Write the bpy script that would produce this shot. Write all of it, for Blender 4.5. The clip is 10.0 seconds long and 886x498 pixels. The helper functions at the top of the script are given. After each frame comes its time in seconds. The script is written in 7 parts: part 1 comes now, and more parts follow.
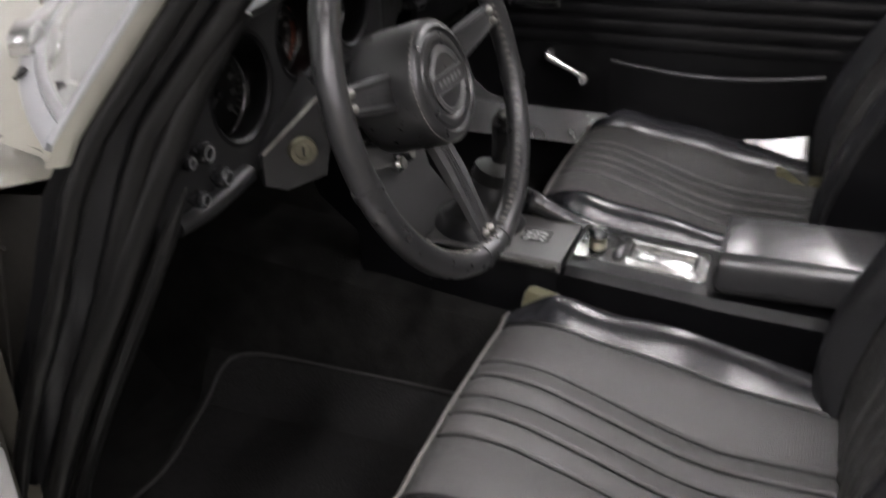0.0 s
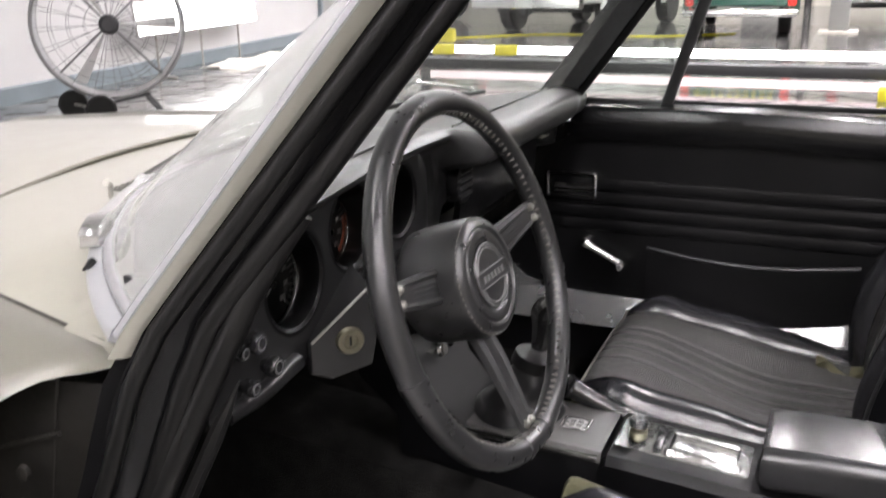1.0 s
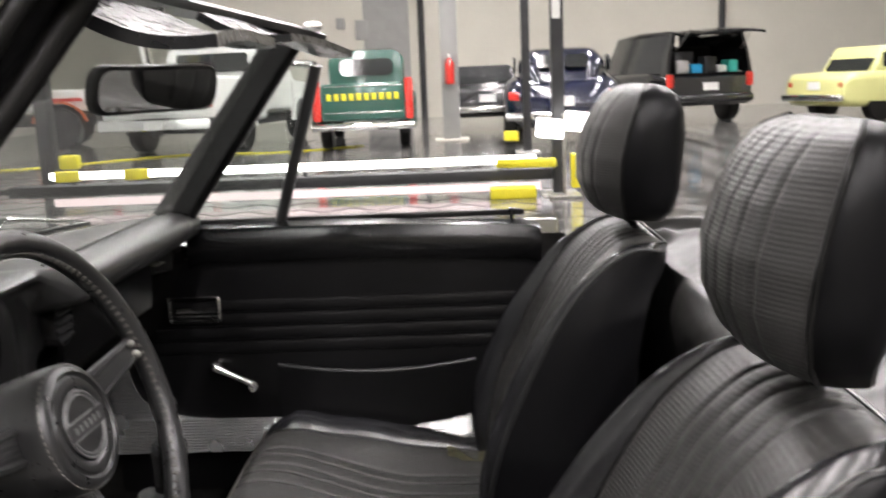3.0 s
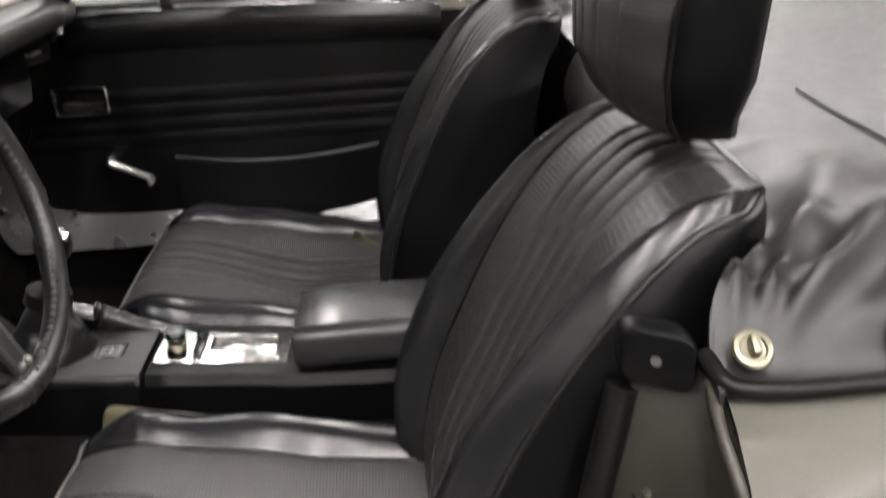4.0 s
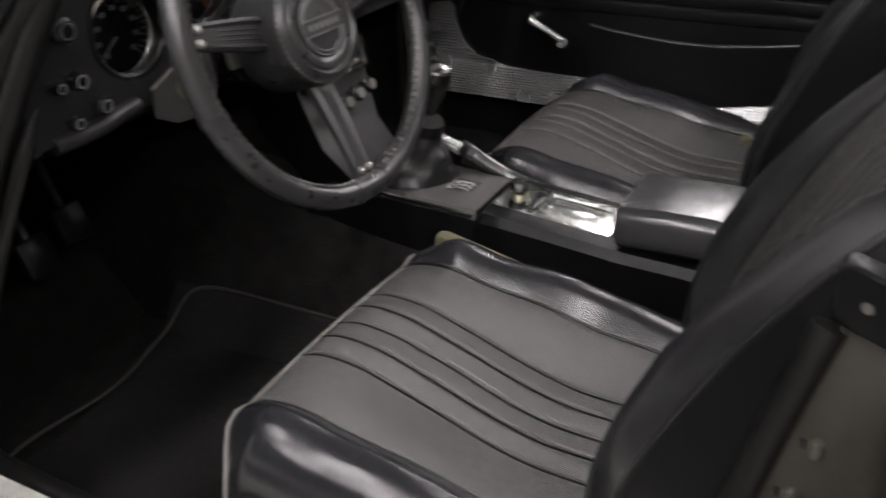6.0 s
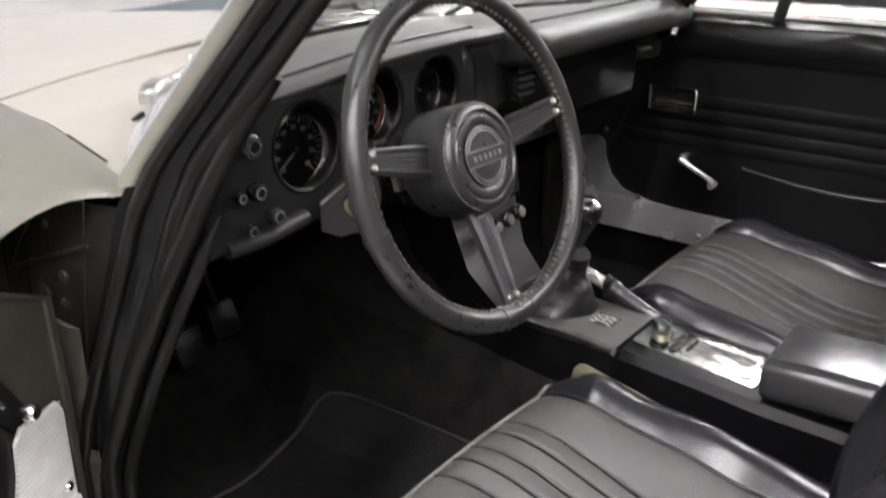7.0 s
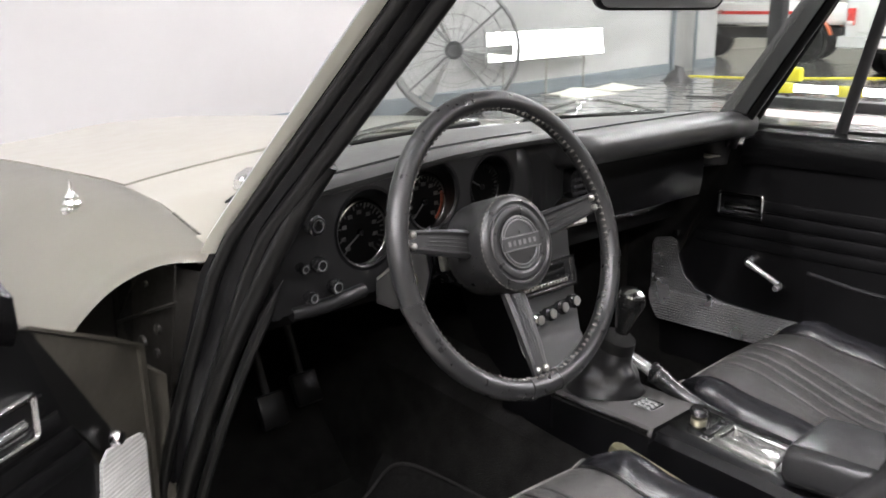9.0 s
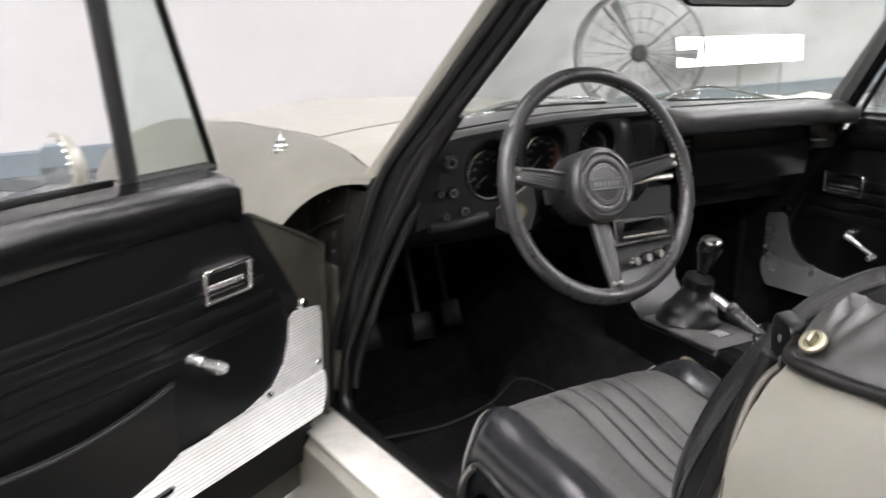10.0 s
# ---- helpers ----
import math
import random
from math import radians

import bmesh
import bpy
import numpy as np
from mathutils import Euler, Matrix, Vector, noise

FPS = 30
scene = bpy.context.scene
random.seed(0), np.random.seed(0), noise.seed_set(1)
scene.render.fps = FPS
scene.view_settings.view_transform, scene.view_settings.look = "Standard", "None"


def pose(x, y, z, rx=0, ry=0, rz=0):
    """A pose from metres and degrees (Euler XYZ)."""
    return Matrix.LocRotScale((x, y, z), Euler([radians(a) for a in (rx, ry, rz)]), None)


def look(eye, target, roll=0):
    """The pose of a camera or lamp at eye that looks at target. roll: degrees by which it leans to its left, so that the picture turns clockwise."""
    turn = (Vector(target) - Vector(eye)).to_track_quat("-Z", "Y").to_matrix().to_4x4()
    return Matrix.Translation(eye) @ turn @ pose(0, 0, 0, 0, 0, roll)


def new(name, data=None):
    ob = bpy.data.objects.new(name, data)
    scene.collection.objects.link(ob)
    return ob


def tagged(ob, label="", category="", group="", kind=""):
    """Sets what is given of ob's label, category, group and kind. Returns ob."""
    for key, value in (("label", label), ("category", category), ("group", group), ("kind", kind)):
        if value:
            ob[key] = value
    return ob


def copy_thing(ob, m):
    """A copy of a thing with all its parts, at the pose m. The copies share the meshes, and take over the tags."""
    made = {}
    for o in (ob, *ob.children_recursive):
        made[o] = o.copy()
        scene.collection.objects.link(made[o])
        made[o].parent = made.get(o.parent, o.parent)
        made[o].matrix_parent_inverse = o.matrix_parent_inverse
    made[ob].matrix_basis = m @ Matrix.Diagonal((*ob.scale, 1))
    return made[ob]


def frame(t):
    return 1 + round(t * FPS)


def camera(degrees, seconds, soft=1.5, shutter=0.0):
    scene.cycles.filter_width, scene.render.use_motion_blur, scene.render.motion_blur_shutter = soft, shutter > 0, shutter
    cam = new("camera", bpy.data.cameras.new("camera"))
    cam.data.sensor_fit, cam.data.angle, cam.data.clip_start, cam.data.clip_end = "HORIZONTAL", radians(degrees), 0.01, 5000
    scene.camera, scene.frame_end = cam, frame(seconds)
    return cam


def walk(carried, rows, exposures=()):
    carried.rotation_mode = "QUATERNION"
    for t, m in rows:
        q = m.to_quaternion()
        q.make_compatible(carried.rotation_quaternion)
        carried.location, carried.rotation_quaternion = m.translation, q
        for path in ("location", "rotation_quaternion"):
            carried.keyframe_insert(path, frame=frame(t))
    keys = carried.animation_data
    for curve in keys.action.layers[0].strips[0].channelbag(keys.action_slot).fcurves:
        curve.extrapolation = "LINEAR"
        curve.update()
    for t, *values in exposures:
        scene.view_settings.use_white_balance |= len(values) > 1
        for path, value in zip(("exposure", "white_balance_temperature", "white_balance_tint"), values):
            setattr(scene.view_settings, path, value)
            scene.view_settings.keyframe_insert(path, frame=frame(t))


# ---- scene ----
cam = camera(51.3, 10.0, 1.6, 0.5)
PATH = [
    (0, (0.291, -1.075, 1.077), (-0.365, 0.574, 0.154), -1.3),
    (0.5, (0.283, -1.085, 1.094), (-0.489, 0.601, 0.346), -0.7),
    (1, (0.288, -1.091, 1.105), (-0.482, 0.661, 0.524), -1.0),
    (1.5, (0.3, -1.091, 1.115), (-0.36, 0.739, 0.648), -1.2),
    (2, (0.316, -1.087, 1.121), (-0.177, 0.819, 0.77), -1.8),
    (2.5, (0.326, -1.075, 1.12), (0.04, 0.878, 0.794), -1.9),
    (2.7, (0.333, -1.072, 1.119), (0.144, 0.892, 0.791), -2.0),
    (3.8, (0.379, -1.056, 1.082), (0.455, 0.824, 0.406), -3.0),
    (4, (0.398, -1.05, 1.078), (0.451, 0.787, 0.29), -3.4),
    (4.5, (0.459, -1.028, 1.064), (0.278, 0.717, 0.104), -3.8),
    (5, (0.55, -1.013, 1.058), (0.132, 0.683, 0.084), -3.3),
    (5.5, (0.56, -1.032, 1.058), (-0.088, 0.595, 0.092), -2.8),
    (6, (0.543, -1.046, 1.062), (-0.31, 0.488, 0.104), -2.0),
    (6.2, (0.526, -1.045, 1.062), (-0.399, 0.463, 0.129), -1.3),
    (7.3, (0.526, -1.076, 1.095), (-0.636, 0.419, 0.45), 0.2),
    (7.5, (0.532, -1.079, 1.103), (-0.633, 0.433, 0.505), 0.2),
    (8, (0.542, -1.084, 1.104), (-0.637, 0.447, 0.587), -0.1),
    (8.5, (0.579, -1.091, 1.101), (-0.675, 0.38, 0.584), -0.0),
    (9, (0.694, -1.104, 1.09), (-0.69, 0.248, 0.584), -0.1),
    (9.5, (0.867, -1.179, 1.082), (-0.627, 0.05, 0.575), 0.0),
    (10, (1.056, -1.259, 1.074), (-0.581, -0.223, 0.577), 0.4),
]
walk(cam, [(t, look(eye, target, roll)) for t, eye, target, roll in PATH],
     [(0, -0.05, 6550, 12), (0.5, 0.16, 6550, 13), (1, 0.42, 6550, 13), (1.5, 0.44, 6500, 13), (2, 0.34, 6500, 13), (2.5, 0.24, 6600, 12), (4, 0.02, 6800, 10), (5, -0.05, 6800, 10),
      (6, -0.08, 6650, 12), (7.5, 0.75, 6500, 12), (8.5, 0.68, 6500, 11), (9.2, 0.6, 6500, 11), (10, 0.6, 6500, 11)])
# ---------------------------------------------------------------- world, light
world = bpy.data.worlds.new("world")
scene.world = world
world.use_nodes = True
world.node_tree.nodes["Background"].inputs[0].default_value = (0.9, 0.95, 1.0, 1)
world.node_tree.nodes["Background"].inputs[1].default_value = 0.05


# ---------------------------------------------------------------- materials
def material(name, color, rough=0.5, metal=0.0, vary=0.15, scale=8.0, grain=0.0, grain_scale=400.0,
             coat=0.0, spec=0.5, rough_vary=0.1, second=None, crease=0.0, coat_rough=0.06):
    """Principled surface with two scales of colour change, uneven roughness and fine relief."""
    m = bpy.data.materials.new(name)
    m.use_nodes = True
    nt = m.node_tree
    n, ln = nt.nodes, nt.links
    bsdf = n["Principled BSDF"]
    tc = n.new("ShaderNodeTexCoord")
    big = n.new("ShaderNodeTexNoise")
    big.inputs["Scale"].default_value = scale
    big.inputs["Detail"].default_value = 6
    fine = n.new("ShaderNodeTexNoise")
    fine.inputs["Scale"].default_value = scale * 9
    fine.inputs["Detail"].default_value = 3
    for t in (big, fine):
        ln.new(tc.outputs["Object"], t.inputs["Vector"])
    mixf = n.new("ShaderNodeMath")
    mixf.operation = "MULTIPLY_ADD"
    ln.new(big.outputs["Fac"], mixf.inputs[0])
    mixf.inputs[1].default_value = 0.7
    sc = n.new("ShaderNodeMath")
    sc.operation = "MULTIPLY"
    ln.new(fine.outputs["Fac"], sc.inputs[0])
    sc.inputs[1].default_value = 0.3
    ln.new(sc.outputs[0], mixf.inputs[2])
    ramp = n.new("ShaderNodeValToRGB")
    lo = second or tuple(c * (1 - vary) for c in color)
    hi = color if second else tuple(min(1, c * (1 + vary)) for c in color)
    ramp.color_ramp.elements[0].position, ramp.color_ramp.elements[1].position = 0.35, 0.65
    ramp.color_ramp.elements[0].color = (*lo, 1)
    ramp.color_ramp.elements[1].color = (*hi, 1)
    ln.new(mixf.outputs[0], ramp.inputs[0])
    ln.new(ramp.outputs[0], bsdf.inputs["Base Color"])
    rr = n.new("ShaderNodeMapRange")
    rr.inputs["From Min"].default_value, rr.inputs["From Max"].default_value = 0.3, 0.7
    rr.inputs["To Min"].default_value, rr.inputs["To Max"].default_value = max(0.02, rough - rough_vary), min(1, rough + rough_vary)
    ln.new(fine.outputs["Fac"], rr.inputs["Value"])
    ln.new(rr.outputs[0], bsdf.inputs["Roughness"])
    bsdf.inputs["Metallic"].default_value = metal
    bsdf.inputs["Coat Weight"].default_value = coat
    bsdf.inputs["Coat Roughness"].default_value = coat_rough
    bsdf.inputs["Specular IOR Level"].default_value = spec
    if grain:
        g = n.new("ShaderNodeTexNoise")
        g.inputs["Scale"].default_value = grain_scale
        g.inputs["Detail"].default_value = 2
        ln.new(tc.outputs["Object"], g.inputs["Vector"])
        b = n.new("ShaderNodeBump")
        b.inputs["Strength"].default_value = grain
        b.inputs["Distance"].default_value = 0.002
        ln.new(g.outputs["Fac"], b.inputs["Height"])
        ln.new(b.outputs[0], bsdf.inputs["Normal"])
        if crease:
            cz = n.new("ShaderNodeTexNoise")
            cz.inputs["Scale"].default_value, cz.inputs["Detail"].default_value, cz.inputs["Distortion"].default_value = 13, 3, 0.8
            ln.new(tc.outputs["Object"], cz.inputs["Vector"])
            b2 = n.new("ShaderNodeBump")
            b2.inputs["Strength"].default_value, b2.inputs["Distance"].default_value = crease, 0.006
            ln.new(cz.outputs["Fac"], b2.inputs["Height"])
            ln.new(b.outputs[0], b2.inputs["Normal"])
            ln.new(b2.outputs[0], bsdf.inputs["Normal"])
    return m


def ribbed(m, axis, scale, strength, distance=0.0015, kind="SIN", groove=1.0):
    """Adds fine parallel ribs to the relief of a material."""
    nt = m.node_tree
    n, ln = nt.nodes, nt.links
    bsdf = n["Principled BSDF"]
    tc = n.new("ShaderNodeTexCoord")
    w = n.new("ShaderNodeTexWave")
    w.bands_direction, w.wave_profile = axis, kind
    w.inputs["Scale"].default_value = scale
    w.inputs["Distortion"].default_value = 0.0
    ln.new(tc.outputs["Object"], w.inputs["Vector"])
    b = n.new("ShaderNodeBump")
    b.inputs["Strength"].default_value, b.inputs["Distance"].default_value = strength, distance
    ln.new(w.outputs["Fac"], b.inputs["Height"])
    old = bsdf.inputs["Normal"]
    if old.is_linked:
        ln.new(old.links[0].from_socket, b.inputs["Normal"])
    ln.new(b.outputs[0], bsdf.inputs["Normal"])
    if groove < 1:
        # base colour is scaled down in the grooves and up on the ribs
        r = n.new("ShaderNodeMapRange")
        r.inputs["To Min"].default_value, r.inputs["To Max"].default_value = groove, 2 - groove
        ln.new(w.outputs["Fac"], r.inputs["Value"])
        mul = n.new("ShaderNodeVectorMath")
        mul.operation = "SCALE"
        ln.new(bsdf.inputs["Base Color"].links[0].from_socket, mul.inputs[0])
        ln.new(r.outputs[0], mul.inputs["Scale"])
        ln.new(mul.outputs[0], bsdf.inputs["Base Color"])
    return m


def glass(name, tint=(0.93, 0.97, 0.95), dust=0.06):
    """Thin clear pane under a pale film, for dust and for painted glare."""
    m = bpy.data.materials.new(name)
    m.use_nodes = True
    n, ln = m.node_tree.nodes, m.node_tree.links
    n.clear()
    out = n.new("ShaderNodeOutputMaterial")
    tr = n.new("ShaderNodeBsdfTransparent")
    tr.inputs[0].default_value = (*tint, 1)
    gl = n.new("ShaderNodeBsdfGlossy")
    gl.inputs["Roughness"].default_value = 0.03
    df = n.new("ShaderNodeBsdfDiffuse")
    df.inputs[0].default_value = (0.7, 0.7, 0.68, 1)
    fa = n.new("ShaderNodeLayerWeight")
    fa.inputs[0].default_value = 0.5
    pw = n.new("ShaderNodeMath")
    pw.operation = "POWER"
    pw.inputs[1].default_value = 3.2
    ln.new(fa.outputs["Facing"], pw.inputs[0])
    fr = n.new("ShaderNodeMath")
    fr.operation = "MULTIPLY_ADD"
    fr.inputs[1].default_value, fr.inputs[2].default_value = 0.95, 0.05
    ln.new(pw.outputs[0], fr.inputs[0])
    mx, mx2 = n.new("ShaderNodeMixShader"), n.new("ShaderNodeMixShader")
    nz = n.new("ShaderNodeTexNoise")
    nz.inputs["Scale"].default_value = 6
    tc = n.new("ShaderNodeTexCoord")
    ln.new(tc.outputs["Object"], nz.inputs["Vector"])
    mm = n.new("ShaderNodeMath")
    mm.operation = "MULTIPLY"
    mm.inputs[1].default_value = dust
    ln.new(nz.outputs["Fac"], mm.inputs[0])
    ln.new(fr.outputs[0], mx.inputs[0])
    ln.new(tr.outputs[0], mx.inputs[1])
    ln.new(gl.outputs[0], mx.inputs[2])
    ln.new(mm.outputs[0], mx2.inputs[0])
    ln.new(mx.outputs[0], mx2.inputs[1])
    ln.new(df.outputs[0], mx2.inputs[2])
    ln.new(mx2.outputs[0], out.inputs[0])
    return m


def lamp_material(name, color, strength):
    m = bpy.data.materials.new(name)
    m.use_nodes = True
    n, ln = m.node_tree.nodes, m.node_tree.links
    n.clear()
    out, em = n.new("ShaderNodeOutputMaterial"), n.new("ShaderNodeEmission")
    em.inputs[0].default_value, em.inputs[1].default_value = (*color, 1), strength
    ln.new(em.outputs[0], out.inputs[0])
    return m


M_PAINT = material("cream_paint", (0.255, 0.248, 0.211), 0.31, 0.0, 0.04, 3, coat=0.45, rough_vary=0.02, coat_rough=0.14)
# cavity paint: dirt plus the shade of the openings, put into its colour
M_CAVITY = material("shaded_cavity_paint", (0.010, 0.009, 0.0075), 0.6, 0, 0.5, 14, grain=0.2, grain_scale=90, spec=0.3)
# worn cream, also darkened in colour for the shade on the door's end
M_EDGE = material("worn_shaded_cream", (0.072, 0.067, 0.054), 0.5, 0, 0.3, 14, second=(0.040, 0.036, 0.029), grain=0.2, grain_scale=90)
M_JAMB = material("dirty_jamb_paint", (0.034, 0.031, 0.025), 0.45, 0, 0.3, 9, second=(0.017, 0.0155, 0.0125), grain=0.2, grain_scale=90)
M_VINYL = material("black_vinyl", (0.013, 0.013, 0.0135), 0.32, 0, 0.08, 10, grain=0.03, grain_scale=700, rough_vary=0.02)
M_PANEL = material("door_card_vinyl", (0.0050, 0.0050, 0.0054), 0.34, 0, 0.1, 10, grain=0.05, grain_scale=600, spec=0.2, rough_vary=0.03)
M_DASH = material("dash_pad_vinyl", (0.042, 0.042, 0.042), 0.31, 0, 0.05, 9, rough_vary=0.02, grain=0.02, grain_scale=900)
M_BOLSTER = material("creased_black_leather", (0.013, 0.013, 0.0148), 0.25, 0, 0.12, 6, grain=0.02, grain_scale=520, rough_vary=0.02, crease=0.035, spec=0.55)
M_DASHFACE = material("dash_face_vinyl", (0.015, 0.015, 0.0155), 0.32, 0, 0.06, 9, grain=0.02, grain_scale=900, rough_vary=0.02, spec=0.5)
M_VISOR = material("glossy_black_vinyl", (0.006, 0.006, 0.007), 0.28, 0, 0.1, 9, grain=0.05, grain_scale=300, rough_vary=0.02, crease=0.25, spec=0.4)
M_EMBLEM = material("emblem_relief", (0.13, 0.13, 0.13), 0.4, 0.2, 0.2, 20)
M_STITCH = material("worn_stitching", (0.12, 0.115, 0.105), 0.7, 0, 0.3, 60)
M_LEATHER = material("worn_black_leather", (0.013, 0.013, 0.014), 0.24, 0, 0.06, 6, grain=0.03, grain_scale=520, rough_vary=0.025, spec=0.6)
M_WHEEL = material("handled_black_leather", (0.021, 0.021, 0.0215), 0.29, 0, 0.08, 9, rough_vary=0.02, spec=0.6)
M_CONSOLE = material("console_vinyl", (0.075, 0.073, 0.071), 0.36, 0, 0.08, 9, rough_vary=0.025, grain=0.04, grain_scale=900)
M_ARM = material("glossy_armrest_vinyl", (0.030, 0.030, 0.031), 0.26, 0, 0.08, 7, grain=0.03, grain_scale=600, rough_vary=0.01, coat=0.25, coat_rough=0.18)
M_PILLAR = material("pillar_vinyl", (0.004, 0.004, 0.0043), 0.24, 0, 0.08, 10, grain=0.02, grain_scale=700, rough_vary=0.03, spec=0.3, crease=0.05)
# darker copy of the black trim, for seat and console sides in shade
M_SHADEDBLACK = material("shaded_black_trim", (0.004, 0.004, 0.0045), 0.34, 0, 0.08, 6, grain=0.04, grain_scale=520, rough_vary=0.02, spec=0.14)
M_INSERT = ribbed(ribbed(material("basketweave_vinyl", (0.058, 0.0565, 0.055), 0.38, 0, 0.14, 12, grain=0.25, grain_scale=900), "Y", 140, 0.5, groove=0.7), "X", 90, 0.25, groove=0.88)
M_WEAVE = ribbed(material("perforated_vinyl", (0.036, 0.035, 0.034), 0.38, 0, 0.14, 12, grain=0.25, grain_scale=900), "Z", 80, 0.15, groove=0.82)
M_SEAM = material("seam_shadow_thread", (0.007, 0.007, 0.007), 0.8, 0, 0.2, 40, spec=0.1)
# dial figures, dimmed in colour for the shade of their tunnels
M_DIALMARK = material("dimmed_dial_marking", (0.085, 0.085, 0.082), 0.6, 0, 0.15, 60)
M_PIPING = material("grey_piping", (0.12, 0.115, 0.105), 0.45, 0, 0.2, 20)
M_CARPET = material("black_carpet", (0.012, 0.0117, 0.0112), 0.95, 0, 0.4, 30, grain=1.0, grain_scale=500, spec=0.08)
M_MAT = material("rubber_mat", (0.007, 0.0067, 0.0065), 0.75, 0, 0.25, 12, grain=0.5, grain_scale=300, spec=0.25)
M_RUBBER = material("black_rubber", (0.006, 0.0059, 0.0058), 0.34, 0, 0.2, 18, grain=0.03, spec=0.25, rough_vary=0.06)
M_PLASTIC = material("black_plastic", (0.010, 0.010, 0.0105), 0.26, 0, 0.1, 14, rough_vary=0.02)
M_SATIN = material("satin_black_metal", (0.045, 0.045, 0.046), 0.36, 0.4, 0.15, 20, rough_vary=0.04)
M_SCREENGREY = material("grey_screen_rubber", (0.20, 0.20, 0.205), 0.55, 0, 0.1, 12)
M_CHROME = material("chrome", (0.90, 0.90, 0.89), 0.13, 1.0, 0.05, 20, rough_vary=0.05)
M_ALU = material("ribbed_aluminium", (0.66, 0.66, 0.665), 0.26, 0.85, 0.10, 2.5, rough_vary=0.02)
# the door plates' ribbed aluminium again, coloured lighter to look lit
M_ALU_LIT = ribbed(material("lit_ribbed_aluminium", (0.88, 0.88, 0.86), 0.42, 0.4, 0.06, 6, second=(0.68, 0.68, 0.66), rough_vary=0.04), "Z", 60, 0.2, 0.0006, groove=0.88)
M_SCUFFED = material("scuffed_aluminium", (0.72, 0.71, 0.66), 0.55, 0.25, 0.1, 9, second=(0.46, 0.45, 0.41), rough_vary=0.1)
M_SATINCHROME = material("satin_chrome", (0.36, 0.37, 0.385), 0.36, 0.4, 0.03, 10, rough_vary=0.02)
M_BRIGHT = material("polished_trim", (0.66, 0.66, 0.65), 0.22, 0.92, 0.03, 10, rough_vary=0.02)
# chrome made partly diffuse, to look lit where it has no lamp to mirror
M_CRANK = material("lit_chrome", (0.90, 0.90, 0.89), 0.24, 0.75, 0.02, 10, rough_vary=0.02)
M_STEEL = material("worn_steel", (0.40, 0.39, 0.36), 0.42, 1.0, 0.25, 18)
M_GLOSS = material("gloss_black", (0.008, 0.008, 0.008), 0.14, 0, 0.1, 10, rough_vary=0.03)
M_MATEDGE = material("mat_edge", (0.022, 0.021, 0.02), 0.7, 0, 0.2, 20)
M_BRASS = material("aged_nickel", (0.25, 0.235, 0.175), 0.42, 1.0, 0.2, 40)
M_GREYMARK = material("grey_marking", (0.42, 0.42, 0.41), 0.5, 0, 0.05)
M_ORANGE = material("orange_marking", (0.20, 0.045, 0.02), 0.6)
M_TONNEAU = material("tonneau_vinyl", (0.022, 0.0214, 0.0205), 0.40, 0, 0.10, 7, grain=0.05, grain_scale=650, rough_vary=0.04)
M_FOAM = material("aged_seat_foam", (0.095, 0.09, 0.05), 0.9, 0, 0.3, 30, grain=0.5, grain_scale=300)
M_GLASS = glass("clear_glass", dust=0.10)
# film set thick to paint in the screen's pale reflections besides its dust
M_SCREEN = glass("dusty_hazed_windscreen_glass", (0.90, 0.95, 0.92), dust=0.42)
M_MIRROR = material("mirror_silver", (0.75, 0.76, 0.74), 0.03, 1.0, 0.02, 5, rough_vary=0.01)


# ---------------------------------------------------------------- mesh helpers
def finish(name, bm, mat, smooth=True, angle=38):
    me = bpy.data.meshes.new(name)
    bmesh.ops.recalc_face_normals(bm, faces=bm.faces)
    bm.to_mesh(me)
    bm.free()
    for m in (mat if isinstance(mat, (list, tuple)) else (mat,)):
        me.materials.append(m)
    if smooth:
        me.shade_smooth()
        me.set_sharp_from_angle(angle=radians(angle))
    return me


def part(name, bm, mat, parent, label="", smooth=True, angle=38):
    ob = new(name, finish(name, bm, mat, smooth, angle))
    ob.parent = parent
    return tagged(ob, label)


def thing(name, label, category, group="", at=None, kind=""):
    ob = new(name)
    ob.empty_display_size = 0.1
    if at is not None:
        ob.matrix_basis = at
    return tagged(ob, label, category, group, kind)


def B():
    return bmesh.new()


def box(c, s, rot=None, bev=0.0, seg=2, bm=None):
    bm = bm or B()
    m = Matrix.Translation(c) @ (rot.to_4x4() if rot is not None else Matrix()) @ Matrix.Diagonal((*s, 1))
    made = bmesh.ops.create_cube(bm, size=1.0, matrix=m)["verts"]
    if bev:
        edges = list({e for v in made for e in v.link_edges})
        bmesh.ops.bevel(bm, geom=edges, offset=bev, segments=seg, profile=0.5, affect="EDGES", clamp_overlap=True)
    return bm


def loft(rings, bm=None, closed=True, caps=True):
    """Skin over a row of rings with equal counts."""
    bm = bm or B()
    vs = [[bm.verts.new(p) for p in r] for r in rings]
    n = len(vs[0])
    for a, b in zip(vs, vs[1:]):
        for i in range(n if closed else n - 1):
            j = (i + 1) % n
            bm.faces.new((a[i], a[j], b[j], b[i]))
    if caps and closed:
        bm.faces.new(vs[0][::-1])
        bm.faces.new(vs[-1])
    return bm


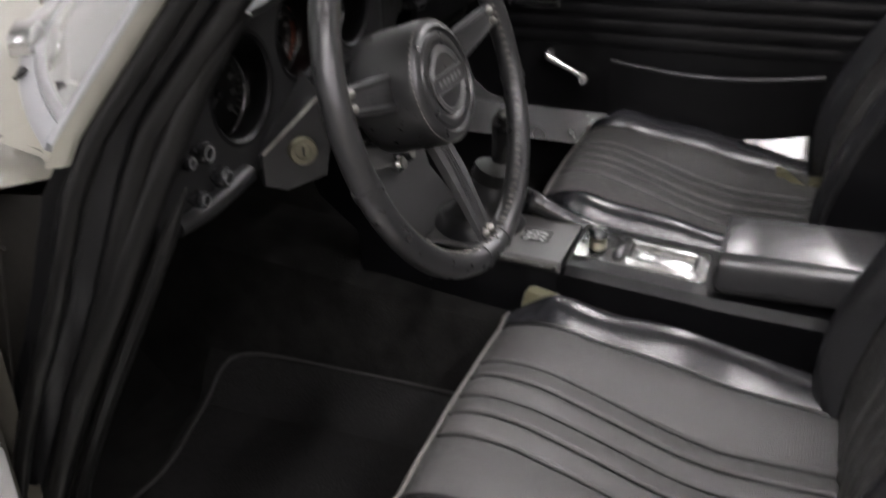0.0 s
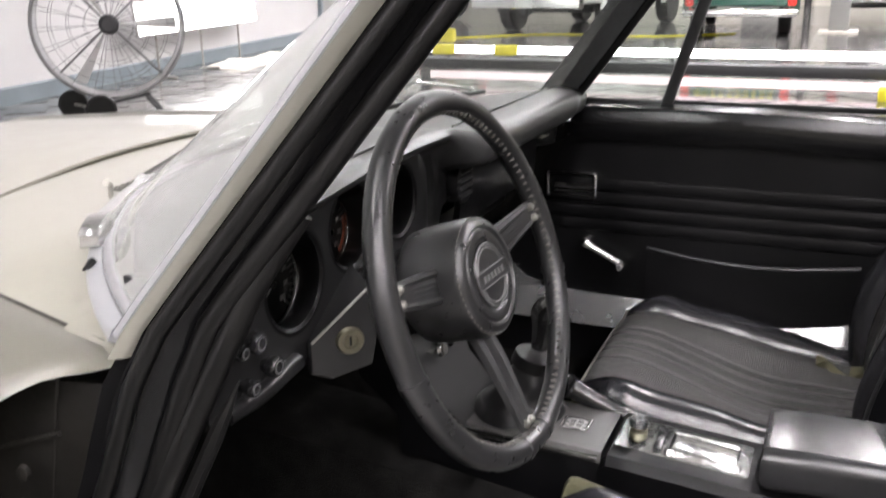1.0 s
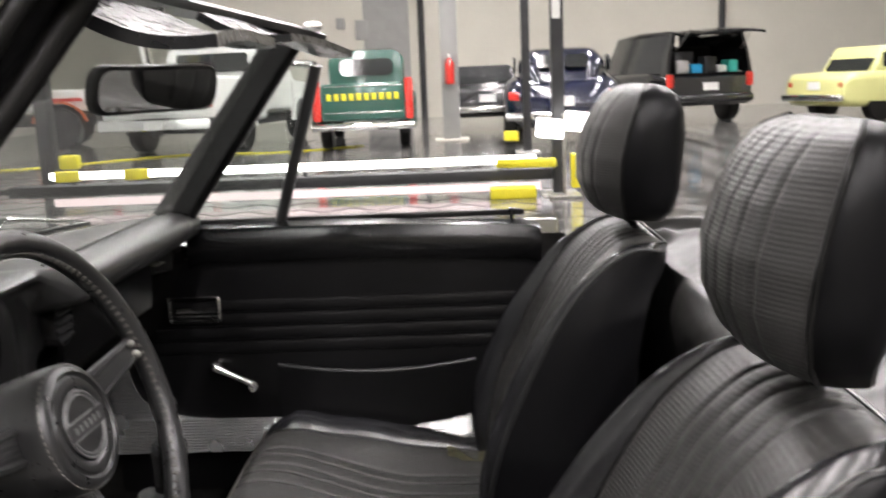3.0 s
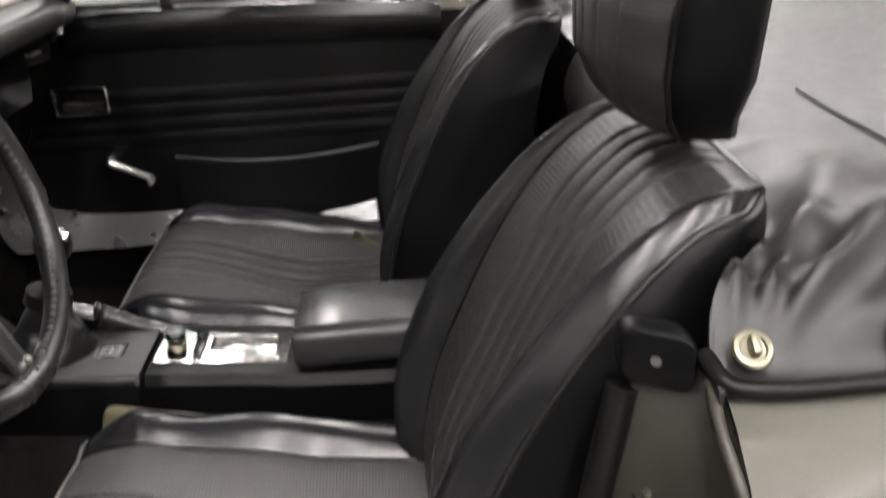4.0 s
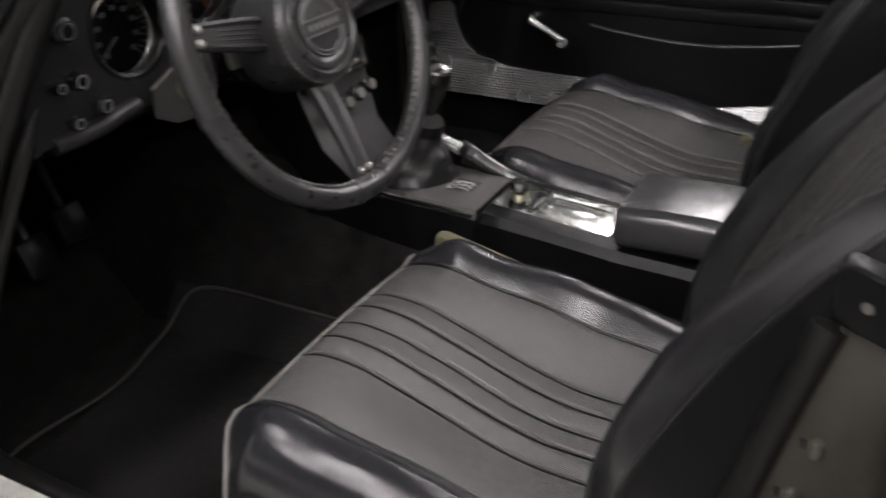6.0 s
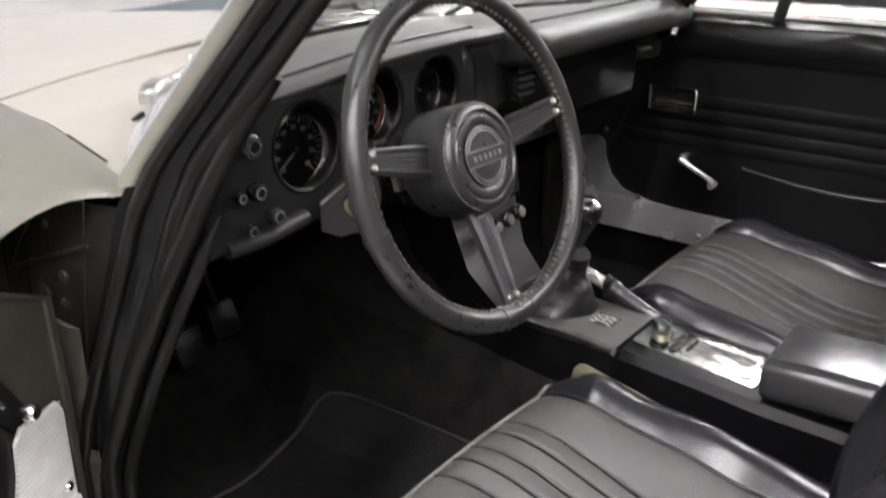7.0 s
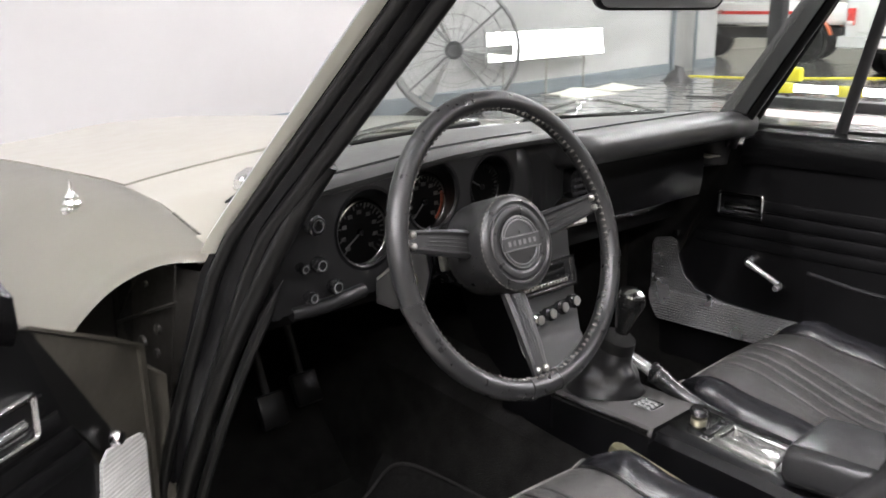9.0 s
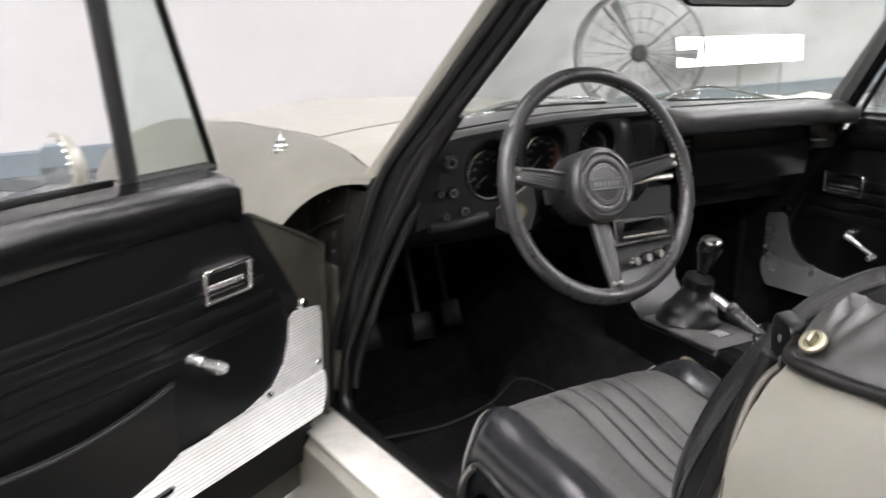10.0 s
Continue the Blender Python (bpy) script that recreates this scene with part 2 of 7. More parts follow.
def curve(pts, n=8, closed=False):
    """Smooth line through the points."""
    p = [Vector(q) for q in pts]
    out = []
    k = len(p)
    for i in range(k if closed else k - 1):
        if closed:
            a, b, c, d = p[i - 1], p[i], p[(i + 1) % k], p[(i + 2) % k]
        else:
            b, c = p[i], p[i + 1]
            a = p[i - 1] if i else b * 2 - c
            d = p[i + 2] if i + 2 < k else c * 2 - b
        for s in range(n):
            t = s / n
            out.append(0.5 * ((2 * b) + (c - a) * t + (2 * a - 5 * b + 4 * c - d) * t * t + (3 * b - a - 3 * c + d) * t ** 3))
    if not closed:
        out.append(p[-1])
    return out


def tube(pts, r, n=10, closed=False, bm=None, flat=1.0):
    """Round bar along a line; r may change along it."""
    pts = [Vector(p) for p in pts]
    k = len(pts)
    rings = []
    side = None
    for i, p in enumerate(pts):
        if closed:
            d = pts[(i + 1) % k] - pts[i - 1]
        else:
            d = pts[min(i + 1, k - 1)] - pts[max(i - 1, 0)]
        d.normalize()
        if side is None:
            side = d.orthogonal().normalized()
        side = (side - d * side.dot(d)).normalized()
        up = d.cross(side)
        rad = r[i] if isinstance(r, (list, tuple)) else r
        rings.append([p + rad * (math.cos(a) * side + flat * math.sin(a) * up) for a in [2 * math.pi * j / n for j in range(n)]])
    bm = bm or B()
    if closed:
        rings.append(rings[0])
        loft(rings[:-1], bm, True, False)
        bmv = list(bm.verts)[-k * n:]
        first, last = bmv[:n], bmv[-n:]
        best = min(range(n), key=lambda s: sum((first[(j + s) % n].co - last[j].co).length for j in range(n)))
        for j in range(n):
            bm.faces.new((last[j], last[(j + 1) % n], first[(j + 1 + best) % n], first[(j + best) % n]))
    else:
        loft(rings, bm)
    return bm


def revolve(prof, m=None, n=32, bm=None):
    """Profile of (radius, height) turned round the local z."""
    bm = bm or B()
    m = m or Matrix()
    rings = [[m @ Vector((r * math.cos(a), r * math.sin(a), h)) for a in [2 * math.pi * j / n for j in range(n)]] for r, h in prof]
    return loft(rings, bm, True, True)


def sheet(f, nu, nv, thick=0.0, bm=None):
    """Surface f(u, v) over the unit square, with thickness."""
    bm = bm or B()
    vs = [[bm.verts.new(f(i / nu, j / nv)) for j in range(nv + 1)] for i in range(nu + 1)]
    fs = [bm.faces.new((vs[i][j], vs[i + 1][j], vs[i + 1][j + 1], vs[i][j + 1])) for i in range(nu) for j in range(nv)]
    if thick:
        bm.normal_update()
        bmesh.ops.solidify(bm, geom=fs, thickness=thick)
    return bm


def plate(outline, push, holes=(), bm=None):
    """Flat piece: an outline of 3D points with holes, given thickness along push."""
    bm = bm or B()
    push = Vector(push)
    edges = []
    for ring in (outline, *holes):
        v = [bm.verts.new(p) for p in ring]
        edges += [bm.edges.new((v[i], v[(i + 1) % len(v)])) for i in range(len(v))]
    res = bmesh.ops.triangle_fill(bm, edges=edges, use_beauty=True, use_dissolve=False, normal=push)
    faces = [g for g in res["geom"] if isinstance(g, bmesh.types.BMFace)]
    ext = bmesh.ops.extrude_face_region(bm, geom=faces)
    bmesh.ops.translate(bm, vec=push, verts=[g for g in ext["geom"] if isinstance(g, bmesh.types.BMVert)])
    return bm


def rounded(w, h, r, n=5):
    """Outline of a rounded rectangle round (0, 0)."""
    out = []
    for cx, cy, a0 in ((w / 2 - r, h / 2 - r, 0), (-w / 2 + r, h / 2 - r, 90), (-w / 2 + r, -h / 2 + r, 180), (w / 2 - r, -h / 2 + r, 270)):
        for i in range(n + 1):
            a = radians(a0 + 90 * i / n)
            out.append((cx + r * math.cos(a), cy + r * math.sin(a)))
    return out


def frame_of(origin, x, y):
    """Matrix with its x and y along the two directions."""
    x = Vector(x).normalized()
    z = x.cross(Vector(y)).normalized()
    y = z.cross(x)
    m = Matrix((x, y, z)).transposed().to_4x4()
    m.translation = origin
    return m


def lerp(a, b, t):
    return a + (b - a) * t


def smooth(a, b, x):
    t = min(1, max(0, (x - a) / (b - a)))
    return t * t * (3 - 2 * t)


def pick(table, x):
    """Value at x in a table of (x, value)."""
    if x <= table[0][0]:
        return table[0][1]
    for (a, u), (b, v) in zip(table, table[1:]):
        if x <= b:
            return lerp(u, v, (x - a) / (b - a))
    return table[-1][1]


def along(line, p):
    q = min(max(p, 0), 1) * (len(line) - 1)
    i = min(int(q), len(line) - 2)
    return line[i].lerp(line[i + 1], q - i)


# ================================================================ the roadster
# x runs to the car's tail, y to its passenger side, z up
car = thing("roadster", "cream open two-seat roadster with black interior and driver's door open", "car")

# ---------------------------------------------------------------- body shell
FEN_Z = [(-1.78, 0.645), (-1.70, 0.730), (-1.5, 0.785), (-1.1, 0.817), (-0.7, 0.835), (-0.45, 0.838), (-0.22, 0.814)]


def inner(x):
    """Half width at the seam between hood or cowl and the fenders."""
    return pick([(-1.78, 0.47), (-0.624, 0.490), (-0.243, 0.556)], x)


def fender(side):
    prof = [(0.552, -0.004), (0.580, 0.001), (0.616, -0.008), (0.652, -0.032), (0.680, -0.07), (0.704, -0.13),
            (0.722, -0.22), (0.722, -0.34), (0.712, -0.46), (0.69, -0.58)]
    rear = [-0.243, -0.222, -0.262, -0.296, -0.328, -0.366, -0.40, -0.42, -0.43, -0.43]
    line = curve([(y, dz, xr) for (y, dz), xr in zip(prof, rear)], 3)

    def f(u, v):
        y, dz, xr = line[round(v * 27)]
        x = lerp(xr, -1.78, u ** 1.3)
        nose = smooth(-1.35, -1.8, x)
        y += (inner(x) + 0.002 - 0.552) * smooth(0.70, 0.552, y)
        return (x, side * (y - 0.10 * nose * max(0, y - 0.558)), pick(FEN_Z, x) + dz * (1 - 0.3 * nose) - 0.006 * smooth(0.02, 0.0, u))
    bm = sheet(f, 44, 27)
    bmesh.ops.solidify(bm, geom=list(bm.faces), thickness=0.006)
    return bm


def hood_z(x, y):
    a = abs(y) / inner(x)
    return pick(FEN_Z, x) - 0.004 + 0.026 * (1 - a * a) + 0.012 * (1 - smooth(0.10, 0.32, abs(y))) * smooth(-0.52, -0.85, x)


body = part("front_fender", fender(-1), M_PAINT, car, "cream front fender")
part("front_fender", fender(1), M_PAINT, car, "cream front fender")


def hood(u, v):
    t = lerp(-1, 1, v)
    x = lerp(-0.624 - 0.045 * (1 - t * t), -1.74, u)
    y = t * (inner(x) - 0.002)
    return (x, y, hood_z(x, y) - 0.003)


part("hood", sheet(hood, 40, 60, 0.004), M_PAINT, car, "cream hood with a raised centre")


for s in (-1, 1):
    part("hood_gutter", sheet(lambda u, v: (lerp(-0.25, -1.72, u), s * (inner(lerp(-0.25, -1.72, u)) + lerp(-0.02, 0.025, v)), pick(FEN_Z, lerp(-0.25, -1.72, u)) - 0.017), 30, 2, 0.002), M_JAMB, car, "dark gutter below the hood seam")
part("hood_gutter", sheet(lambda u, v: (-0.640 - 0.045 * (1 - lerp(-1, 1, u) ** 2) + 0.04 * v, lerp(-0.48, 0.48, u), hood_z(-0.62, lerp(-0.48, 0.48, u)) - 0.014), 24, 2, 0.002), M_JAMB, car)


for s in (-1, 1):
    lip = [Vector((x, s * (inner(x) + 0.001), pick(FEN_Z, x) - 0.0035)) for x in (-0.40, -0.36, -0.32, -0.29, -0.27, -0.256)] + [Vector((-0.246, s * 0.563, 0.8105)), Vector((-0.240, s * 0.574, 0.806))]
    part("fender_gap", tube(curve(lip, 4), 0.0020, 6), M_JAMB, car, "dark joint between fender and cowl")


def shield_base(y):
    """x of the windscreen's foot across the car."""
    return -0.490 + 0.272 * (abs(y) / 0.568) ** 2.9


def cowl(u, v):
    t = lerp(-1, 1, v)
    xr = -0.6195 - 0.045 * (1 - t * t)
    x = lerp(xr, max(shield_base(t * 0.556) + 0.03, xr + 0.05), u)
    y = t * (inner(x) - 0.001)
    return (x, y, pick(FEN_Z, x) - 0.005 + 0.026 * (1 - t * t))


def cowl_z(x, y):
    return pick(FEN_Z, x) - 0.005 + 0.026 * (1 - (y / inner(x)) ** 2)


cowl_ob = part("cowl", sheet(cowl, 20, 50, 0.004), M_PAINT, car, "cream cowl panel below the windscreen")
for k in range(12):
    for s in (-1, 1):
        yk = s * (0.125 + 0.0105 * k)
        part("cowl_slot", box((-0.517, yk, cowl_z(-0.517, yk) + 0.0003), (0.030, 0.004, 0.002), None, 0.0005), M_JAMB, cowl_ob)


def aft(bm, s):
    """Brings a piece of the rear quarter to its place beside the seat."""
    bmesh.ops.translate(bm, vec=(-0.019, -s * 0.030, 0.007), verts=bm.verts)
    return bm


def quarter(side):
    prof = [(0.600, 0.772), (0.618, 0.770), (0.642, 0.758), (0.668, 0.735), (0.692, 0.70), (0.708, 0.65), (0.716, 0.56), (0.712, 0.46), (0.70, 0.34), (0.68, 0.24)]

    def f(u, v):
        i = min(int(v * 9), 8)
        t = v * 9 - i
        y, z = lerp(prof[i][0], prof[i + 1][0], t), lerp(prof[i][1], prof[i + 1][1], t)
        xf = 0.592 + 0.03 * smooth(0.78, 0.3, z)
        x = lerp(xf, 2.0, u)
        tail = smooth(1.5, 2.0, x)
        return (x, side * (y - 0.08 * tail), z + 0.012 * math.sin(min(1, u * 2) * math.pi) - 0.07 * tail)
    bm = sheet(f, 30, 27)
    bmesh.ops.solidify(bm, geom=list(bm.faces), thickness=0.006)
    return bm


part("rear_fender", aft(quarter(-1), -1), M_PAINT, car, "glossy cream rear fender")
part("rear_fender", aft(quarter(1), 1), M_PAINT, car, "glossy cream rear fender")
part("trunk_lid", sheet(lambda u, v: (lerp(1.30, 2.0, u), lerp(-0.60, 0.60, v), 0.80 - 0.10 * u * u - 0.02 * (2 * v - 1) ** 2), 10, 14, 0.006), M_PAINT, car)
part("tail_panel", box((2.0, 0, 0.50), (0.03, 1.24, 0.44), None, 0.01), M_PAINT, car)
part("nose_panel", plate([(-1.755, y, z) for y, z in ((-0.672, 0.20), (-0.70, 0.40), (-0.68, 0.58), (-0.62, 0.652), (-0.54, 0.676), (0.54, 0.676), (0.62, 0.652), (0.68, 0.58), (0.70, 0.40), (0.672, 0.20))], (-0.02, 0, 0)), M_PAINT, car)
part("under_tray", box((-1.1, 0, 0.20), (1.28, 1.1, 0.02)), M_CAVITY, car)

# rolled edge of the door opening at the rear fender
for s in (-1, 1):
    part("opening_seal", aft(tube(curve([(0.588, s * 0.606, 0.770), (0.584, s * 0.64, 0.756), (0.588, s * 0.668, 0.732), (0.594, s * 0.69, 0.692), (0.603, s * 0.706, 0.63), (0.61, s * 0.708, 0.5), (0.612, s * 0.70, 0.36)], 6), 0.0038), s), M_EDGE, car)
    # post behind the door with its striker
    post_in = curve([(0.552, s * 0.570, 0.775), (0.535, s * 0.588, 0.70), (0.512, s * 0.598, 0.62), (0.46, s * 0.608, 0.50), (0.40, s * 0.612, 0.42)], 4)
    post_out = curve([(0.592, s * 0.606, 0.765), (0.592, s * 0.664, 0.728), (0.600, s * 0.690, 0.66), (0.607, s * 0.700, 0.54), (0.610, s * 0.694, 0.38)], 4)
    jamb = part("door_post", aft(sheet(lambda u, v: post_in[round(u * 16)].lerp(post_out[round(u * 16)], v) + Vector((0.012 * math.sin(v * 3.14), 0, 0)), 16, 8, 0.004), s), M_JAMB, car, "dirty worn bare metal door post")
    for k, (a, b) in enumerate(((0.30, 0.35), (0.46, 0.30), (0.62, 0.42))):
        p = post_in[round(a * 16)].lerp(post_out[round(a * 16)], b)
        st_ = part("striker", aft(box(p + Vector((-0.004, -s * 0.002, 0)), (0.007, 0.009, 0.014 if k < 2 else 0.009), Matrix.Rotation(s * 0.3, 3, "Z"), 0.004), s), M_EDGE, jamb, "worn steel striker")
        part("striker_hole", aft(box(p + Vector((-0.012, -s * 0.004, 0)), (0.003, 0.004, 0.006), None, 0.001), s), M_RUBBER, st_)
    edge_ = [(0.560 + a, b) for a, b in rounded(0.042, 0.040, 0.010)]
    cap = part("post_cap", aft(loft([[(0.560 + (x - 0.560) * q, s * (0.572 + 0.55 * (x - 0.537) + d_), 0.776 + zz * q) for x, zz in edge_] for d_, q in ((-0.014, 0.96), (-0.010, 1.0), (0.003, 1.0), (0.006, 0.97), (0.0075, 0.90))]), s), M_PANEL, car, "black vinyl trim cap with a screw", angle=40)
    part("screw", aft(revolve([(0, 0), (0.0036, 0), (0.0036, 0.001), (0.002, 0.002), (0, 0.002)], frame_of((0.558, s * 0.5918, 0.776), (1, 0.55 * s, 0), (0, 0, s)), 12), s), M_STEEL, cap)

# sills, floor pan, tunnel, firewall, kick panels
for s in (-1, 1):
    sill = part("sill", loft([[(x, s * y, z) for y, z in ((0.625, 0.26), (0.618, 0.39), (0.626, 0.402), (0.69, 0.402), (0.712, 0.385), (0.715, 0.30), (0.70, 0.22), (0.64, 0.2))] for x in (-0.43, 0.61)]), M_PAINT, car, "cream door sill")
    part("sill_plate", box((0.09, s * 0.664, 0.4045), (0.98, 0.076, 0.004), None, 0.0015), M_SCUFFED, sill, "scuffed aluminium sill plate")
    part("sill_carpet", box((0.09, s * 0.605, 0.32), (1.04, 0.022, 0.15), None, 0.006), M_CARPET, car)
    part("kick_panel", box((-0.60, s * 0.595, 0.50), (0.44, 0.025, 0.56), None, 0.006), M_CARPET, car)
    if s > 0:
        part("front_post", loft([[(x + dx, s * y, z) for dx, y in ((-0.07, 0.602), (-0.07, 0.56 + 0.022 * (s > 0)), (0.0, 0.56 + 0.022 * (s > 0)), (0.0, 0.602))] for x, y, z in ((-0.30, 0.58, 0.30), (-0.30, 0.58, 0.50), (-0.255, 0.58, 0.60), (-0.185, 0.58, 0.72), (-0.14, 0.58, 0.80))]), M_RUBBER, car)
    # panel and inner wing carry the opening's shade in their paint
    part("post_panel", sheet(lambda u, v: (lerp(-0.43, pick([(0.42, -0.330), (0.58, -0.308), (0.70, -0.255), (0.80, -0.228)], lerp(0.795, 0.42, v)), u), s * (0.604 - 0.024 * u * u - 0.006 * math.sin(v * 9 + u * 4) * u), lerp(0.795 - 0.012 * (1 - u), 0.42, v)), 14, 18, 0.004), M_CAVITY, car, "dirty unpolished paint inside the door opening, darkened for its shade")
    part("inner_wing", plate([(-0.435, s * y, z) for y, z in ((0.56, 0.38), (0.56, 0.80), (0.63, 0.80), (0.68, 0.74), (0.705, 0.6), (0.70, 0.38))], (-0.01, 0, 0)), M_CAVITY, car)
    if s > 0:
        continue
    seal = curve([(-0.084, s * 0.513, 0.93), (-0.112, s * 0.533, 0.88), (-0.128, s * 0.549, 0.84), (-0.145, s * 0.562, 0.80), (-0.185, s * 0.59, 0.70), (-0.245, s * 0.60, 0.58), (-0.285, s * 0.607, 0.48), (-0.27, s * 0.612, 0.415), (-0.18, s * 0.614, 0.402), (0.1, s * 0.614, 0.40), (0.36, s * 0.612, 0.405), (0.425, s * 0.590, 0.46), (0.476, s * 0.572, 0.58), (0.506, s * 0.559, 0.70), (0.522, s * 0.546, 0.758)], 8)
    part("door_seal", tube(seal, 0.011, 10), M_RUBBER, car, "black rubber door seal")
    part("door_seal", tube([p + Vector((0.020, 0.012, 0.0)) for p in seal[24:52]], [0.0005, 0.002, 0.004, 0.006] + [0.007] * 24, 8), M_RUBBER, car)
part("floor_pan", box((0.05, 0, 0.215), (1.75, 1.24, 0.03)), M_CARPET, car)
part("firewall", box((-0.80, 0, 0.51), (0.03, 1.1, 0.56)), M_CARPET, car)
part("toe_board", sheet(lambda u, v: (lerp(-0.79, -0.55, u), lerp(-0.6, 0.6, v), lerp(0.45, 0.235, u)), 2, 2, 0.01), M_CARPET, car)
part("rear_bulkhead", sheet(lambda u, v: (lerp(0.62, 0.72, u) , lerp(-0.58, 0.58, v), lerp(0.23, 0.76, u)), 3, 3, 0.01), M_CARPET, car)
tunnel = part("transmission_tunnel", loft([[(x, y, z) for y, z in ((-0.13, 0.22), (-0.115, 0.36), (-0.085, 0.42 + dz), (-0.05, 0.44 + dz), (0.05, 0.44 + dz), (0.085, 0.42 + dz), (0.115, 0.36), (0.13, 0.22))] for x, dz in ((-0.78, 0.08), (-0.3, 0.03), (0.0, 0.0), (0.62, 0.0))]), M_CARPET, car)
for y, x in ((-0.42, -0.56), (-0.29, -0.56), (-0.19, -0.60)):
    ped = part("pedal", box((x, y, 0.42), (0.016, 0.055, 0.06), Matrix.Rotation(radians(-25), 3, "Y"), 0.006), M_RUBBER, car, "black rubber pedal")
    part("pedal_arm", tube([(x - 0.01, y, 0.43), (x - 0.06, y, 0.55), (x - 0.08, y, 0.68)], 0.007), M_SATIN, ped)

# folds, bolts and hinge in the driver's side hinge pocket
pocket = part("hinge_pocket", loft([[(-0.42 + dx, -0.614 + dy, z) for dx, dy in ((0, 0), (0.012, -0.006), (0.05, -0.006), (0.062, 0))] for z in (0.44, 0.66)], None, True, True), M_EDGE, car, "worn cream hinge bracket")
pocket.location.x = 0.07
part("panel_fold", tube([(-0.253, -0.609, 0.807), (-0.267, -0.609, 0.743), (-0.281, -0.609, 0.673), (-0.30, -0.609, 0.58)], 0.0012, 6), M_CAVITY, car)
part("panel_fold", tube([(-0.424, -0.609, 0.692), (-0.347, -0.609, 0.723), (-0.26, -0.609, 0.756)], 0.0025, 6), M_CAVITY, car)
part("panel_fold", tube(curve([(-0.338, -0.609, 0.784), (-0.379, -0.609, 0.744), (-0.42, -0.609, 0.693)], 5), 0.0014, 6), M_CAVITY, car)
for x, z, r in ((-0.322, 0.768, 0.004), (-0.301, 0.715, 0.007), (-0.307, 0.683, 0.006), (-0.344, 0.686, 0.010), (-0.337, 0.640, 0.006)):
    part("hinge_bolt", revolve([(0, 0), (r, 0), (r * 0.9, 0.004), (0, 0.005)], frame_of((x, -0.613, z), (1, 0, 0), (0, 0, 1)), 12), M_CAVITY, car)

# ---------------------------------------------------------------- windscreen
PIL_F = [(0.42, (-0.335, 0.614)), (0.50, (-0.335, 0.614)), (0.58, (-0.310, 0.614)), (0.70, (-0.252, 0.613)), (0.80, (-0.222, 0.601)), (0.848, (-0.196, 0.588)), (1.09, (-0.018, 0.510)), (1.165, (0.036, 0.484))]
PIL_R = [(0.42, (-0.283, 0.603)), (0.50, (-0.280, 0.602)), (0.58, (-0.250, 0.596)), (0.70, (-0.192, 0.587)), (0.80, (-0.163, 0.564)), (0.848, (-0.146, 0.549)), (1.09, (0.024, 0.450)), (1.165, (0.076, 0.425))]


def pil(table, z, s):
    for (a, p), (b, q) in zip(table, table[1:]):
        if z <= b:
            break
    t = (z - a) / (b - a)
    back = 0.0 if s < 0 else lerp(-0.05, -0.012, (z - 0.80) / 0.36)
    if s > 0 and table is PIL_F:
        back -= 0.03
    return Vector((lerp(p[0], q[0], t) + back, s * lerp(p[1], q[1], t), z))


for s in (-1, 1):
    zs = ([0.42, 0.50, 0.56, 0.62, 0.68, 0.72, 0.76, 0.80] if s < 0 else []) + [0.826, 0.845, 0.87, 0.92, 0.98, 1.04, 1.10, 1.15, 1.184]
    F = [pil(PIL_F, z, s) for z in zs]
    R = [pil(PIL_R, z, s) for z in zs]
    rings = []
    for f, r in zip(F, R):
        d = r - f
        o = Vector((d.y * s, -d.x * s, 0)).normalized() * s
        o = Vector((-0.3, s * 0.95, 0)).normalized()
        ring = []
        for t, h in ((0.33, 0.0), (0.34, 0.011), (0.55, 0.016), (0.8, 0.012), (0.98, 0.004), (1.0, -0.006), (0.93, -0.014), (0.5, -0.012), (0.2, -0.012), (-0.02, -0.012), (-0.02, -0.006)):
            ring.append(f + d * t + o * h)
        rings.append(ring)
    pill = part("windscreen_pillar", loft(rings), M_PILLAR, car, "black windscreen pillar")
    part("pillar_seal", tube([pil(PIL_R, z, s) + Vector((0.002, s * 0.006, 0)) for z in zs], 0.010, 10), M_RUBBER, pill)
    part("pillar_seal", tube([pil(PIL_F, z, s).lerp(pil(PIL_R, z, s), 0.55) + Vector((-0.004, s * 0.014, 0)) for z in zs], 0.008, 10), M_RUBBER, pill)
    part("paint_strip", loft([[f + (r - f) * t + Vector((-0.3, s * 0.95, 0)) * h for t, h in ((0.09, -0.004), (0.09, 0.012), (0.12, 0.0145), (0.31, 0.0165), (0.34, 0.014), (0.34, -0.004))] for f, r in zip(F, R) if f.z > 0.815]), M_PAINT, pill, "cream painted pillar edge")

HEAD = curve([(0.085, -0.465, 1.188), (0.045, -0.38, 1.200), (0.004, -0.2, 1.210), (-0.012, 0, 1.213), (0.004, 0.2, 1.210), (0.045, 0.38, 1.200), (0.085, 0.465, 1.188)], 6)
head = part("windscreen_header", loft([[p + Vector((dx, 0, dz)) for dx, dz in ((-0.014, -0.010), (-0.016, 0.002), (-0.008, 0.007), (0.022, 0.006), (0.032, -0.001), (0.028, -0.010))] for p in HEAD]), M_VINYL, car, "black vinyl windscreen header rail")
part("header_chrome", tube([p + Vector((-0.015, 0, 0.005)) for p in HEAD], 0.006, 8), M_CHROME, head)
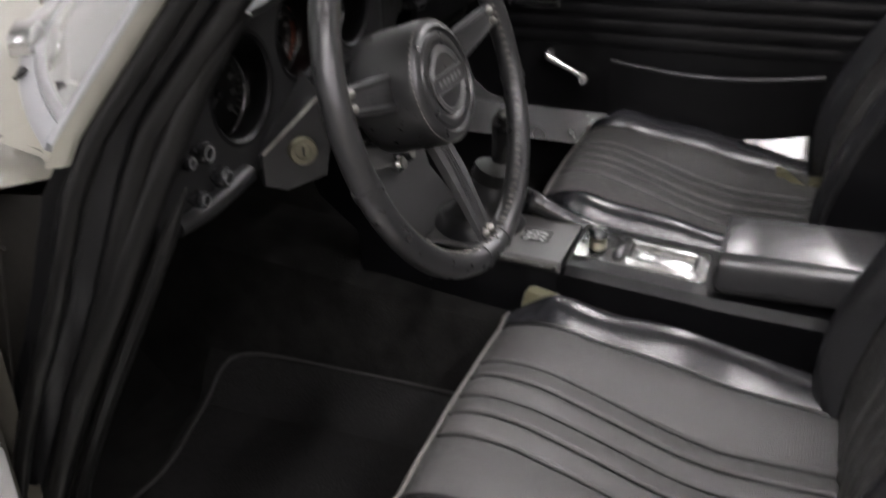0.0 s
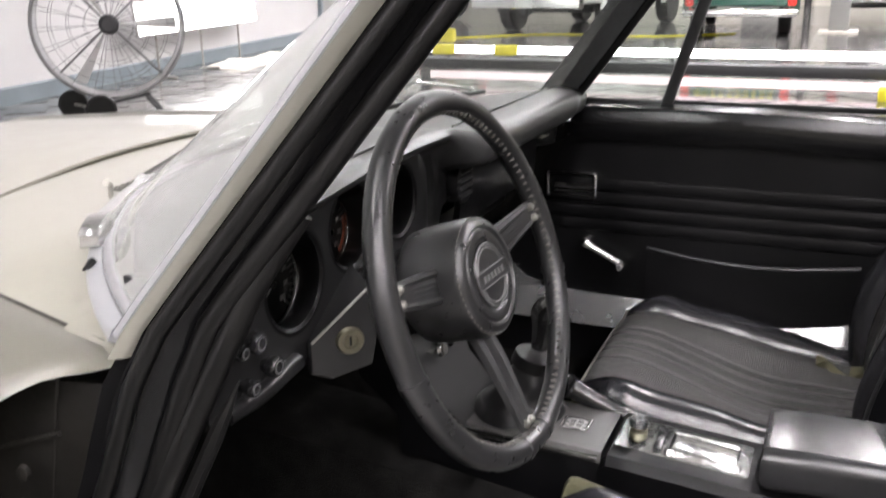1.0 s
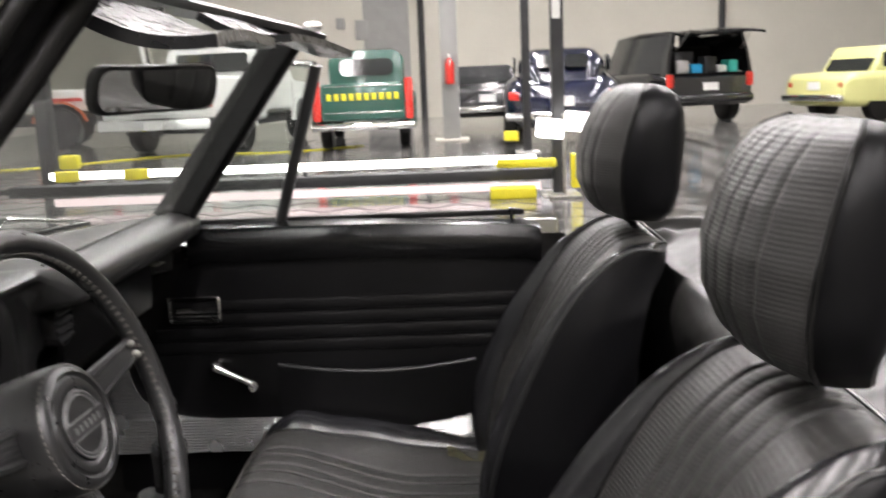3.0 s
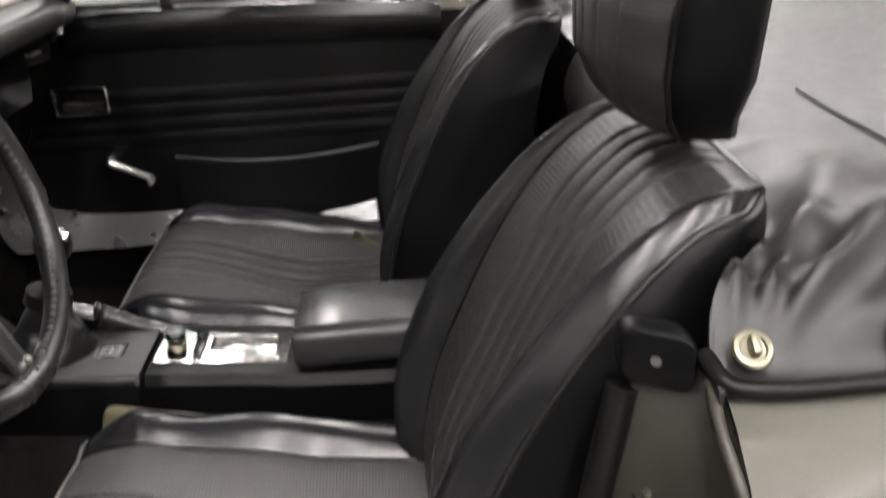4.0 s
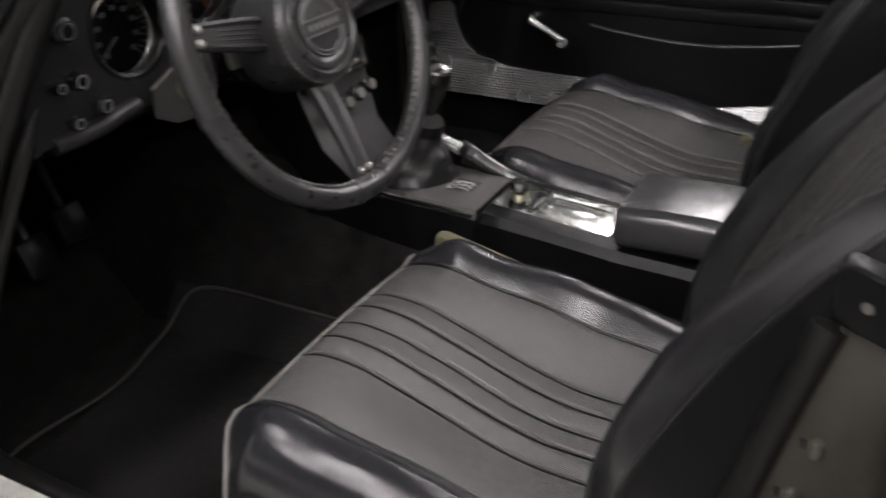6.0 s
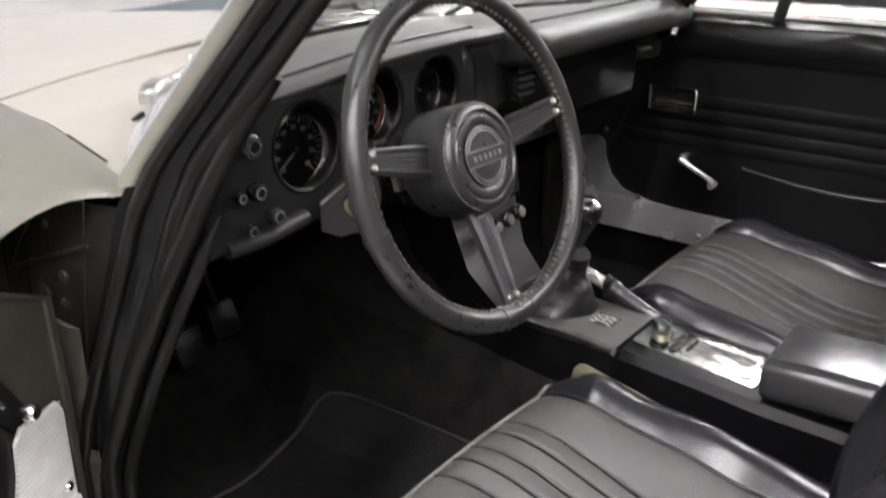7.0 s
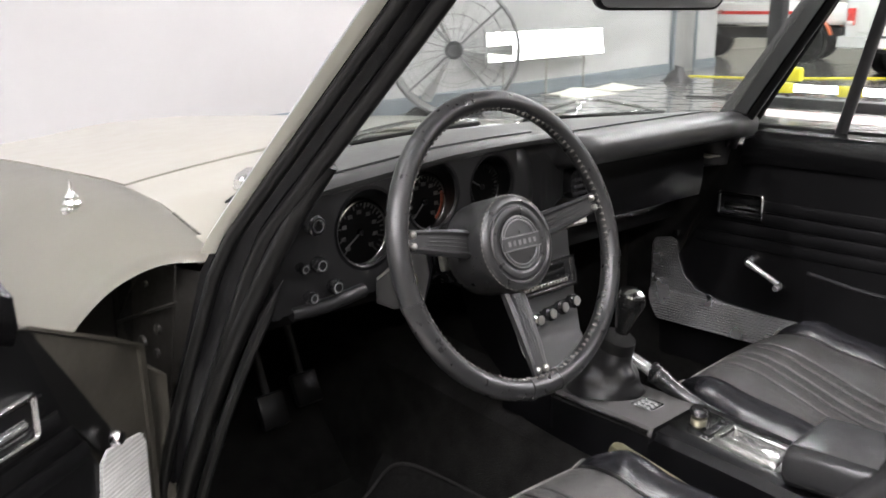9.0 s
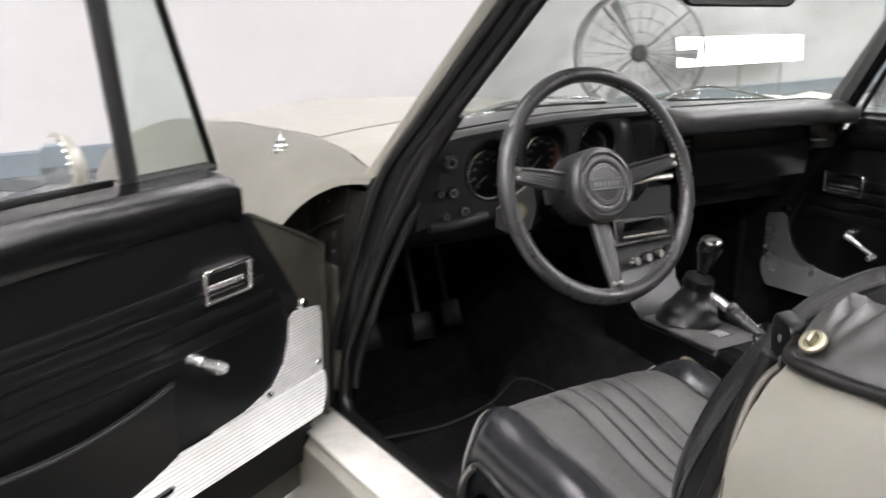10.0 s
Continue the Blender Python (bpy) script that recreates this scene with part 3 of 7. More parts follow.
for s in (-1, 1):
    part("top_latch", box((0.098, s * 0.436, 1.200), (0.030, 0.036, 0.014), Matrix.Rotation(s * 0.3, 3, "Z"), 0.005), M_CHROME, head, "chrome soft-top latch")
    part("corner_bracket", box((0.072, s * 0.460, 1.187), (0.036, 0.026, 0.018), Matrix.Rotation(s * 0.5, 3, "Z"), 0.006), M_SATINCHROME, head)

    def visor(u, v, s=s):
        y = s * lerp(0.05, 0.40, u)
        k = 0.03 * (abs(y) / 0.40) ** 2
        return (lerp(0.022, 0.135, v) + k, y, 1.192 - 0.030 * v - 0.012 * u - 0.012 * math.sin(v * 3.1) + 0.006 * math.sin(u * 3.1))
    part("sun_visor", sheet(visor, 30, 16, 0.010), M_VISOR, car, "glossy black folded sun visor", angle=80)


def pane(u, v):
    y = lerp(-1, 1, u)
    yb, yt = 0.572, 0.469
    base = Vector((shield_base(y * 0.568) - 0.004, y * yb, 0.865 - 0.035 * abs(y) ** 1.7))
    top = Vector((lerp(-0.028, 0.060, abs(y) ** 2.2), y * yt, 1.207 - 0.018 * y * y))
    p = base.lerp(top, v)
    return p + Vector((-0.012 * math.sin(v * math.pi), 0, 0))


wpane = part("windscreen_glass", sheet(pane, 36, 20), M_SCREEN, car, "clear windscreen glass")
wpane.visible_shadow = False
part("screen_rubber", tube([Vector(pane(i / 40, 0.0)) + Vector((0.012, 0, -0.006)) for i in range(5, 36)], 0.010, 8), M_RUBBER, car, "black rubber windscreen seal")


def foot_band(s, a0, a1, lift):
    """Strip along the foot of the glass, between two heights up its face."""
    rows = []
    for i in range(31):
        u = lerp(0.0 if s < 0 else 1.0, 0.5, i / 30)
        p = Vector(pane(u, 0.0))
        up = (Vector(pane(u, 0.08)) - p).normalized()
        t = Vector(pane(min(1, u + 0.02), 0.0)) - Vector(pane(max(0, u - 0.02), 0.0))
        n_ = t.cross(up).normalized()
        if n_.x > 0:
            n_ = -n_
        rows.append([p + up * a0 - n_ * 0.003, p + up * a0 + n_ * lift, p + up * lerp(a0, a1, 0.5) + n_ * (lift + 0.002), p + up * a1 + n_ * lift * 0.7, p + up * a1 - n_ * 0.003])
    return loft(rows)


def side_band(s, m0, m1, lift):
    """Strip up the pillar edge of the glass."""
    rows = []
    for z in [0.842 + 0.342 * i / 14 for i in range(15)]:
        f = pil(PIL_F, z, s)
        g, n_ = Vector((-0.72, -s * 0.69, 0)), Vector((-0.69, s * 0.72, 0))
        rows.append([f + g * m0 - n_ * 0.002, f + g * m0 + n_ * lift, f + g * lerp(m0, m1, 0.5) + n_ * (lift + 0.002), f + g * m1 + n_ * lift * 0.7, f + g * m1 - n_ * 0.002])
    return loft(rows)


for s in (-1, 1):
    part("screen_moulding", foot_band(s, -0.006, 0.016, 0.006), M_SATINCHROME, car, "bright moulding round the windscreen", angle=60)
    part("screen_gasket", foot_band(s, 0.0165, 0.027, 0.003), M_SCREENGREY, car, "grey windscreen gasket", angle=60)
    part("cowl_corner", sheet(lambda u, v: (lerp(-0.30, -0.212, u), s * lerp(0.50, 0.575, v), lerp(0.820, 0.810, u) - 0.004 * v * v), 8, 8, 0.003), M_PAINT, cowl_ob)
part("screen_moulding", side_band(-1, -0.003, 0.017, 0.006), M_SATINCHROME, car, "bright moulding beside the windscreen pillar", angle=60)
part("screen_gasket", side_band(-1, 0.0175, 0.024, 0.003), M_SCREENGREY, car, "grey windscreen gasket", angle=60)

MM = frame_of((-0.011, -0.01, 1.113), (0.41, 0.91, 0), (0.20, -0.08, 1.0))
mir = part("rear_view_mirror", loft([[MM @ Vector((a * k, b * k, h)) for a, b in rounded(0.20, 0.054, 0.02)] for k, h in ((0.9, -0.012), (1.0, -0.006), (1.0, 0.003), (0.97, 0.006))]), M_RUBBER, car, "black interior mirror")
part("mirror_glass", plate([MM @ Vector((a, b, 0.0065)) for a, b in rounded(0.188, 0.045, 0.017)], MM.to_3x3() @ Vector((0, 0, 0.001))), M_MIRROR, mir)
part("mirror_stem", tube([(-0.02, 0.0, 1.125), (-0.026, 0.005, 1.16), (-0.004, 0.005, 1.206)], 0.007), M_CHROME, mir)

# wipers
for foot, peak, tip in (((-0.472, -0.245, 0.872), (-0.462, -0.06, 0.903), (-0.462, 0.11, 0.890)), ((-0.440, 0.20, 0.880), (-0.398, 0.36, 0.918), (-0.335, 0.515, 0.888))):
    foot, peak, tip = Vector(foot), Vector(peak), Vector(tip)
    w = part("wiper", tube(curve([foot, foot.lerp(peak, 0.5) + Vector((0, 0, 0.006)), peak], 6), [0.0062, 0.0058, 0.0054, 0.005, 0.0048, 0.0046, 0.0044, 0.0042, 0.004, 0.004, 0.004, 0.004, 0.004], 8), M_CHROME, car, "chrome wiper arm with rubber blade")
    heel = foot.lerp(tip, 0.18)
    part("blade", tube([heel + Vector((0.008, 0, 0.006)), heel.lerp(tip, 0.5) + Vector((0.010, 0, 0.005)), tip + Vector((0.006, 0, -0.002))], 0.0042, 6), M_RUBBER, w)
    bow = part("blade_rail", tube(curve([heel + Vector((0, 0, 0.010)), heel.lerp(tip, 0.25) + Vector((0, 0, 0.017)), peak, heel.lerp(tip, 0.78) + Vector((0, 0, 0.013)), tip], 5), 0.0030, 8), M_CHROME, w)
    part("rail_bridge", tube([heel.lerp(tip, 0.08) + Vector((0.004, 0, 0.008)), heel.lerp(tip, 0.92) + Vector((0.004, 0, 0.003))], 0.0026, 6), M_CHROME, bow)
    part("pivot", revolve([(0, 0), (0.014, 0), (0.012, 0.016), (0.007, 0.022), (0, 0.023)], Matrix.Translation(foot - Vector((0, 0, 0.018))), 16), M_CHROME, w)
ARM = curve([(-0.362, -0.452, 0.862), (-0.376, -0.424, 0.866), (-0.398, -0.385, 0.868), (-0.437, -0.315, 0.868), (-0.478, -0.215, 0.871), (-0.510, -0.115, 0.876)], 6)


def arm_ring(i):
    """Cross-section of the pressed wiper arm: a flat-topped channel, wide at its knuckle."""
    a, b = ARM[max(0, i - 1)], ARM[min(len(ARM) - 1, i + 1)]
    d = (b - a).normalized()
    q = Vector((d.y, -d.x, 0)).normalized()
    t = i / (len(ARM) - 1)
    w = pick([(0, 0.009), (0.06, 0.0125), (0.26, 0.0125), (0.34, 0.0095), (1, 0.0055)], t)
    h = pick([(0, 0.006), (0.05, 0.011), (0.24, 0.013), (0.34, 0.007), (1, 0.005)], t)
    return [ARM[i] + q * (w * a_) + Vector((0, 0, h * z_)) for a_, z_ in ((-1, -1), (-1, 0.55), (-0.72, 1), (0.72, 1), (1, 0.55), (1, -1))]


arm = part("wiper_arm", loft([arm_ring(i) for i in range(len(ARM))]), M_BRIGHT, car, "flat chrome wiper arm on the cowl", angle=45)
part("arm_pivot", revolve([(0, 0), (0.013, 0), (0.011, 0.018), (0, 0.018)], Matrix.Translation((-0.385, -0.408, 0.846)), 16), M_CHROME, arm)
part("washer_nozzle", tube([(-0.335, -0.474, 0.840), (-0.336, -0.478, 0.851), (-0.332, -0.492, 0.849)], [0.006, 0.005, 0.0015], 10), M_RUBBER, arm)
part("washer_post", tube([(-0.500, -0.272, 0.850), (-0.500, -0.272, 0.868), (-0.498, -0.280, 0.872)], [0.003, 0.003, 0.005], 8), M_STEEL, arm)
part("aerial_base", revolve([(0, 0), (0.015, 0), (0.0155, 0.006), (0.011, 0.009), (0.013, 0.014), (0.009, 0.019), (0.010, 0.023), (0.005, 0.028), (0.0022, 0.034), (0.0018, 0.046), (0.0, 0.047)], Matrix.Translation((-0.547, -0.602, 0.818)), 20), M_CHROME, car, "chrome aerial base on the fender")

# ---------------------------------------------------------------- dashboard
BROW = [(-0.53, 0.876), (-0.438, 0.886), (-0.339, 0.895), (-0.238, 0.903), (-0.125, 0.906), (0.0, 0.906)]


def dash_ring(y):
    r = smooth(-0.012, 0.022, y)
    e = smooth(0.42, 0.53, abs(y))
    zt = lerp(pick(BROW, y), 0.904, r) - 0.008 * e
    nose = lerp(-0.170, -0.126, r) - 0.02 * e
    face = pick([(-0.15, -0.275), (-0.08, -0.200), (0.035, -0.200), (0.075, -0.24)], y)
    zb = lerp(0.745, 0.80, r)
    b = min(shield_base(y) + 0.018 + 0.05 * abs(y), nose - 0.05)
    brow = [(-0.040, 0.000), (-0.020, 0.003), (-0.008, 0.002), (0.0, -0.003), (-0.001, -0.008), (-0.005, -0.012), (-0.020, -0.016)]
    pad = [(-0.050, 0.000), (-0.022, -0.001), (-0.007, -0.006), (0.0, -0.015), (-0.003, -0.034), (-0.011, -0.045), (-0.036, -0.051)]
    mid = [(nose + lerp(p[0], q[0], r), y, zt + lerp(p[1], q[1], r)) for p, q in zip(brow, pad)]
    back = nose - 0.04 - 0.010 * r
    low = 0.034 * smooth(-0.38, -0.51, y)
    return [(b, y, 0.860 - low), (b + 0.004, y, 0.874 - low), (lerp(b, back, 0.25), y, lerp(0.876, zt, 0.55) - low * 0.8), (lerp(b, back, 0.6), y, lerp(0.876, zt, 0.85) - low * 0.4)] + mid + [
        (face, y, zt - lerp(0.030, 0.060, r)), (face, y, zb), (face - 0.02, y, zb - 0.02), (b - 0.01, y, zb - 0.01)]


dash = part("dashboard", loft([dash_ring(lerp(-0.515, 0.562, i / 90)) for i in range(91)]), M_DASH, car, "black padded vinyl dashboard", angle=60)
# faces below the brow take the darker face colour
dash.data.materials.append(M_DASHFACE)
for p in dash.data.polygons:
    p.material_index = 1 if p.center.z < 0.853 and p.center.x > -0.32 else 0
part("pad_seam", tube([(dash_ring(y)[4][0] - 0.004, y, dash_ring(y)[4][2] + 0.0015) for y in [lerp(-0.49, -0.03, i / 20) for i in range(21)]], 0.0016, 6), M_DASHFACE, dash, "sewn seam along the dash top")
part("pad_seam", tube([(dash_ring(y)[4][0] - 0.012, y, dash_ring(y)[4][2] + 0.001) for y in [lerp(0.03, 0.50, i / 20) for i in range(21)]], 0.0014, 6), M_DASHFACE, dash)

# gauge hood: a raised face with three deep tunnels and a rounded end
GX, DIAL = -0.182, -0.223
GAUGES = [((-0.385, 0.823), (-0.363, 0.806), 0.048), ((-0.272, 0.847), (-0.248, 0.830), 0.044), ((-0.156, 0.848), (-0.134, 0.836), 0.041)]
outline = [(GX, y, z) for y, z in ((-0.525, 0.738), (-0.525, 0.868), (-0.438, 0.878), (-0.339, 0.887), (-0.238, 0.895), (-0.15, 0.898), (-0.105, 0.897), (-0.100, 0.755), (-0.34, 0.742), (-0.38, 0.738))]
holes = [[(GX, cy + (r + 0.002) * math.cos(a), cz + (r + 0.002) * math.sin(a)) for a in [2 * math.pi * i / 40 for i in range(40)]] for (cy, cz), _, r in GAUGES]
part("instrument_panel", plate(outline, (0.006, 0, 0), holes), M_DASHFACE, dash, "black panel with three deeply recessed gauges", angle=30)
END = curve([(-0.105, 0.897, 0), (-0.085, 0.897, 0), (-0.062, 0.889, 0), (-0.034, 0.868, 0), (-0.014, 0.838, 0), (-0.010, 0.815, 0), (-0.020, 0.790, 0)], 5)


def hood_end(u, v):
    """Rounded end of the gauge hood, turning back from its face."""
    q = along(END, u)
    t = 1 - v
    y, z = lerp(-0.105, q.x, t), lerp(0.815, q.y, t)
    return (GX + 0.0062 - 0.040 * smooth(-0.105, 0.0, y) ** 1.5 - 0.018 * t ** 8, y, z)


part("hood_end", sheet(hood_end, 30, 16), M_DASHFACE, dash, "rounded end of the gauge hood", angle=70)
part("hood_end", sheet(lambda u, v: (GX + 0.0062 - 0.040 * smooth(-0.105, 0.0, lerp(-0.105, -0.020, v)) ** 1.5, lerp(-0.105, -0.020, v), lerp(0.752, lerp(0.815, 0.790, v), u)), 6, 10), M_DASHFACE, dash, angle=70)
crease = [Vector((GX + 0.004, y, z - 0.003)) for y, z in BROW[1:5]] + [Vector(hood_end(i / 12, 0.0)) + Vector((0.004, 0.002, 0.001)) for i in range(2, 13)]
part("hood_welt", tube(curve(crease, 4), 0.0035, 8), M_DASH, dash, "padded edge round the gauge hood")
part("panel_lip", tube(curve([(GX + 0.004, -0.505, 0.737), (GX + 0.010, -0.46, 0.739), (GX + 0.010, -0.398, 0.746)], 5), 0.009, 10), M_DASHFACE, dash)
part("panel_cheek", loft([[(x, y, z) for x, z in ((-0.25, 0.72), (GX + 0.006, 0.735), (GX + 0.010, 0.865), (-0.25, 0.865))] for y in (-0.53, -0.52)]), M_DASHFACE, dash)
for n, ((hy, hz), (cy, cz), hr_) in enumerate(GAUGES):
    fx, r = DIAL, hr_ - 0.001
    ring = lambda x, q, y=cy, z=cz: [(x, y + q * math.cos(a), z + q * math.sin(a)) for a in [2 * math.pi * i / 36 for i in range(36)]]
    # tunnel walls in near-black vinyl, standing in for the shade inside
    part("gauge_tunnel", loft([ring(GX + 0.0064, hr_ + 0.006, hy, hz), ring(GX + 0.0068, hr_ + 0.002, hy, hz), ring(GX + 0.004, hr_ - 0.001, hy, hz), ring(GX - 0.004, hr_ - 0.0015, lerp(hy, cy, 0.25), lerp(hz, cz, 0.25)), ring(fx, r - 0.001)], None, True, False), M_PANEL, dash, "dark recess round a gauge")
    g = part("gauge", plate(ring(fx + 0.001, r - 0.004), (-0.003, 0, 0)), M_RUBBER, dash, "black dial with white figures")
    part("bezel", tube([Vector(p) for p in ring(fx + 0.006, r - 0.0045)], 0.0026, 8, True), M_CHROME, g)
    for k in range(28):
        a = radians(-45 + 270 * k / 27)
        q = r * (0.82 if k % 3 else 0.79)
        part("tick", box((fx + 0.0025, cy + q * math.cos(a), cz + q * math.sin(a)), (0.001, 0.006 if k % 3 else 0.011, 0.0018), Matrix.Rotation(a, 3, "X")), M_DIALMARK, g, smooth=False)
    if n < 2:
        for k in range(9):
            a = radians(-45 + 270 * k / 8)
            part("figure_bar", box((fx + 0.0025, cy + r * 0.58 * math.cos(a), cz + r * 0.58 * math.sin(a)), (0.001, 0.007, 0.005)), M_DIALMARK, g, smooth=False)
    if n == 1:
        for k in range(5):
            a = radians(-44 + 14 * k)
            part("red_zone", box((fx + 0.0028, cy + r * 0.80 * math.cos(a), cz + r * 0.80 * math.sin(a)), (0.001, 0.004, 0.008), Matrix.Rotation(a, 3, "X")), M_ORANGE, g, smooth=False)
    a = radians((215, 225, 150)[n])
    part("needle", box((fx + 0.005, cy + r * 0.3 * math.cos(a), cz + r * 0.3 * math.sin(a)), (0.001, r * 0.75, 0.002), Matrix.Rotation(a, 3, "X")), M_EMBLEM, g, smooth=False)
    part("needle_hub", revolve([(0, 0), (0.005, 0), (0.004, 0.004), (0, 0.005)], frame_of((fx + 0.003, cy, cz), (0, 1, 0), (0, 0, 1)), 12), M_PLASTIC, g)
for y, z, r in ((-0.474, 0.843, 0.0125), (-0.470, 0.794, 0.010), (-0.447, 0.762, 0.010), (-0.483, 0.756, 0.008), (-0.494, 0.794, 0.007)):
    k = part("switch_knob", revolve([(0, 0), (r * 0.6, 0), (r * 0.6, 0.005), (r, 0.006), (r, 0.014), (r * 0.8, 0.017), (0, 0.017)], frame_of((GX + 0.006, y, z), (0, 1, 0), (0, 0, 1)), 18), M_PLASTIC, dash, "black dash switch knob")
    part("knob_ring", tube([(GX + 0.0228, y + r * 0.6 * math.cos(a), z + r * 0.6 * math.sin(a)) for a in [2 * math.pi * i / 16 for i in range(16)]], 0.0009, 6, True), M_EMBLEM, k)
vent = part("air_vent", plate([(GX - 0.022, 0.062 + a, 0.822 + b) for a, b in rounded(0.056, 0.056, 0.026)], (0.02, 0, 0)), M_PLASTIC, dash, "black dash air vent")
for k in range(4):
    part("vent_slat", box((GX - 0.001, 0.062, 0.806 + 0.011 * k), (0.006, 0.04, 0.003), Matrix.Rotation(0.5, 3, "Y")), M_SATIN, vent)
part("glovebox_lid", sheet(lambda u, v: (-0.228 + 0.006 * math.sin(v * 3.14), lerp(0.14, 0.50, u), lerp(0.735, 0.842, v)), 6, 6, 0.01), M_PANEL, dash, "black glovebox lid")
for s, y in ((-1, -0.30), (1, 0.33)):
    part("under_dash_trim", box((-0.36, y, 0.70), (0.14, 0.44, 0.06), None, 0.02), M_RUBBER, dash)

# ---------------------------------------------------------------- steering wheel
WM = frame_of((-0.028, -0.277, 0.811), (0.048, 0.9985, 0.0), (-0.309, 0.03, 0.951))
wheel = part("steering_wheel", tube([WM @ Vector((0.178 * math.cos(a), 0.178 * math.sin(a), 0)) for a in [2 * math.pi * i / 72 for i in range(72)]], 0.0128, 14, True), M_WHEEL, car, "black leather-wrapped three-spoke steering wheel")
for i in range(120):
    a = 2 * math.pi * i / 120 + 0.02
    p = [WM @ Vector((q * math.cos(a + da), q * math.sin(a + da), h)) for q, da, h in ((0.1668, -0.006, 0.0078), (0.1645, 0.0, 0.003), (0.1666, 0.010, 0.0070))]
    part("stitch", tube(p, 0.0010, 5), M_STITCH, wheel, smooth=True)
for a0 in (194, 346, 262, 278):
    a = radians(a0)
    c = WM @ Vector((0.178 * math.cos(a), 0.178 * math.sin(a), 0))
    t = WM.to_3x3() @ Vector((-math.sin(a), math.cos(a), 0))
    part("wrap_band", tube([c - t * 0.004, c + t * 0.004], 0.0140, 16), M_WHEEL, wheel)
for ang in (10.4, 169.6, 270):
    a = radians(ang)
    d, e = Vector((math.cos(a), math.sin(a), 0)), Vector((-math.sin(a), math.cos(a), 0))
    rings = []
    for q, w, h, t in ((0.050, 0.017, -0.022, 0.006), (0.09, 0.0165, -0.012, 0.006), (0.13, 0.014, -0.005, 0.005), (0.156, 0.0125, -0.001, 0.004), (0.169, 0.012, 0.0, 0.003)):
        rings.append([WM @ (d * q + e * x + Vector((0, 0, h + z))) for x, z in ((-w, -t), (w, -t), (w, t * 0.4), (w * 0.75, t), (w * 0.55, t * 0.45), (-w * 0.55, t * 0.45), (-w * 0.75, t), (-w, t * 0.4))])
    sp = part("spoke", loft(rings), M_SATIN, wheel, "satin black spoke with raised edges", angle=25)
    for k in (-1, 0, 1):
        part("rib", tube([WM @ (d * 0.066 + e * 0.005 * k + Vector((0, 0, -0.0135))), WM @ (d * 0.10 + e * 0.0045 * k + Vector((0, 0, -0.0065))), WM @ (d * 0.148 + e * 0.004 * k + Vector((0, 0, -0.0012)))], 0.0008, 6), M_SATIN, sp)
    for k in (-1, 1):
        part("bolt", revolve([(0, 0), (0.0045, 0), (0.0042, 0.004), (0.002, 0.006), (0, 0.006)], WM @ Matrix.Translation(d * 0.158 + e * 0.0065 * k + Vector((0, 0, 0.001))), 10), M_STEEL, sp)
hub = part("hub_pad", revolve([(0, -0.066), (0.054, -0.066), (0.0585, -0.062), (0.0600, -0.050), (0.0605, -0.006), (0.0600, 0.002), (0.0580, 0.0075), (0.0545, 0.0105), (0.0505, 0.0112), (0.0490, 0.0090), (0.0475, 0.0080), (0.0455, 0.0085), (0.0445, 0.0105), (0.0400, 0.0112), (0.0345, 0.0105), (0.0335, 0.0090), (0.0315, 0.0090), (0.0305, 0.0110), (0.0, 0.0125)], WM, 64), M_WHEEL, wheel, "padded black horn hub", angle=50)
for i in range(56):
    a = 2 * math.pi * i / 56
    part("hub_stitch", tube([WM @ Vector((0.0592 * math.cos(a + da), 0.0592 * math.sin(a + da), 0.0052)) for da in (-0.03, 0.03)], 0.0008, 5), M_STITCH, hub)
for r in (0.0275, 0.0315):
    part("emblem_ring", tube([WM @ Vector((r * math.cos(a), r * math.sin(a), 0.0118)) for a in [2 * math.pi * i / 40 for i in range(40)]], 0.0011, 6, True), M_EMBLEM, hub)
part("emblem_band", plate([WM @ Vector((a, b, 0.0122)) for a, b in rounded(0.064, 0.016, 0.003)], WM.to_3x3() @ Vector((0, 0, 0.0015))), M_SATIN, hub)
for k in range(6):
    part("emblem_bar", box((WM @ Vector((-0.0215 + 0.0086 * k, 0, 0.0139))), (0.0015, 0.0045, 0.006), WM.to_3x3() @ Matrix(((0, 1, 0), (0, 0, 1), (1, 0, 0))), 0), M_EMBLEM, hub, smooth=False)
for b in (0.008, -0.008):
    part("emblem_line", tube([WM @ Vector((-0.032, b, 0.0134)), WM @ Vector((0.032, b, 0.0134))], 0.0009, 6), M_EMBLEM, hub)
col = part("steering_column", revolve([(0, -0.30), (0.034, -0.30), (0.036, -0.12), (0.045, -0.10), (0.045, -0.07), (0.03, -0.064), (0, -0.064)], WM, 24), M_PLASTIC, car, "black steering column shroud")
part("horn_plate", box(WM @ Vector((-0.045, 0.0, -0.076)), (0.026, 0.034, 0.010), WM.to_3x3(), 0.003), M_STEEL, col, "bare metal horn contact plate")
SHR = frame_of((-0.137, -0.356, 0.757), (0.75, 0.66, 0), (0, 0, 1))
prof_ = ((-0.040, -0.002), (0.022, 0.052), (0.030, 0.010), (0.022, -0.030), (-0.018, -0.040), (-0.040, -0.032))
part("shroud", loft([[SHR @ Vector((a * k, b * k, h)) for a, b in prof_] for k, h in ((1.0, -0.085), (1.0, -0.003), (0.96, 0.0))]), M_DASHFACE, col, "black plastic column shroud", angle=20)
part("shroud_trim", tube([SHR @ Vector((-0.038, 0.0005, -0.001)), SHR @ Vector((0.021, 0.0515, -0.001))], 0.0018, 6), M_STEEL, col)
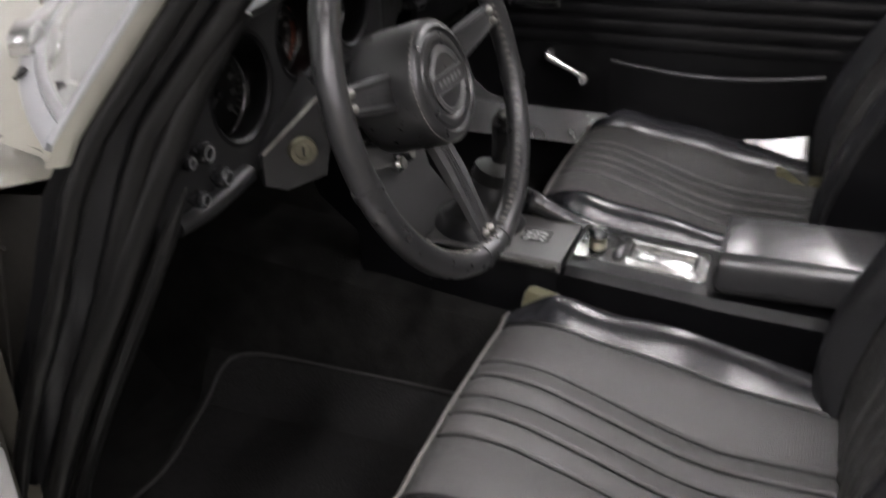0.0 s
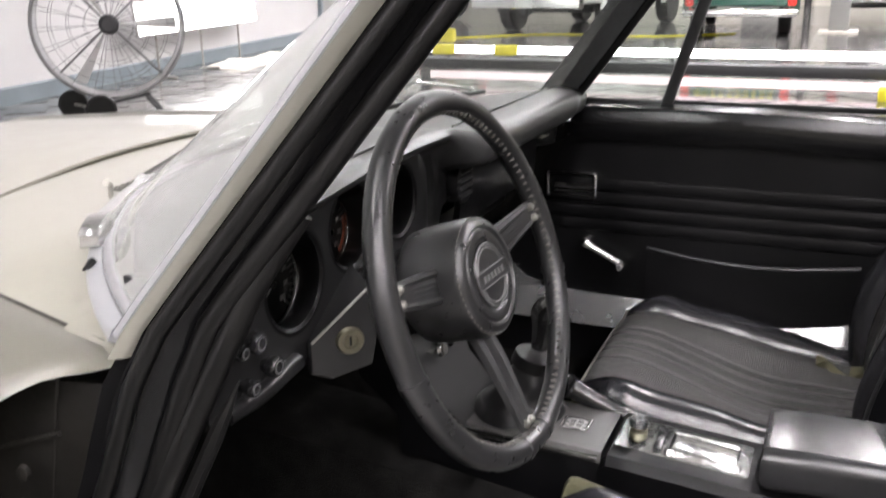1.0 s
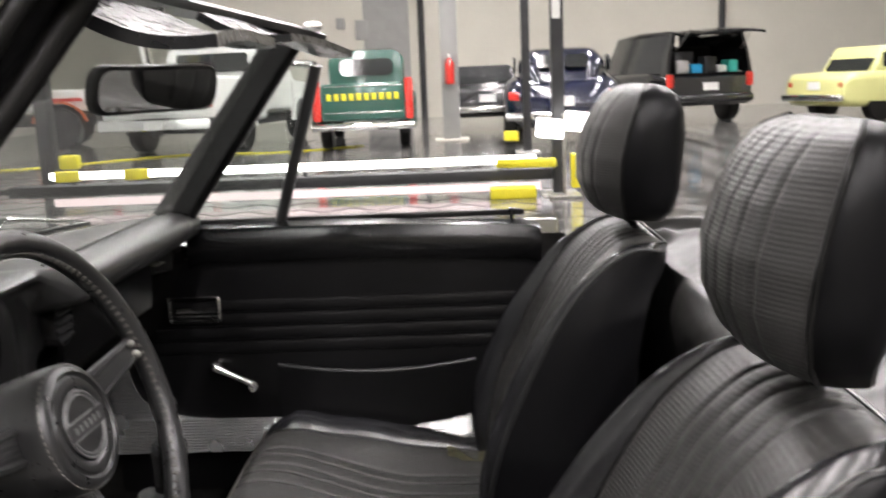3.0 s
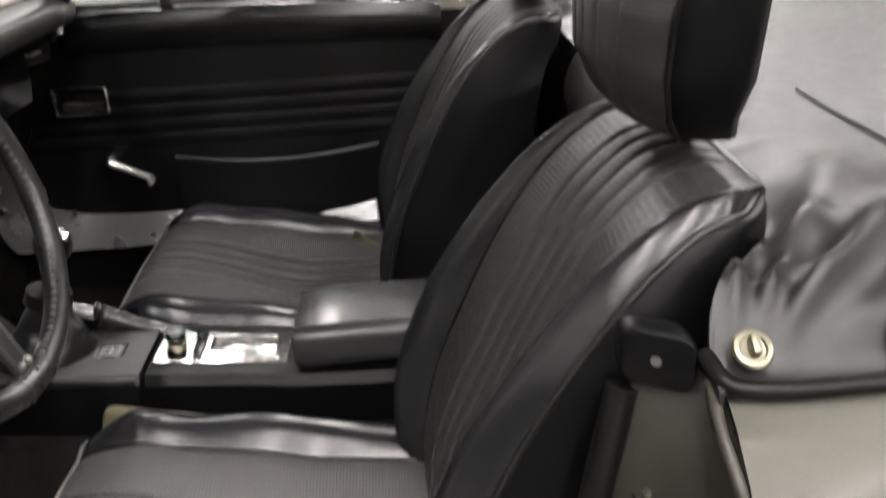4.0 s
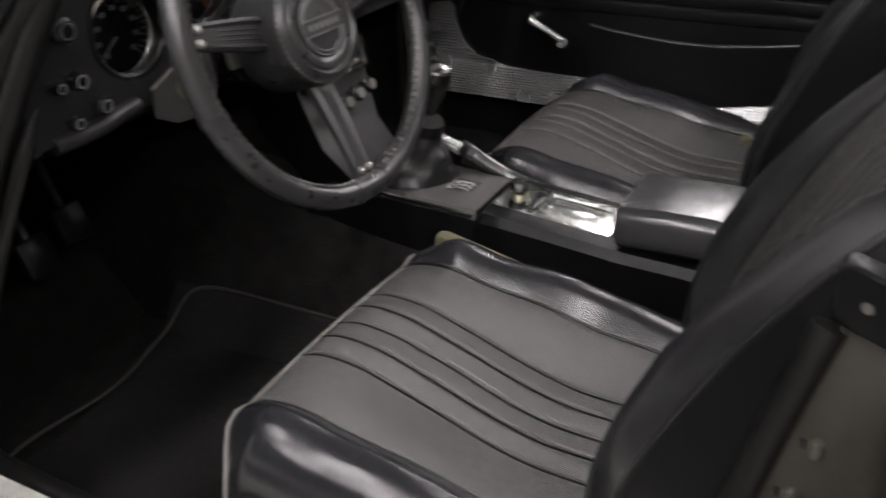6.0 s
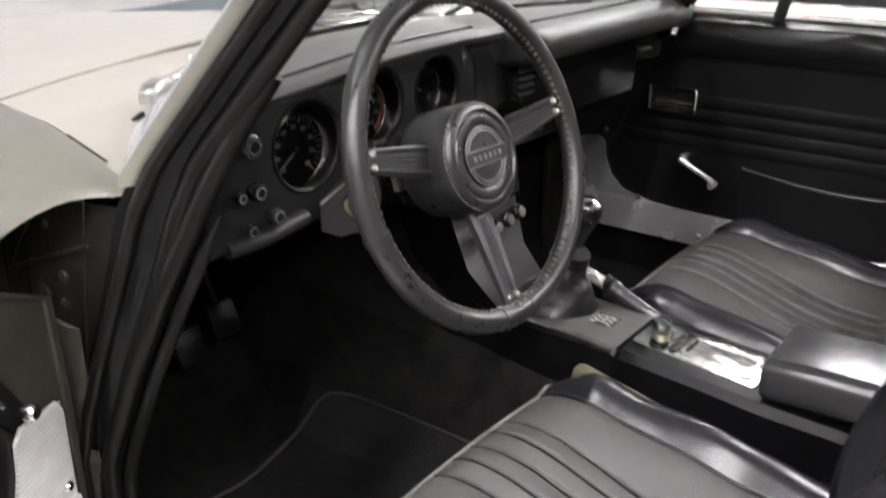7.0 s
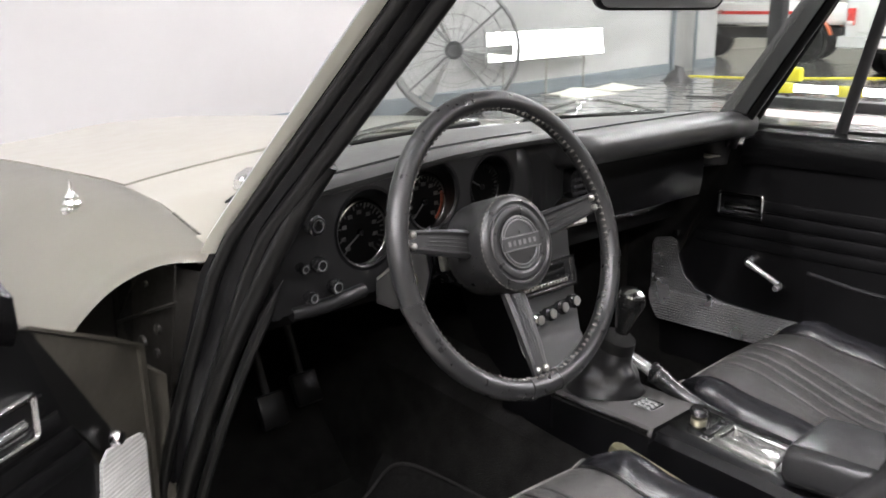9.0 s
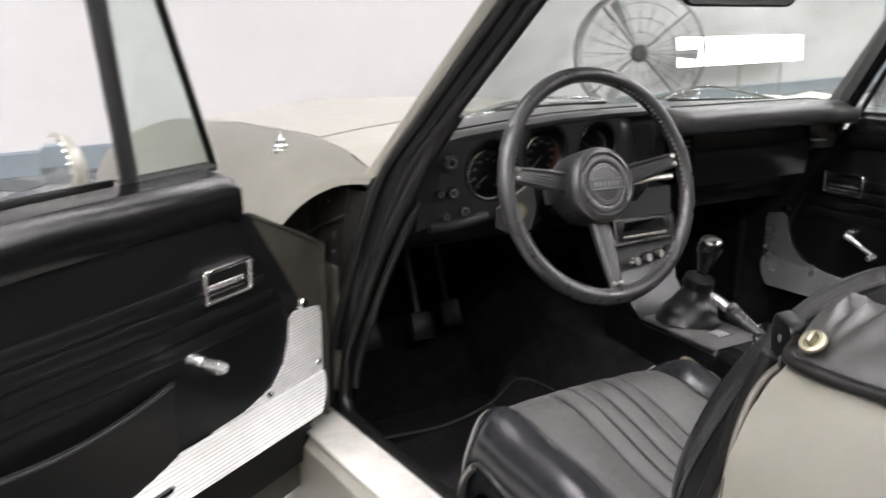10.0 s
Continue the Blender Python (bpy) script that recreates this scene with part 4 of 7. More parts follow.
key = part("ignition_lock", revolve([(0, -0.02), (0.0135, -0.02), (0.0142, 0.003), (0.0125, 0.0055), (0.008, 0.0055), (0.0065, 0.003), (0, 0.003)], SHR, 24), M_BRASS, col, "nickel ignition lock")
part("key_slot", box(SHR @ Vector((0, 0, 0.004)), (0.002, 0.009, 0.002), SHR.to_3x3()), M_RUBBER, key)
part("indicator_stalk", tube([(-0.09, -0.24, 0.80), (-0.08, -0.16, 0.795), (-0.075, -0.10, 0.80), (-0.075, -0.075, 0.80)], [0.004, 0.004, 0.005, 0.006], 8), M_STEEL, col)

# ---------------------------------------------------------------- centre stack and console
def stack_row(x, z, w):
    return [(x, -w, z), (x, w, z), (x - 0.10, w, z), (x - 0.10, -w, z)]


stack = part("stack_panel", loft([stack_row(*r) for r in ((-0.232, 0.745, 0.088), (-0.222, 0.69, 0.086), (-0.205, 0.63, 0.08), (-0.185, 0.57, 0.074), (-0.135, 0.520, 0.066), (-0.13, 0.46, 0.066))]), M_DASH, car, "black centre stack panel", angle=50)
# sides and foot of the stack are coloured darker, as shaded
stack.data.materials.append(M_SHADEDBLACK)
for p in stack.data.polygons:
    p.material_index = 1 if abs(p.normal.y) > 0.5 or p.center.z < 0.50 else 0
SM = frame_of((-0.2205, 0.0, 0.668), (0, 1, 0), (-0.24, 0, 1))
radio = part("radio", box(SM @ Vector((0, 0, 0.006)), (0.155, 0.048, 0.02), SM.to_3x3(), 0.003), M_PLASTIC, stack, "black and chrome radio")
part("radio_trim", plate([SM @ Vector((a, b, 0.0165)) for a, b in rounded(0.158, 0.050, 0.004)], SM.to_3x3() @ Vector((0, 0, 0.002)), [[SM @ Vector((a, b, 0.0165)) for a, b in rounded(0.150, 0.042, 0.003)]]), M_CHROME, radio)
part("radio_window", plate([SM @ Vector((a, b + 0.008, 0.0165)) for a, b in rounded(0.10, 0.018, 0.002)], SM.to_3x3() @ Vector((0, 0, 0.002))), M_MIRROR, radio)
for k in range(14):
    part("radio_button", box(SM @ Vector((-0.052 + 0.008 * k, -0.012, 0.0175)), (0.0055, 0.006, 0.004), SM.to_3x3(), 0.001), M_STEEL, radio)
for k, (y, c) in enumerate(((-0.045, 1), (-0.015, 0), (0.015, 0), (0.045, 0))):
    m = frame_of((-0.198, y, 0.612 + 0.004 * k), (0, 1, 0), (-0.28, 0, 1))
    kn = part("pull_knob", revolve([(0, 0), (0.005, 0), (0.005, 0.010), (0.011, 0.012), (0.012, 0.022), (0.009, 0.026), (0, 0.027)], m, 18), M_CHROME if c else M_PLASTIC, stack, "bright pull knob" if c else "black pull knob with bright face")
    part("knob_face", revolve([(0, 0.0268), (0.008, 0.0268), (0.0075, 0.0285), (0, 0.0285)], m, 16), M_STEEL, kn)

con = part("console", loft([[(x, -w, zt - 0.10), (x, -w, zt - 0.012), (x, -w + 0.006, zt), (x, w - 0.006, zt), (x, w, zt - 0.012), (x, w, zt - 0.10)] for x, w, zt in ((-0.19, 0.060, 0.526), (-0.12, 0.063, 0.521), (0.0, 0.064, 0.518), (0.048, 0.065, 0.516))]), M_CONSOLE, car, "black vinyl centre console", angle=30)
# same vinyl all round: upright faces get a shaded colour, the top stays pale
con.data.materials.append(M_SHADEDBLACK)
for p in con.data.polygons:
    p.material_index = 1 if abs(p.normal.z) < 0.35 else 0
part("console_trim", tube([(-0.185, -0.062, 0.521), (-0.12, -0.065, 0.516), (0.045, -0.067, 0.511)], 0.0042, 8), M_CHROME, con, "chrome console edge strip")
# the box below wears the shaded colour too
bx = part("console_box", loft([[(x, -w, 0.38), (x, -w - 0.004, zt - 0.012), (x, -w + 0.004, zt), (x, w - 0.004, zt), (x, w + 0.004, zt - 0.012), (x, w, 0.38)] for x, w, zt in ((0.046, 0.064, 0.506), (0.056, 0.066, 0.5165), (0.15, 0.066, 0.510), (0.25, 0.067, 0.5015), (0.60, 0.068, 0.49))]), M_SHADEDBLACK, car, "black vinyl console box", angle=30)
ct = part("ashtray_panel", plate([(0.142 + a, 0.002 + b, 0.5165) for a, b in rounded(0.165, 0.108, 0.006)], (0, 0, 0.004), [[(0.168 + a, 0.002 + b, 0.5165) for a, b in rounded(0.088, 0.066, 0.004)]]), M_CHROME, bx, "chrome ashtray and lighter panel", angle=30)
part("ashtray", box((0.168, 0.002, 0.5185), (0.080, 0.058, 0.004), None, 0.0015), M_BRIGHT, ct, "polished ashtray lid")
part("ashtray_rim", plate([(0.168 + a, 0.002 + b, 0.5205) for a, b in rounded(0.094, 0.072, 0.004)], (0, 0, 0.004), [[(0.168 + a, 0.002 + b, 0.5205) for a, b in rounded(0.084, 0.062, 0.004)]]), M_CHROME, ct)
part("divider", box((0.112, 0.002, 0.522), (0.012, 0.085, 0.006), None, 0.002), M_PLASTIC, ct)
lt = part("lighter_knob", revolve([(0, 0), (0.010, 0), (0.009, 0.004), (0.0055, 0.006), (0.0055, 0.010), (0.0125, 0.011), (0.0135, 0.018), (0.011, 0.021), (0, 0.021)], Matrix.Translation((0.082, 0.004, 0.520)), 22), M_PLASTIC, ct, "black lighter knob on a brass stem")
part("lighter_stem", revolve([(0, 0.0), (0.0115, 0), (0.0115, 0.005), (0.0065, 0.007), (0.0065, 0.010), (0, 0.010)], Matrix.Translation((0.082, 0.004, 0.5202)), 18), M_BRASS, lt)
# the panel slopes down towards the armrest
for ob, k in [(ct, 0.76)] + [(c, 0.76) for c in ct.children if c is not lt] + [(lt, 1.0)] + [(c, 1.0) for c in lt.children]:
    ob.data.transform(Matrix(((1, 0, 0, 0), (0, k, 0, 0), (-0.085, 0, 1, 0.0055), (0, 0, 0, 1))))
arm_rings = []
for x, k, h in ((0.238, 0.75, 0.0), (0.240, 0.92, 0.0), (0.247, 1.0, 0.0), (0.30, 1.0, 0.002), (0.45, 1.0, 0.003), (0.58, 1.0, 0.0), (0.595, 0.85, 0.0)):
    arm_rings.append([(x, 0.004 + a * (0.9 + 0.1 * k), 0.531 + h + b * k) for a, b in rounded(0.138, 0.058, 0.019, 8)])
part("armrest", loft(arm_rings), M_ARM, car, "black leather armrest lid")
pl = part("shift_plate", plate([(0.0 + a, -0.002 + b, 0.5190) for a, b in rounded(0.036, 0.032, 0.003)], (0, 0, 0.0012)), M_SATIN, con, "metal shift pattern plate")
part("plate_frame", plate([(0.0 + a, -0.002 + b, 0.5190) for a, b in rounded(0.038, 0.034, 0.003)], (0, 0, 0.002), [[(0.0 + a, -0.002 + b, 0.5190) for a, b in rounded(0.033, 0.029, 0.003)]]), M_CHROME, pl)
for y in (-0.012, -0.002, 0.008):
    part("gate_line", box((0, y, 0.5207), (0.020, 0.0018, 0.001)), M_GREYMARK, pl, smooth=False)
    for x in (-0.0115, 0.0115):
        part("gate_number_bar", box((x, y - 0.0045, 0.5207), (0.005, 0.003, 0.001)), M_GREYMARK, pl, smooth=False)
part("gate_line", box((0, -0.002, 0.5208), (0.0018, 0.021, 0.001)), M_GREYMARK, pl, smooth=False)


def boot_ring(k, n=28):
    c = Vector((-0.090, 0.006, 0.519)).lerp(Vector((-0.064, 0.004, 0.596)), k)
    rad = pick([(0, 0.058), (0.06, 0.056), (0.2, 0.050), (0.4, 0.044), (0.6, 0.034), (0.8, 0.028), (0.93, 0.025), (1, 0.024)], k)
    out = []
    for i in range(n):
        a = 2 * math.pi * i / n
        w = 1 + 0.08 * math.sin(3 * a + 5 * k) * (1 - k) + 0.05 * math.sin(5 * a - 8 * k) * math.sin(k * 3.1) + 0.05 * math.sin(k * 13 + 3.0 * math.sin(a + 0.6)) * math.sin(k * 3.1)
        out.append(c + Vector((rad * w * math.cos(a) * (1.15 - 0.15 * k), rad * w * math.sin(a) * 0.98, 0.004 * math.sin(4 * a + 7 * k) * (1 - k))))
    return out


boot = part("gear_lever_boot", loft([boot_ring(k / 24, 40) for k in range(25)]), M_VINYL, car, "creased black leather gear lever boot", angle=70)
part("boot_collar", tube([(-0.066, 0.004, 0.592), (-0.061, 0.004, 0.608)], [0.029, 0.027], 18), M_RUBBER, boot)
gl = part("gear_lever", tube([(-0.064, 0.004, 0.60), (-0.056, 0.004, 0.628)], 0.007, 12), M_CHROME, car, "chrome gear lever with a black knob")
KN = frame_of((-0.056, 0.004, 0.618), (0, 1, 0), (-0.97, 0, 0.24)) @ Matrix.Scale(1.18, 4)
part("gear_knob", revolve([(0, 0), (0.009, 0), (0.011, 0.01), (0.0145, 0.026), (0.0185, 0.038), (0.0195, 0.046), (0.017, 0.054), (0.010, 0.058), (0, 0.059)], KN, 24), M_GLOSS, gl, "glossy black gear knob with a bright cap")
part("knob_cap", revolve([(0, 0.0585), (0.0165, 0.0545), (0.0155, 0.0575), (0.009, 0.0612), (0, 0.0625)], KN, 24), M_CHROME, gl)
hb = part("handbrake", tube(curve([(-0.085, 0.062, 0.552), (-0.078, 0.062, 0.556), (-0.05, 0.062, 0.548), (-0.02, 0.062, 0.538)], 4), [0.004] + [0.0095] * 12, 14), M_CRANK, car, "chrome handbrake grip in a leather sleeve")
part("handbrake_sleeve", tube(curve([(-0.03, 0.062, 0.541), (-0.025, 0.062, 0.54), (0.0, 0.063, 0.528), (0.05, 0.066, 0.508), (0.12, 0.068, 0.492)], 5), [0.018, 0.019, 0.017, 0.018, 0.015, 0.017, 0.015, 0.016, 0.015, 0.014, 0.014, 0.013, 0.013, 0.012, 0.012, 0.012, 0.012, 0.012, 0.012, 0.012, 0.012], 14), M_LEATHER, hb)


# ---------------------------------------------------------------- seats
CUSHION = curve([(0.012, 0, 0.494), (0.024, 0, 0.503), (0.05, 0, 0.508), (0.09, 0, 0.504), (0.13, 0, 0.492), (0.17, 0, 0.479), (0.21, 0, 0.465), (0.25, 0, 0.453), (0.29, 0, 0.446), (0.36, 0, 0.445), (0.44, 0, 0.447)], 5)
BACK = curve([(0.390, 0, 0.420), (0.392, 0, 0.498), (0.410, 0, 0.574), (0.440, 0, 0.645), (0.470, 0, 0.708), (0.502, 0, 0.761), (0.536, 0, 0.805), (0.578, 0, 0.838), (0.617, 0, 0.850), (0.645, 0, 0.847)], 6)
REAR = curve([(0.645, 0, 0.847), (0.643, 0, 0.838), (0.634, 0, 0.815), (0.614, 0, 0.785), (0.600, 0, 0.73), (0.585, 0, 0.62), (0.558, 0, 0.48), (0.54, 0, 0.40)], 6)


def seat(name, y0, dx, back_at, label, wing_in=1.1, pull=0.0, tuck=0.0, slab=0.0):
    """Bucket seat: y0 is its middle, dx shifts the cushion, back_at moves the backrest, pull and tuck narrow its inner and outer wings, slab thins its headrest."""
    st = part(name, box((0.21 + dx, y0, 0.31), (0.34, 0.34, 0.14), None, 0.02), M_RUBBER, car, label)
    inn = 1 if y0 < 0 else -1
    WI, pleats = 0.152, (-0.066, -0.033, 0.0, 0.033, 0.066)
    # cross-section of a side roll: out from the seam, up
    roll = curve([(0, 0, 0), (0.010, 0, 0.009), (0.026, 0, 0.017), (0.046, 0, 0.016), (0.062, 0, 0.005), (0.072, 0, -0.016), (0.076, 0, -0.045), (0.072, 0, -0.078), (0.066, 0, -0.105)], 4)

    def crown(x, y):
        """Height of the cushion between its seams: saddle that sags at the middle of its rear half."""
        a = abs(y) / WI
        lift = 0.020 * smooth(0.35, 1.0, a) * smooth(0.10, 0.24, x) * (1 - 0.55 * smooth(0.28, 0.42, x))
        return pick([(p.x, p.z) for p in CUSHION], x) + lift - 0.006 * a * a * (1 - smooth(0.02, 0.10, x))

    def insert(u, w):
        y = lerp(-WI, WI, w)
        x = lerp(0.012, 0.44, u ** 1.25)
        g = max([math.exp(-((y - c) / 0.0034) ** 2) for c in pleats] + [math.exp(-((abs(y) - WI) / 0.0025) ** 2)])
        puff = 0.0030 * abs(math.cos(y / 0.033 * math.pi / 2 * 1.0 + math.pi / 2)) if abs(y) < 0.066 else 0.0030 * math.sin((abs(y) - 0.066) / (WI - 0.066) * math.pi)
        slack = 0.0022 * noise.noise(Vector((x * 7, y * 16, y0))) * smooth(0.05, 0.2, x)
        e = smooth(0.0, 0.06, u)
        return x + dx, y0 + y, crown(x, y) + (puff - 0.0036 * g) * e + slack

    part("seat_insert", sheet(insert, 40, 180), M_INSERT, st, "grey-black ribbed vinyl seat centre with sewn pleats", angle=60)
    for c in pleats:
        part("pleat_seam", tube([Vector(insert(i / 40, (c + WI) / (2 * WI))) + Vector((0, 0, 0.0008)) for i in range(1, 41)], 0.0017, 6), M_SEAM, st)

    def bolster_point(s, x, k):
        r = along(roll, k)
        f = smooth(0.0, 0.07, x)
        end = 0.030 * (1 - smooth(0.0, 0.06, x - 0.012)) * smooth(0.015, 0.07, r.x)
        y = WI + r.x
        tall = (1.0 if s == inn else 1.15) * (1 - 0.35 * smooth(0.28, 0.44, x))
        z = crown(x, WI) + (r.z * tall if r.z > 0 else r.z) * (0.35 + 0.65 * f if r.z > 0 else 1) - end
        fat = smooth(0.1, 0.4, k) * (1 - smooth(0.75, 1.0, k))
        z += fat * (0.008 * noise.noise(Vector((x * 8, k * 1.6, s * 3 + y0))) + 0.0012 * noise.noise(Vector((x * 22, k * 4, s * 5 + y0))))
        return Vector((x + dx + 0.022 * smooth(0.03, 0.075, r.x) * (1 - f), y0 + s * y, z))

    for s in (-1, 1):
        part("seat_bolster", sheet(lambda u, w, s=s: bolster_point(s, lerp(0.012, 0.44, u ** 1.25), w), 56, 40), M_BOLSTER, st, "shiny creased black leather seat side", angle=70)
        part("seat_seam", tube([bolster_point(s, lerp(0.014, 0.44, u / 40), 0.0) + Vector((0, 0, 0.0004)) for u in range(41)], 0.0024, 6), M_RUBBER, st)
        part("seat_piping", tube([bolster_point(s, lerp(0.014, 0.43, u / 30), 0.80) + Vector((0, s * 0.002, 0)) for u in range(31)], 0.0030, 8), M_VINYL, st)
    front = [bolster_point(-1, 0.012, k / 10) for k in range(8, 0, -1)] + [Vector(insert(0, w / 24)) for w in range(25)] + [bolster_point(1, 0.012, k / 10) for k in range(1, 9)]
    low = Vector((0.035 + dx, y0, 0.34))
    part("seat_front", loft([[p.lerp(Vector((low.x, y0 + (p.y - y0) * 0.95, low.z)), v) + Vector((-0.016 * math.sin(v * 3.1416), 0, 0)) for p in front] for v in [i / 8 for i in range(9)]], None, False, False), M_BOLSTER, st, "black leather seat front", angle=70)
    part("seat_piping", tube([p + Vector((-0.002, 0, 0.0005)) for p in front], 0.0022, 8), M_PIPING, st, "grey piping")
    part("seat_foam", box((0.085 + dx, y0 + inn * 0.226, 0.452), (0.15, 0.026, 0.090), Matrix.Rotation(radians(12), 3, "Y"), 0.012), M_FOAM, st, "yellowed foam showing beside the seat")

    # backrest: rolls back at the top, wings stand forward below
    bx, by, bz = back_at
    off = Vector((bx, by, bz))

    def axis(h):
        """Point of the front line and the way it faces."""
        c = along(BACK, h)
        d = along(BACK, min(1, h + 0.02)) - along(BACK, max(0, h - 0.02))
        d.normalize()
        return c, Vector((-d.z, 0, d.x))

    seam_w = [(0, 0.128), (0.2, 0.140), (0.6, 0.139), (0.8, 0.134), (0.92, 0.127), (1, 0.112)]
    pipe_w = [(0, 0.190), (0.15, 0.204), (0.50, 0.196), (0.62, 0.184), (0.72, 0.164), (0.80, 0.146), (0.88, 0.1325), (0.92, 0.128), (1, 0.113)]
    pipe_d = [(0, 0.004), (0.2, 0.006), (0.36, -0.003), (0.52, -0.014), (0.66, -0.023), (0.78, -0.025), (0.90, -0.018), (1, -0.002)]
    bulge = [(0, 0.022), (0.15, 0.034), (0.35, 0.036), (0.52, 0.024), (0.7, 0.015), (0.9, 0.008), (1, 0.0)]
    bp = (-0.064, -0.032, 0.0, 0.032, 0.064)

    def back_ins(u, w):
        c, n_ = axis(u)
        hw = pick(seam_w, u)
        a = lerp(-1, 1, w)
        y = a * hw
        g = max([math.exp(-((y - q * hw / 0.139) / 0.0030) ** 2) for q in bp])
        edge = math.exp(-((abs(y) - hw) / 0.0035) ** 2)
        puff = 0.0028 * abs(math.sin(y / 0.032 * math.pi)) if abs(y) < 0.064 else 0.0022
        hollow = -0.014 * (1 - a * a) * math.sin(min(1, max(0, u / 0.8)) * math.pi)
        fade = smooth(1.0, 0.90, u)
        return Vector((0, y, 0)) + c + n_ * (hollow + (puff - 0.0055 * g) * fade - 0.003 * edge) + off

    for q in bp:
        part("pleat_seam", tube([back_ins(i / 36, (q / 0.139 + 1) / 2) + axis(i / 36)[1] * 0.0010 for i in range(2, 35)], 0.0014, 5), M_SEAM, st)
    part("backrest_insert", sheet(back_ins, 54, 130), M_WEAVE, st, "perforated grey-black vinyl backrest centre with pleats", angle=60)

    def wing(s, u, w):
        """From the seam (w 0) over the wing to its piping (w 1)."""
        c, n_ = axis(u)
        a, b = pick(seam_w, u), pick(pipe_w, u)
        k = pull if s == inn else tuck
        b = lerp(b, a + 0.034, k * smooth(1.0, 0.85, u))
        big = pick(bulge, u) * (wing_in if s == inn else 1.0)
        d = lerp(0, lerp(pick(pipe_d, u), 0.006, k * smooth(1.0, 0.80, u)), w ** 1.6) + big * math.sin(math.pi * w ** 0.75) + 0.0009 * noise.noise(Vector((u * 7, w * 3, s + y0)))
        return c + n_ * d + Vector((0, s * lerp(a, b, 1 - (1 - w) ** 1.25), 0)) + off

    def rear_edge(s, u):
        r = along(REAR, 1 - u)
        return r + Vector((0, s * pick([(0, 0.185), (0.5, 0.176), (0.75, 0.142), (0.9, 0.122), (1, 0.113)], u), 0)) + off

    for s in (-1, 1):
        part("backrest_bolster", sheet(lambda u, w, s=s: wing(s, u, w), 64, 22), M_LEATHER, st, "smooth black leather backrest wing", angle=70)

        def side(u, w, s=s):
            p, q = wing(s, u, 1.0), rear_edge(s, u)
            return p.lerp(q, w) + Vector((0, s * 0.012 * math.sin(w * math.pi) * smooth(1.0, 0.8, u), 0))
        # side faces away from the lamps; that shade is put into its colour
        part("backrest_side", sheet(side, 50, 8), M_SHADEDBLACK, st, "black backrest side", angle=70)
        part("backrest_piping", tube([wing(s, i / 40, 1.0) for i in range(41)], 0.0032, 8), M_VINYL, st)
        part("backrest_seam", tube([wing(s, i / 40, 0.0) + axis(i / 40)[1] * 0.0005 for i in range(41)], 0.0022, 6), M_RUBBER, st)
    part("backrest_piping", tube([back_ins(1.0, i / 20) for i in range(21)], 0.0032, 8), M_VINYL, st)
    part("backrest_shell", sheet(lambda u, w: rear_edge(-1, 1 - w).lerp(rear_edge(1, 1 - w), u) + Vector((0.010 * math.sin(u * math.pi) * smooth(0, 0.2, w), 0, 0)), 14, 24), M_VINYL, st)

    # headrest, wider at its top
    HM = frame_of(Vector((0.594, 0, 0.876)) + off, (0, -1, 0), (0.10, 0, 0.995))
    rows = [(0.0, 0.070, -0.034, 0.010), (0.004, 0.092, -0.054, 0.028), (0.02, 0.106, -0.066, 0.046), (0.05, 0.118, -0.070, 0.062), (0.09, 0.126, -0.068, 0.066), (0.13, 0.126, -0.068, 0.058), (0.16, 0.120, -0.064, 0.044), (0.182, 0.108, -0.056, 0.026), (0.194, 0.086, -0.042, 0.006), (0.197, 0.05, -0.03, -0.01)]
    rows = [(h, w, d0 + slab * min(1, h / 0.01, (0.2 - h) / 0.02), d1) for h, w, d0, d1 in rows]
    fronts = [i / 8 - 1 for i in range(17)]

    def swell(a, d0, d1):
        """Depth of the padded face, curving back towards its sides."""
        return d1 - 0.36 * (d1 - d0) * abs(a) ** 2.4

    rings = [[HM @ Vector((a * w, h, swell(a, d0, d1))) for a in fronts] + [HM @ Vector((a * w, h, lerp(d0, d1, b))) for a, b in ((1.0, 0.40), (0.97, 0.14), (0.86, 0.02), (0.4, 0.0), (-0.4, 0.0), (-0.86, 0.02), (-0.97, 0.14), (-1.0, 0.36))] for h, w, d0, d1 in rows]
    # headrest shell takes the same shaded black as the backrest sides
    hr = part("headrest", loft(rings), M_SHADEDBLACK, st, "black headrest with leather sides and perforated face", angle=70)

    def face(u, w):
        h = lerp(0.002, 0.195, u)
        wd, d0, d1 = (pick([(r[0], r[k]) for r in rows], h) for k in (1, 2, 3))
        a = lerp(-1, 1, w)
        g = max(math.exp(-((a - c) / 0.022) ** 2) for c in (-0.6, -0.36, -0.12, 0.12, 0.36, 0.6))
        return HM @ Vector((a * (wd + 0.001), h, swell(a, d0, d1) + 0.0035 - 0.0022 * g))
    part("headrest_face", sheet(face, 36, 110), M_WEAVE, hr, "perforated grey-black vinyl")
    for s in (-1, 1):
        part("headrest_piping", tube([Vector(face(i / 20, 0.0 if s < 0 else 1.0)) for i in range(21)], 0.0026, 6), M_RUBBER, hr)
        part("headrest_post", tube([along(BACK, 0.97) + off + Vector((0.0, s * 0.05, -0.03)), HM @ Vector((s * 0.05, 0.02, -0.005))], 0.006, 8), M_RUBBER, hr)
    return st


driver_seat = seat("driver_seat", -0.345, 0.0, (0.0, -0.330, 0.0), "black vinyl bucket seat with pleated centre", pull=0.3, tuck=0.6, slab=0.028)
passenger_seat = seat("passenger_seat", 0.335, -0.055, (-0.030, 0.335, 0.022), "black vinyl bucket seat with pleated centre", 0.7, 1.0)
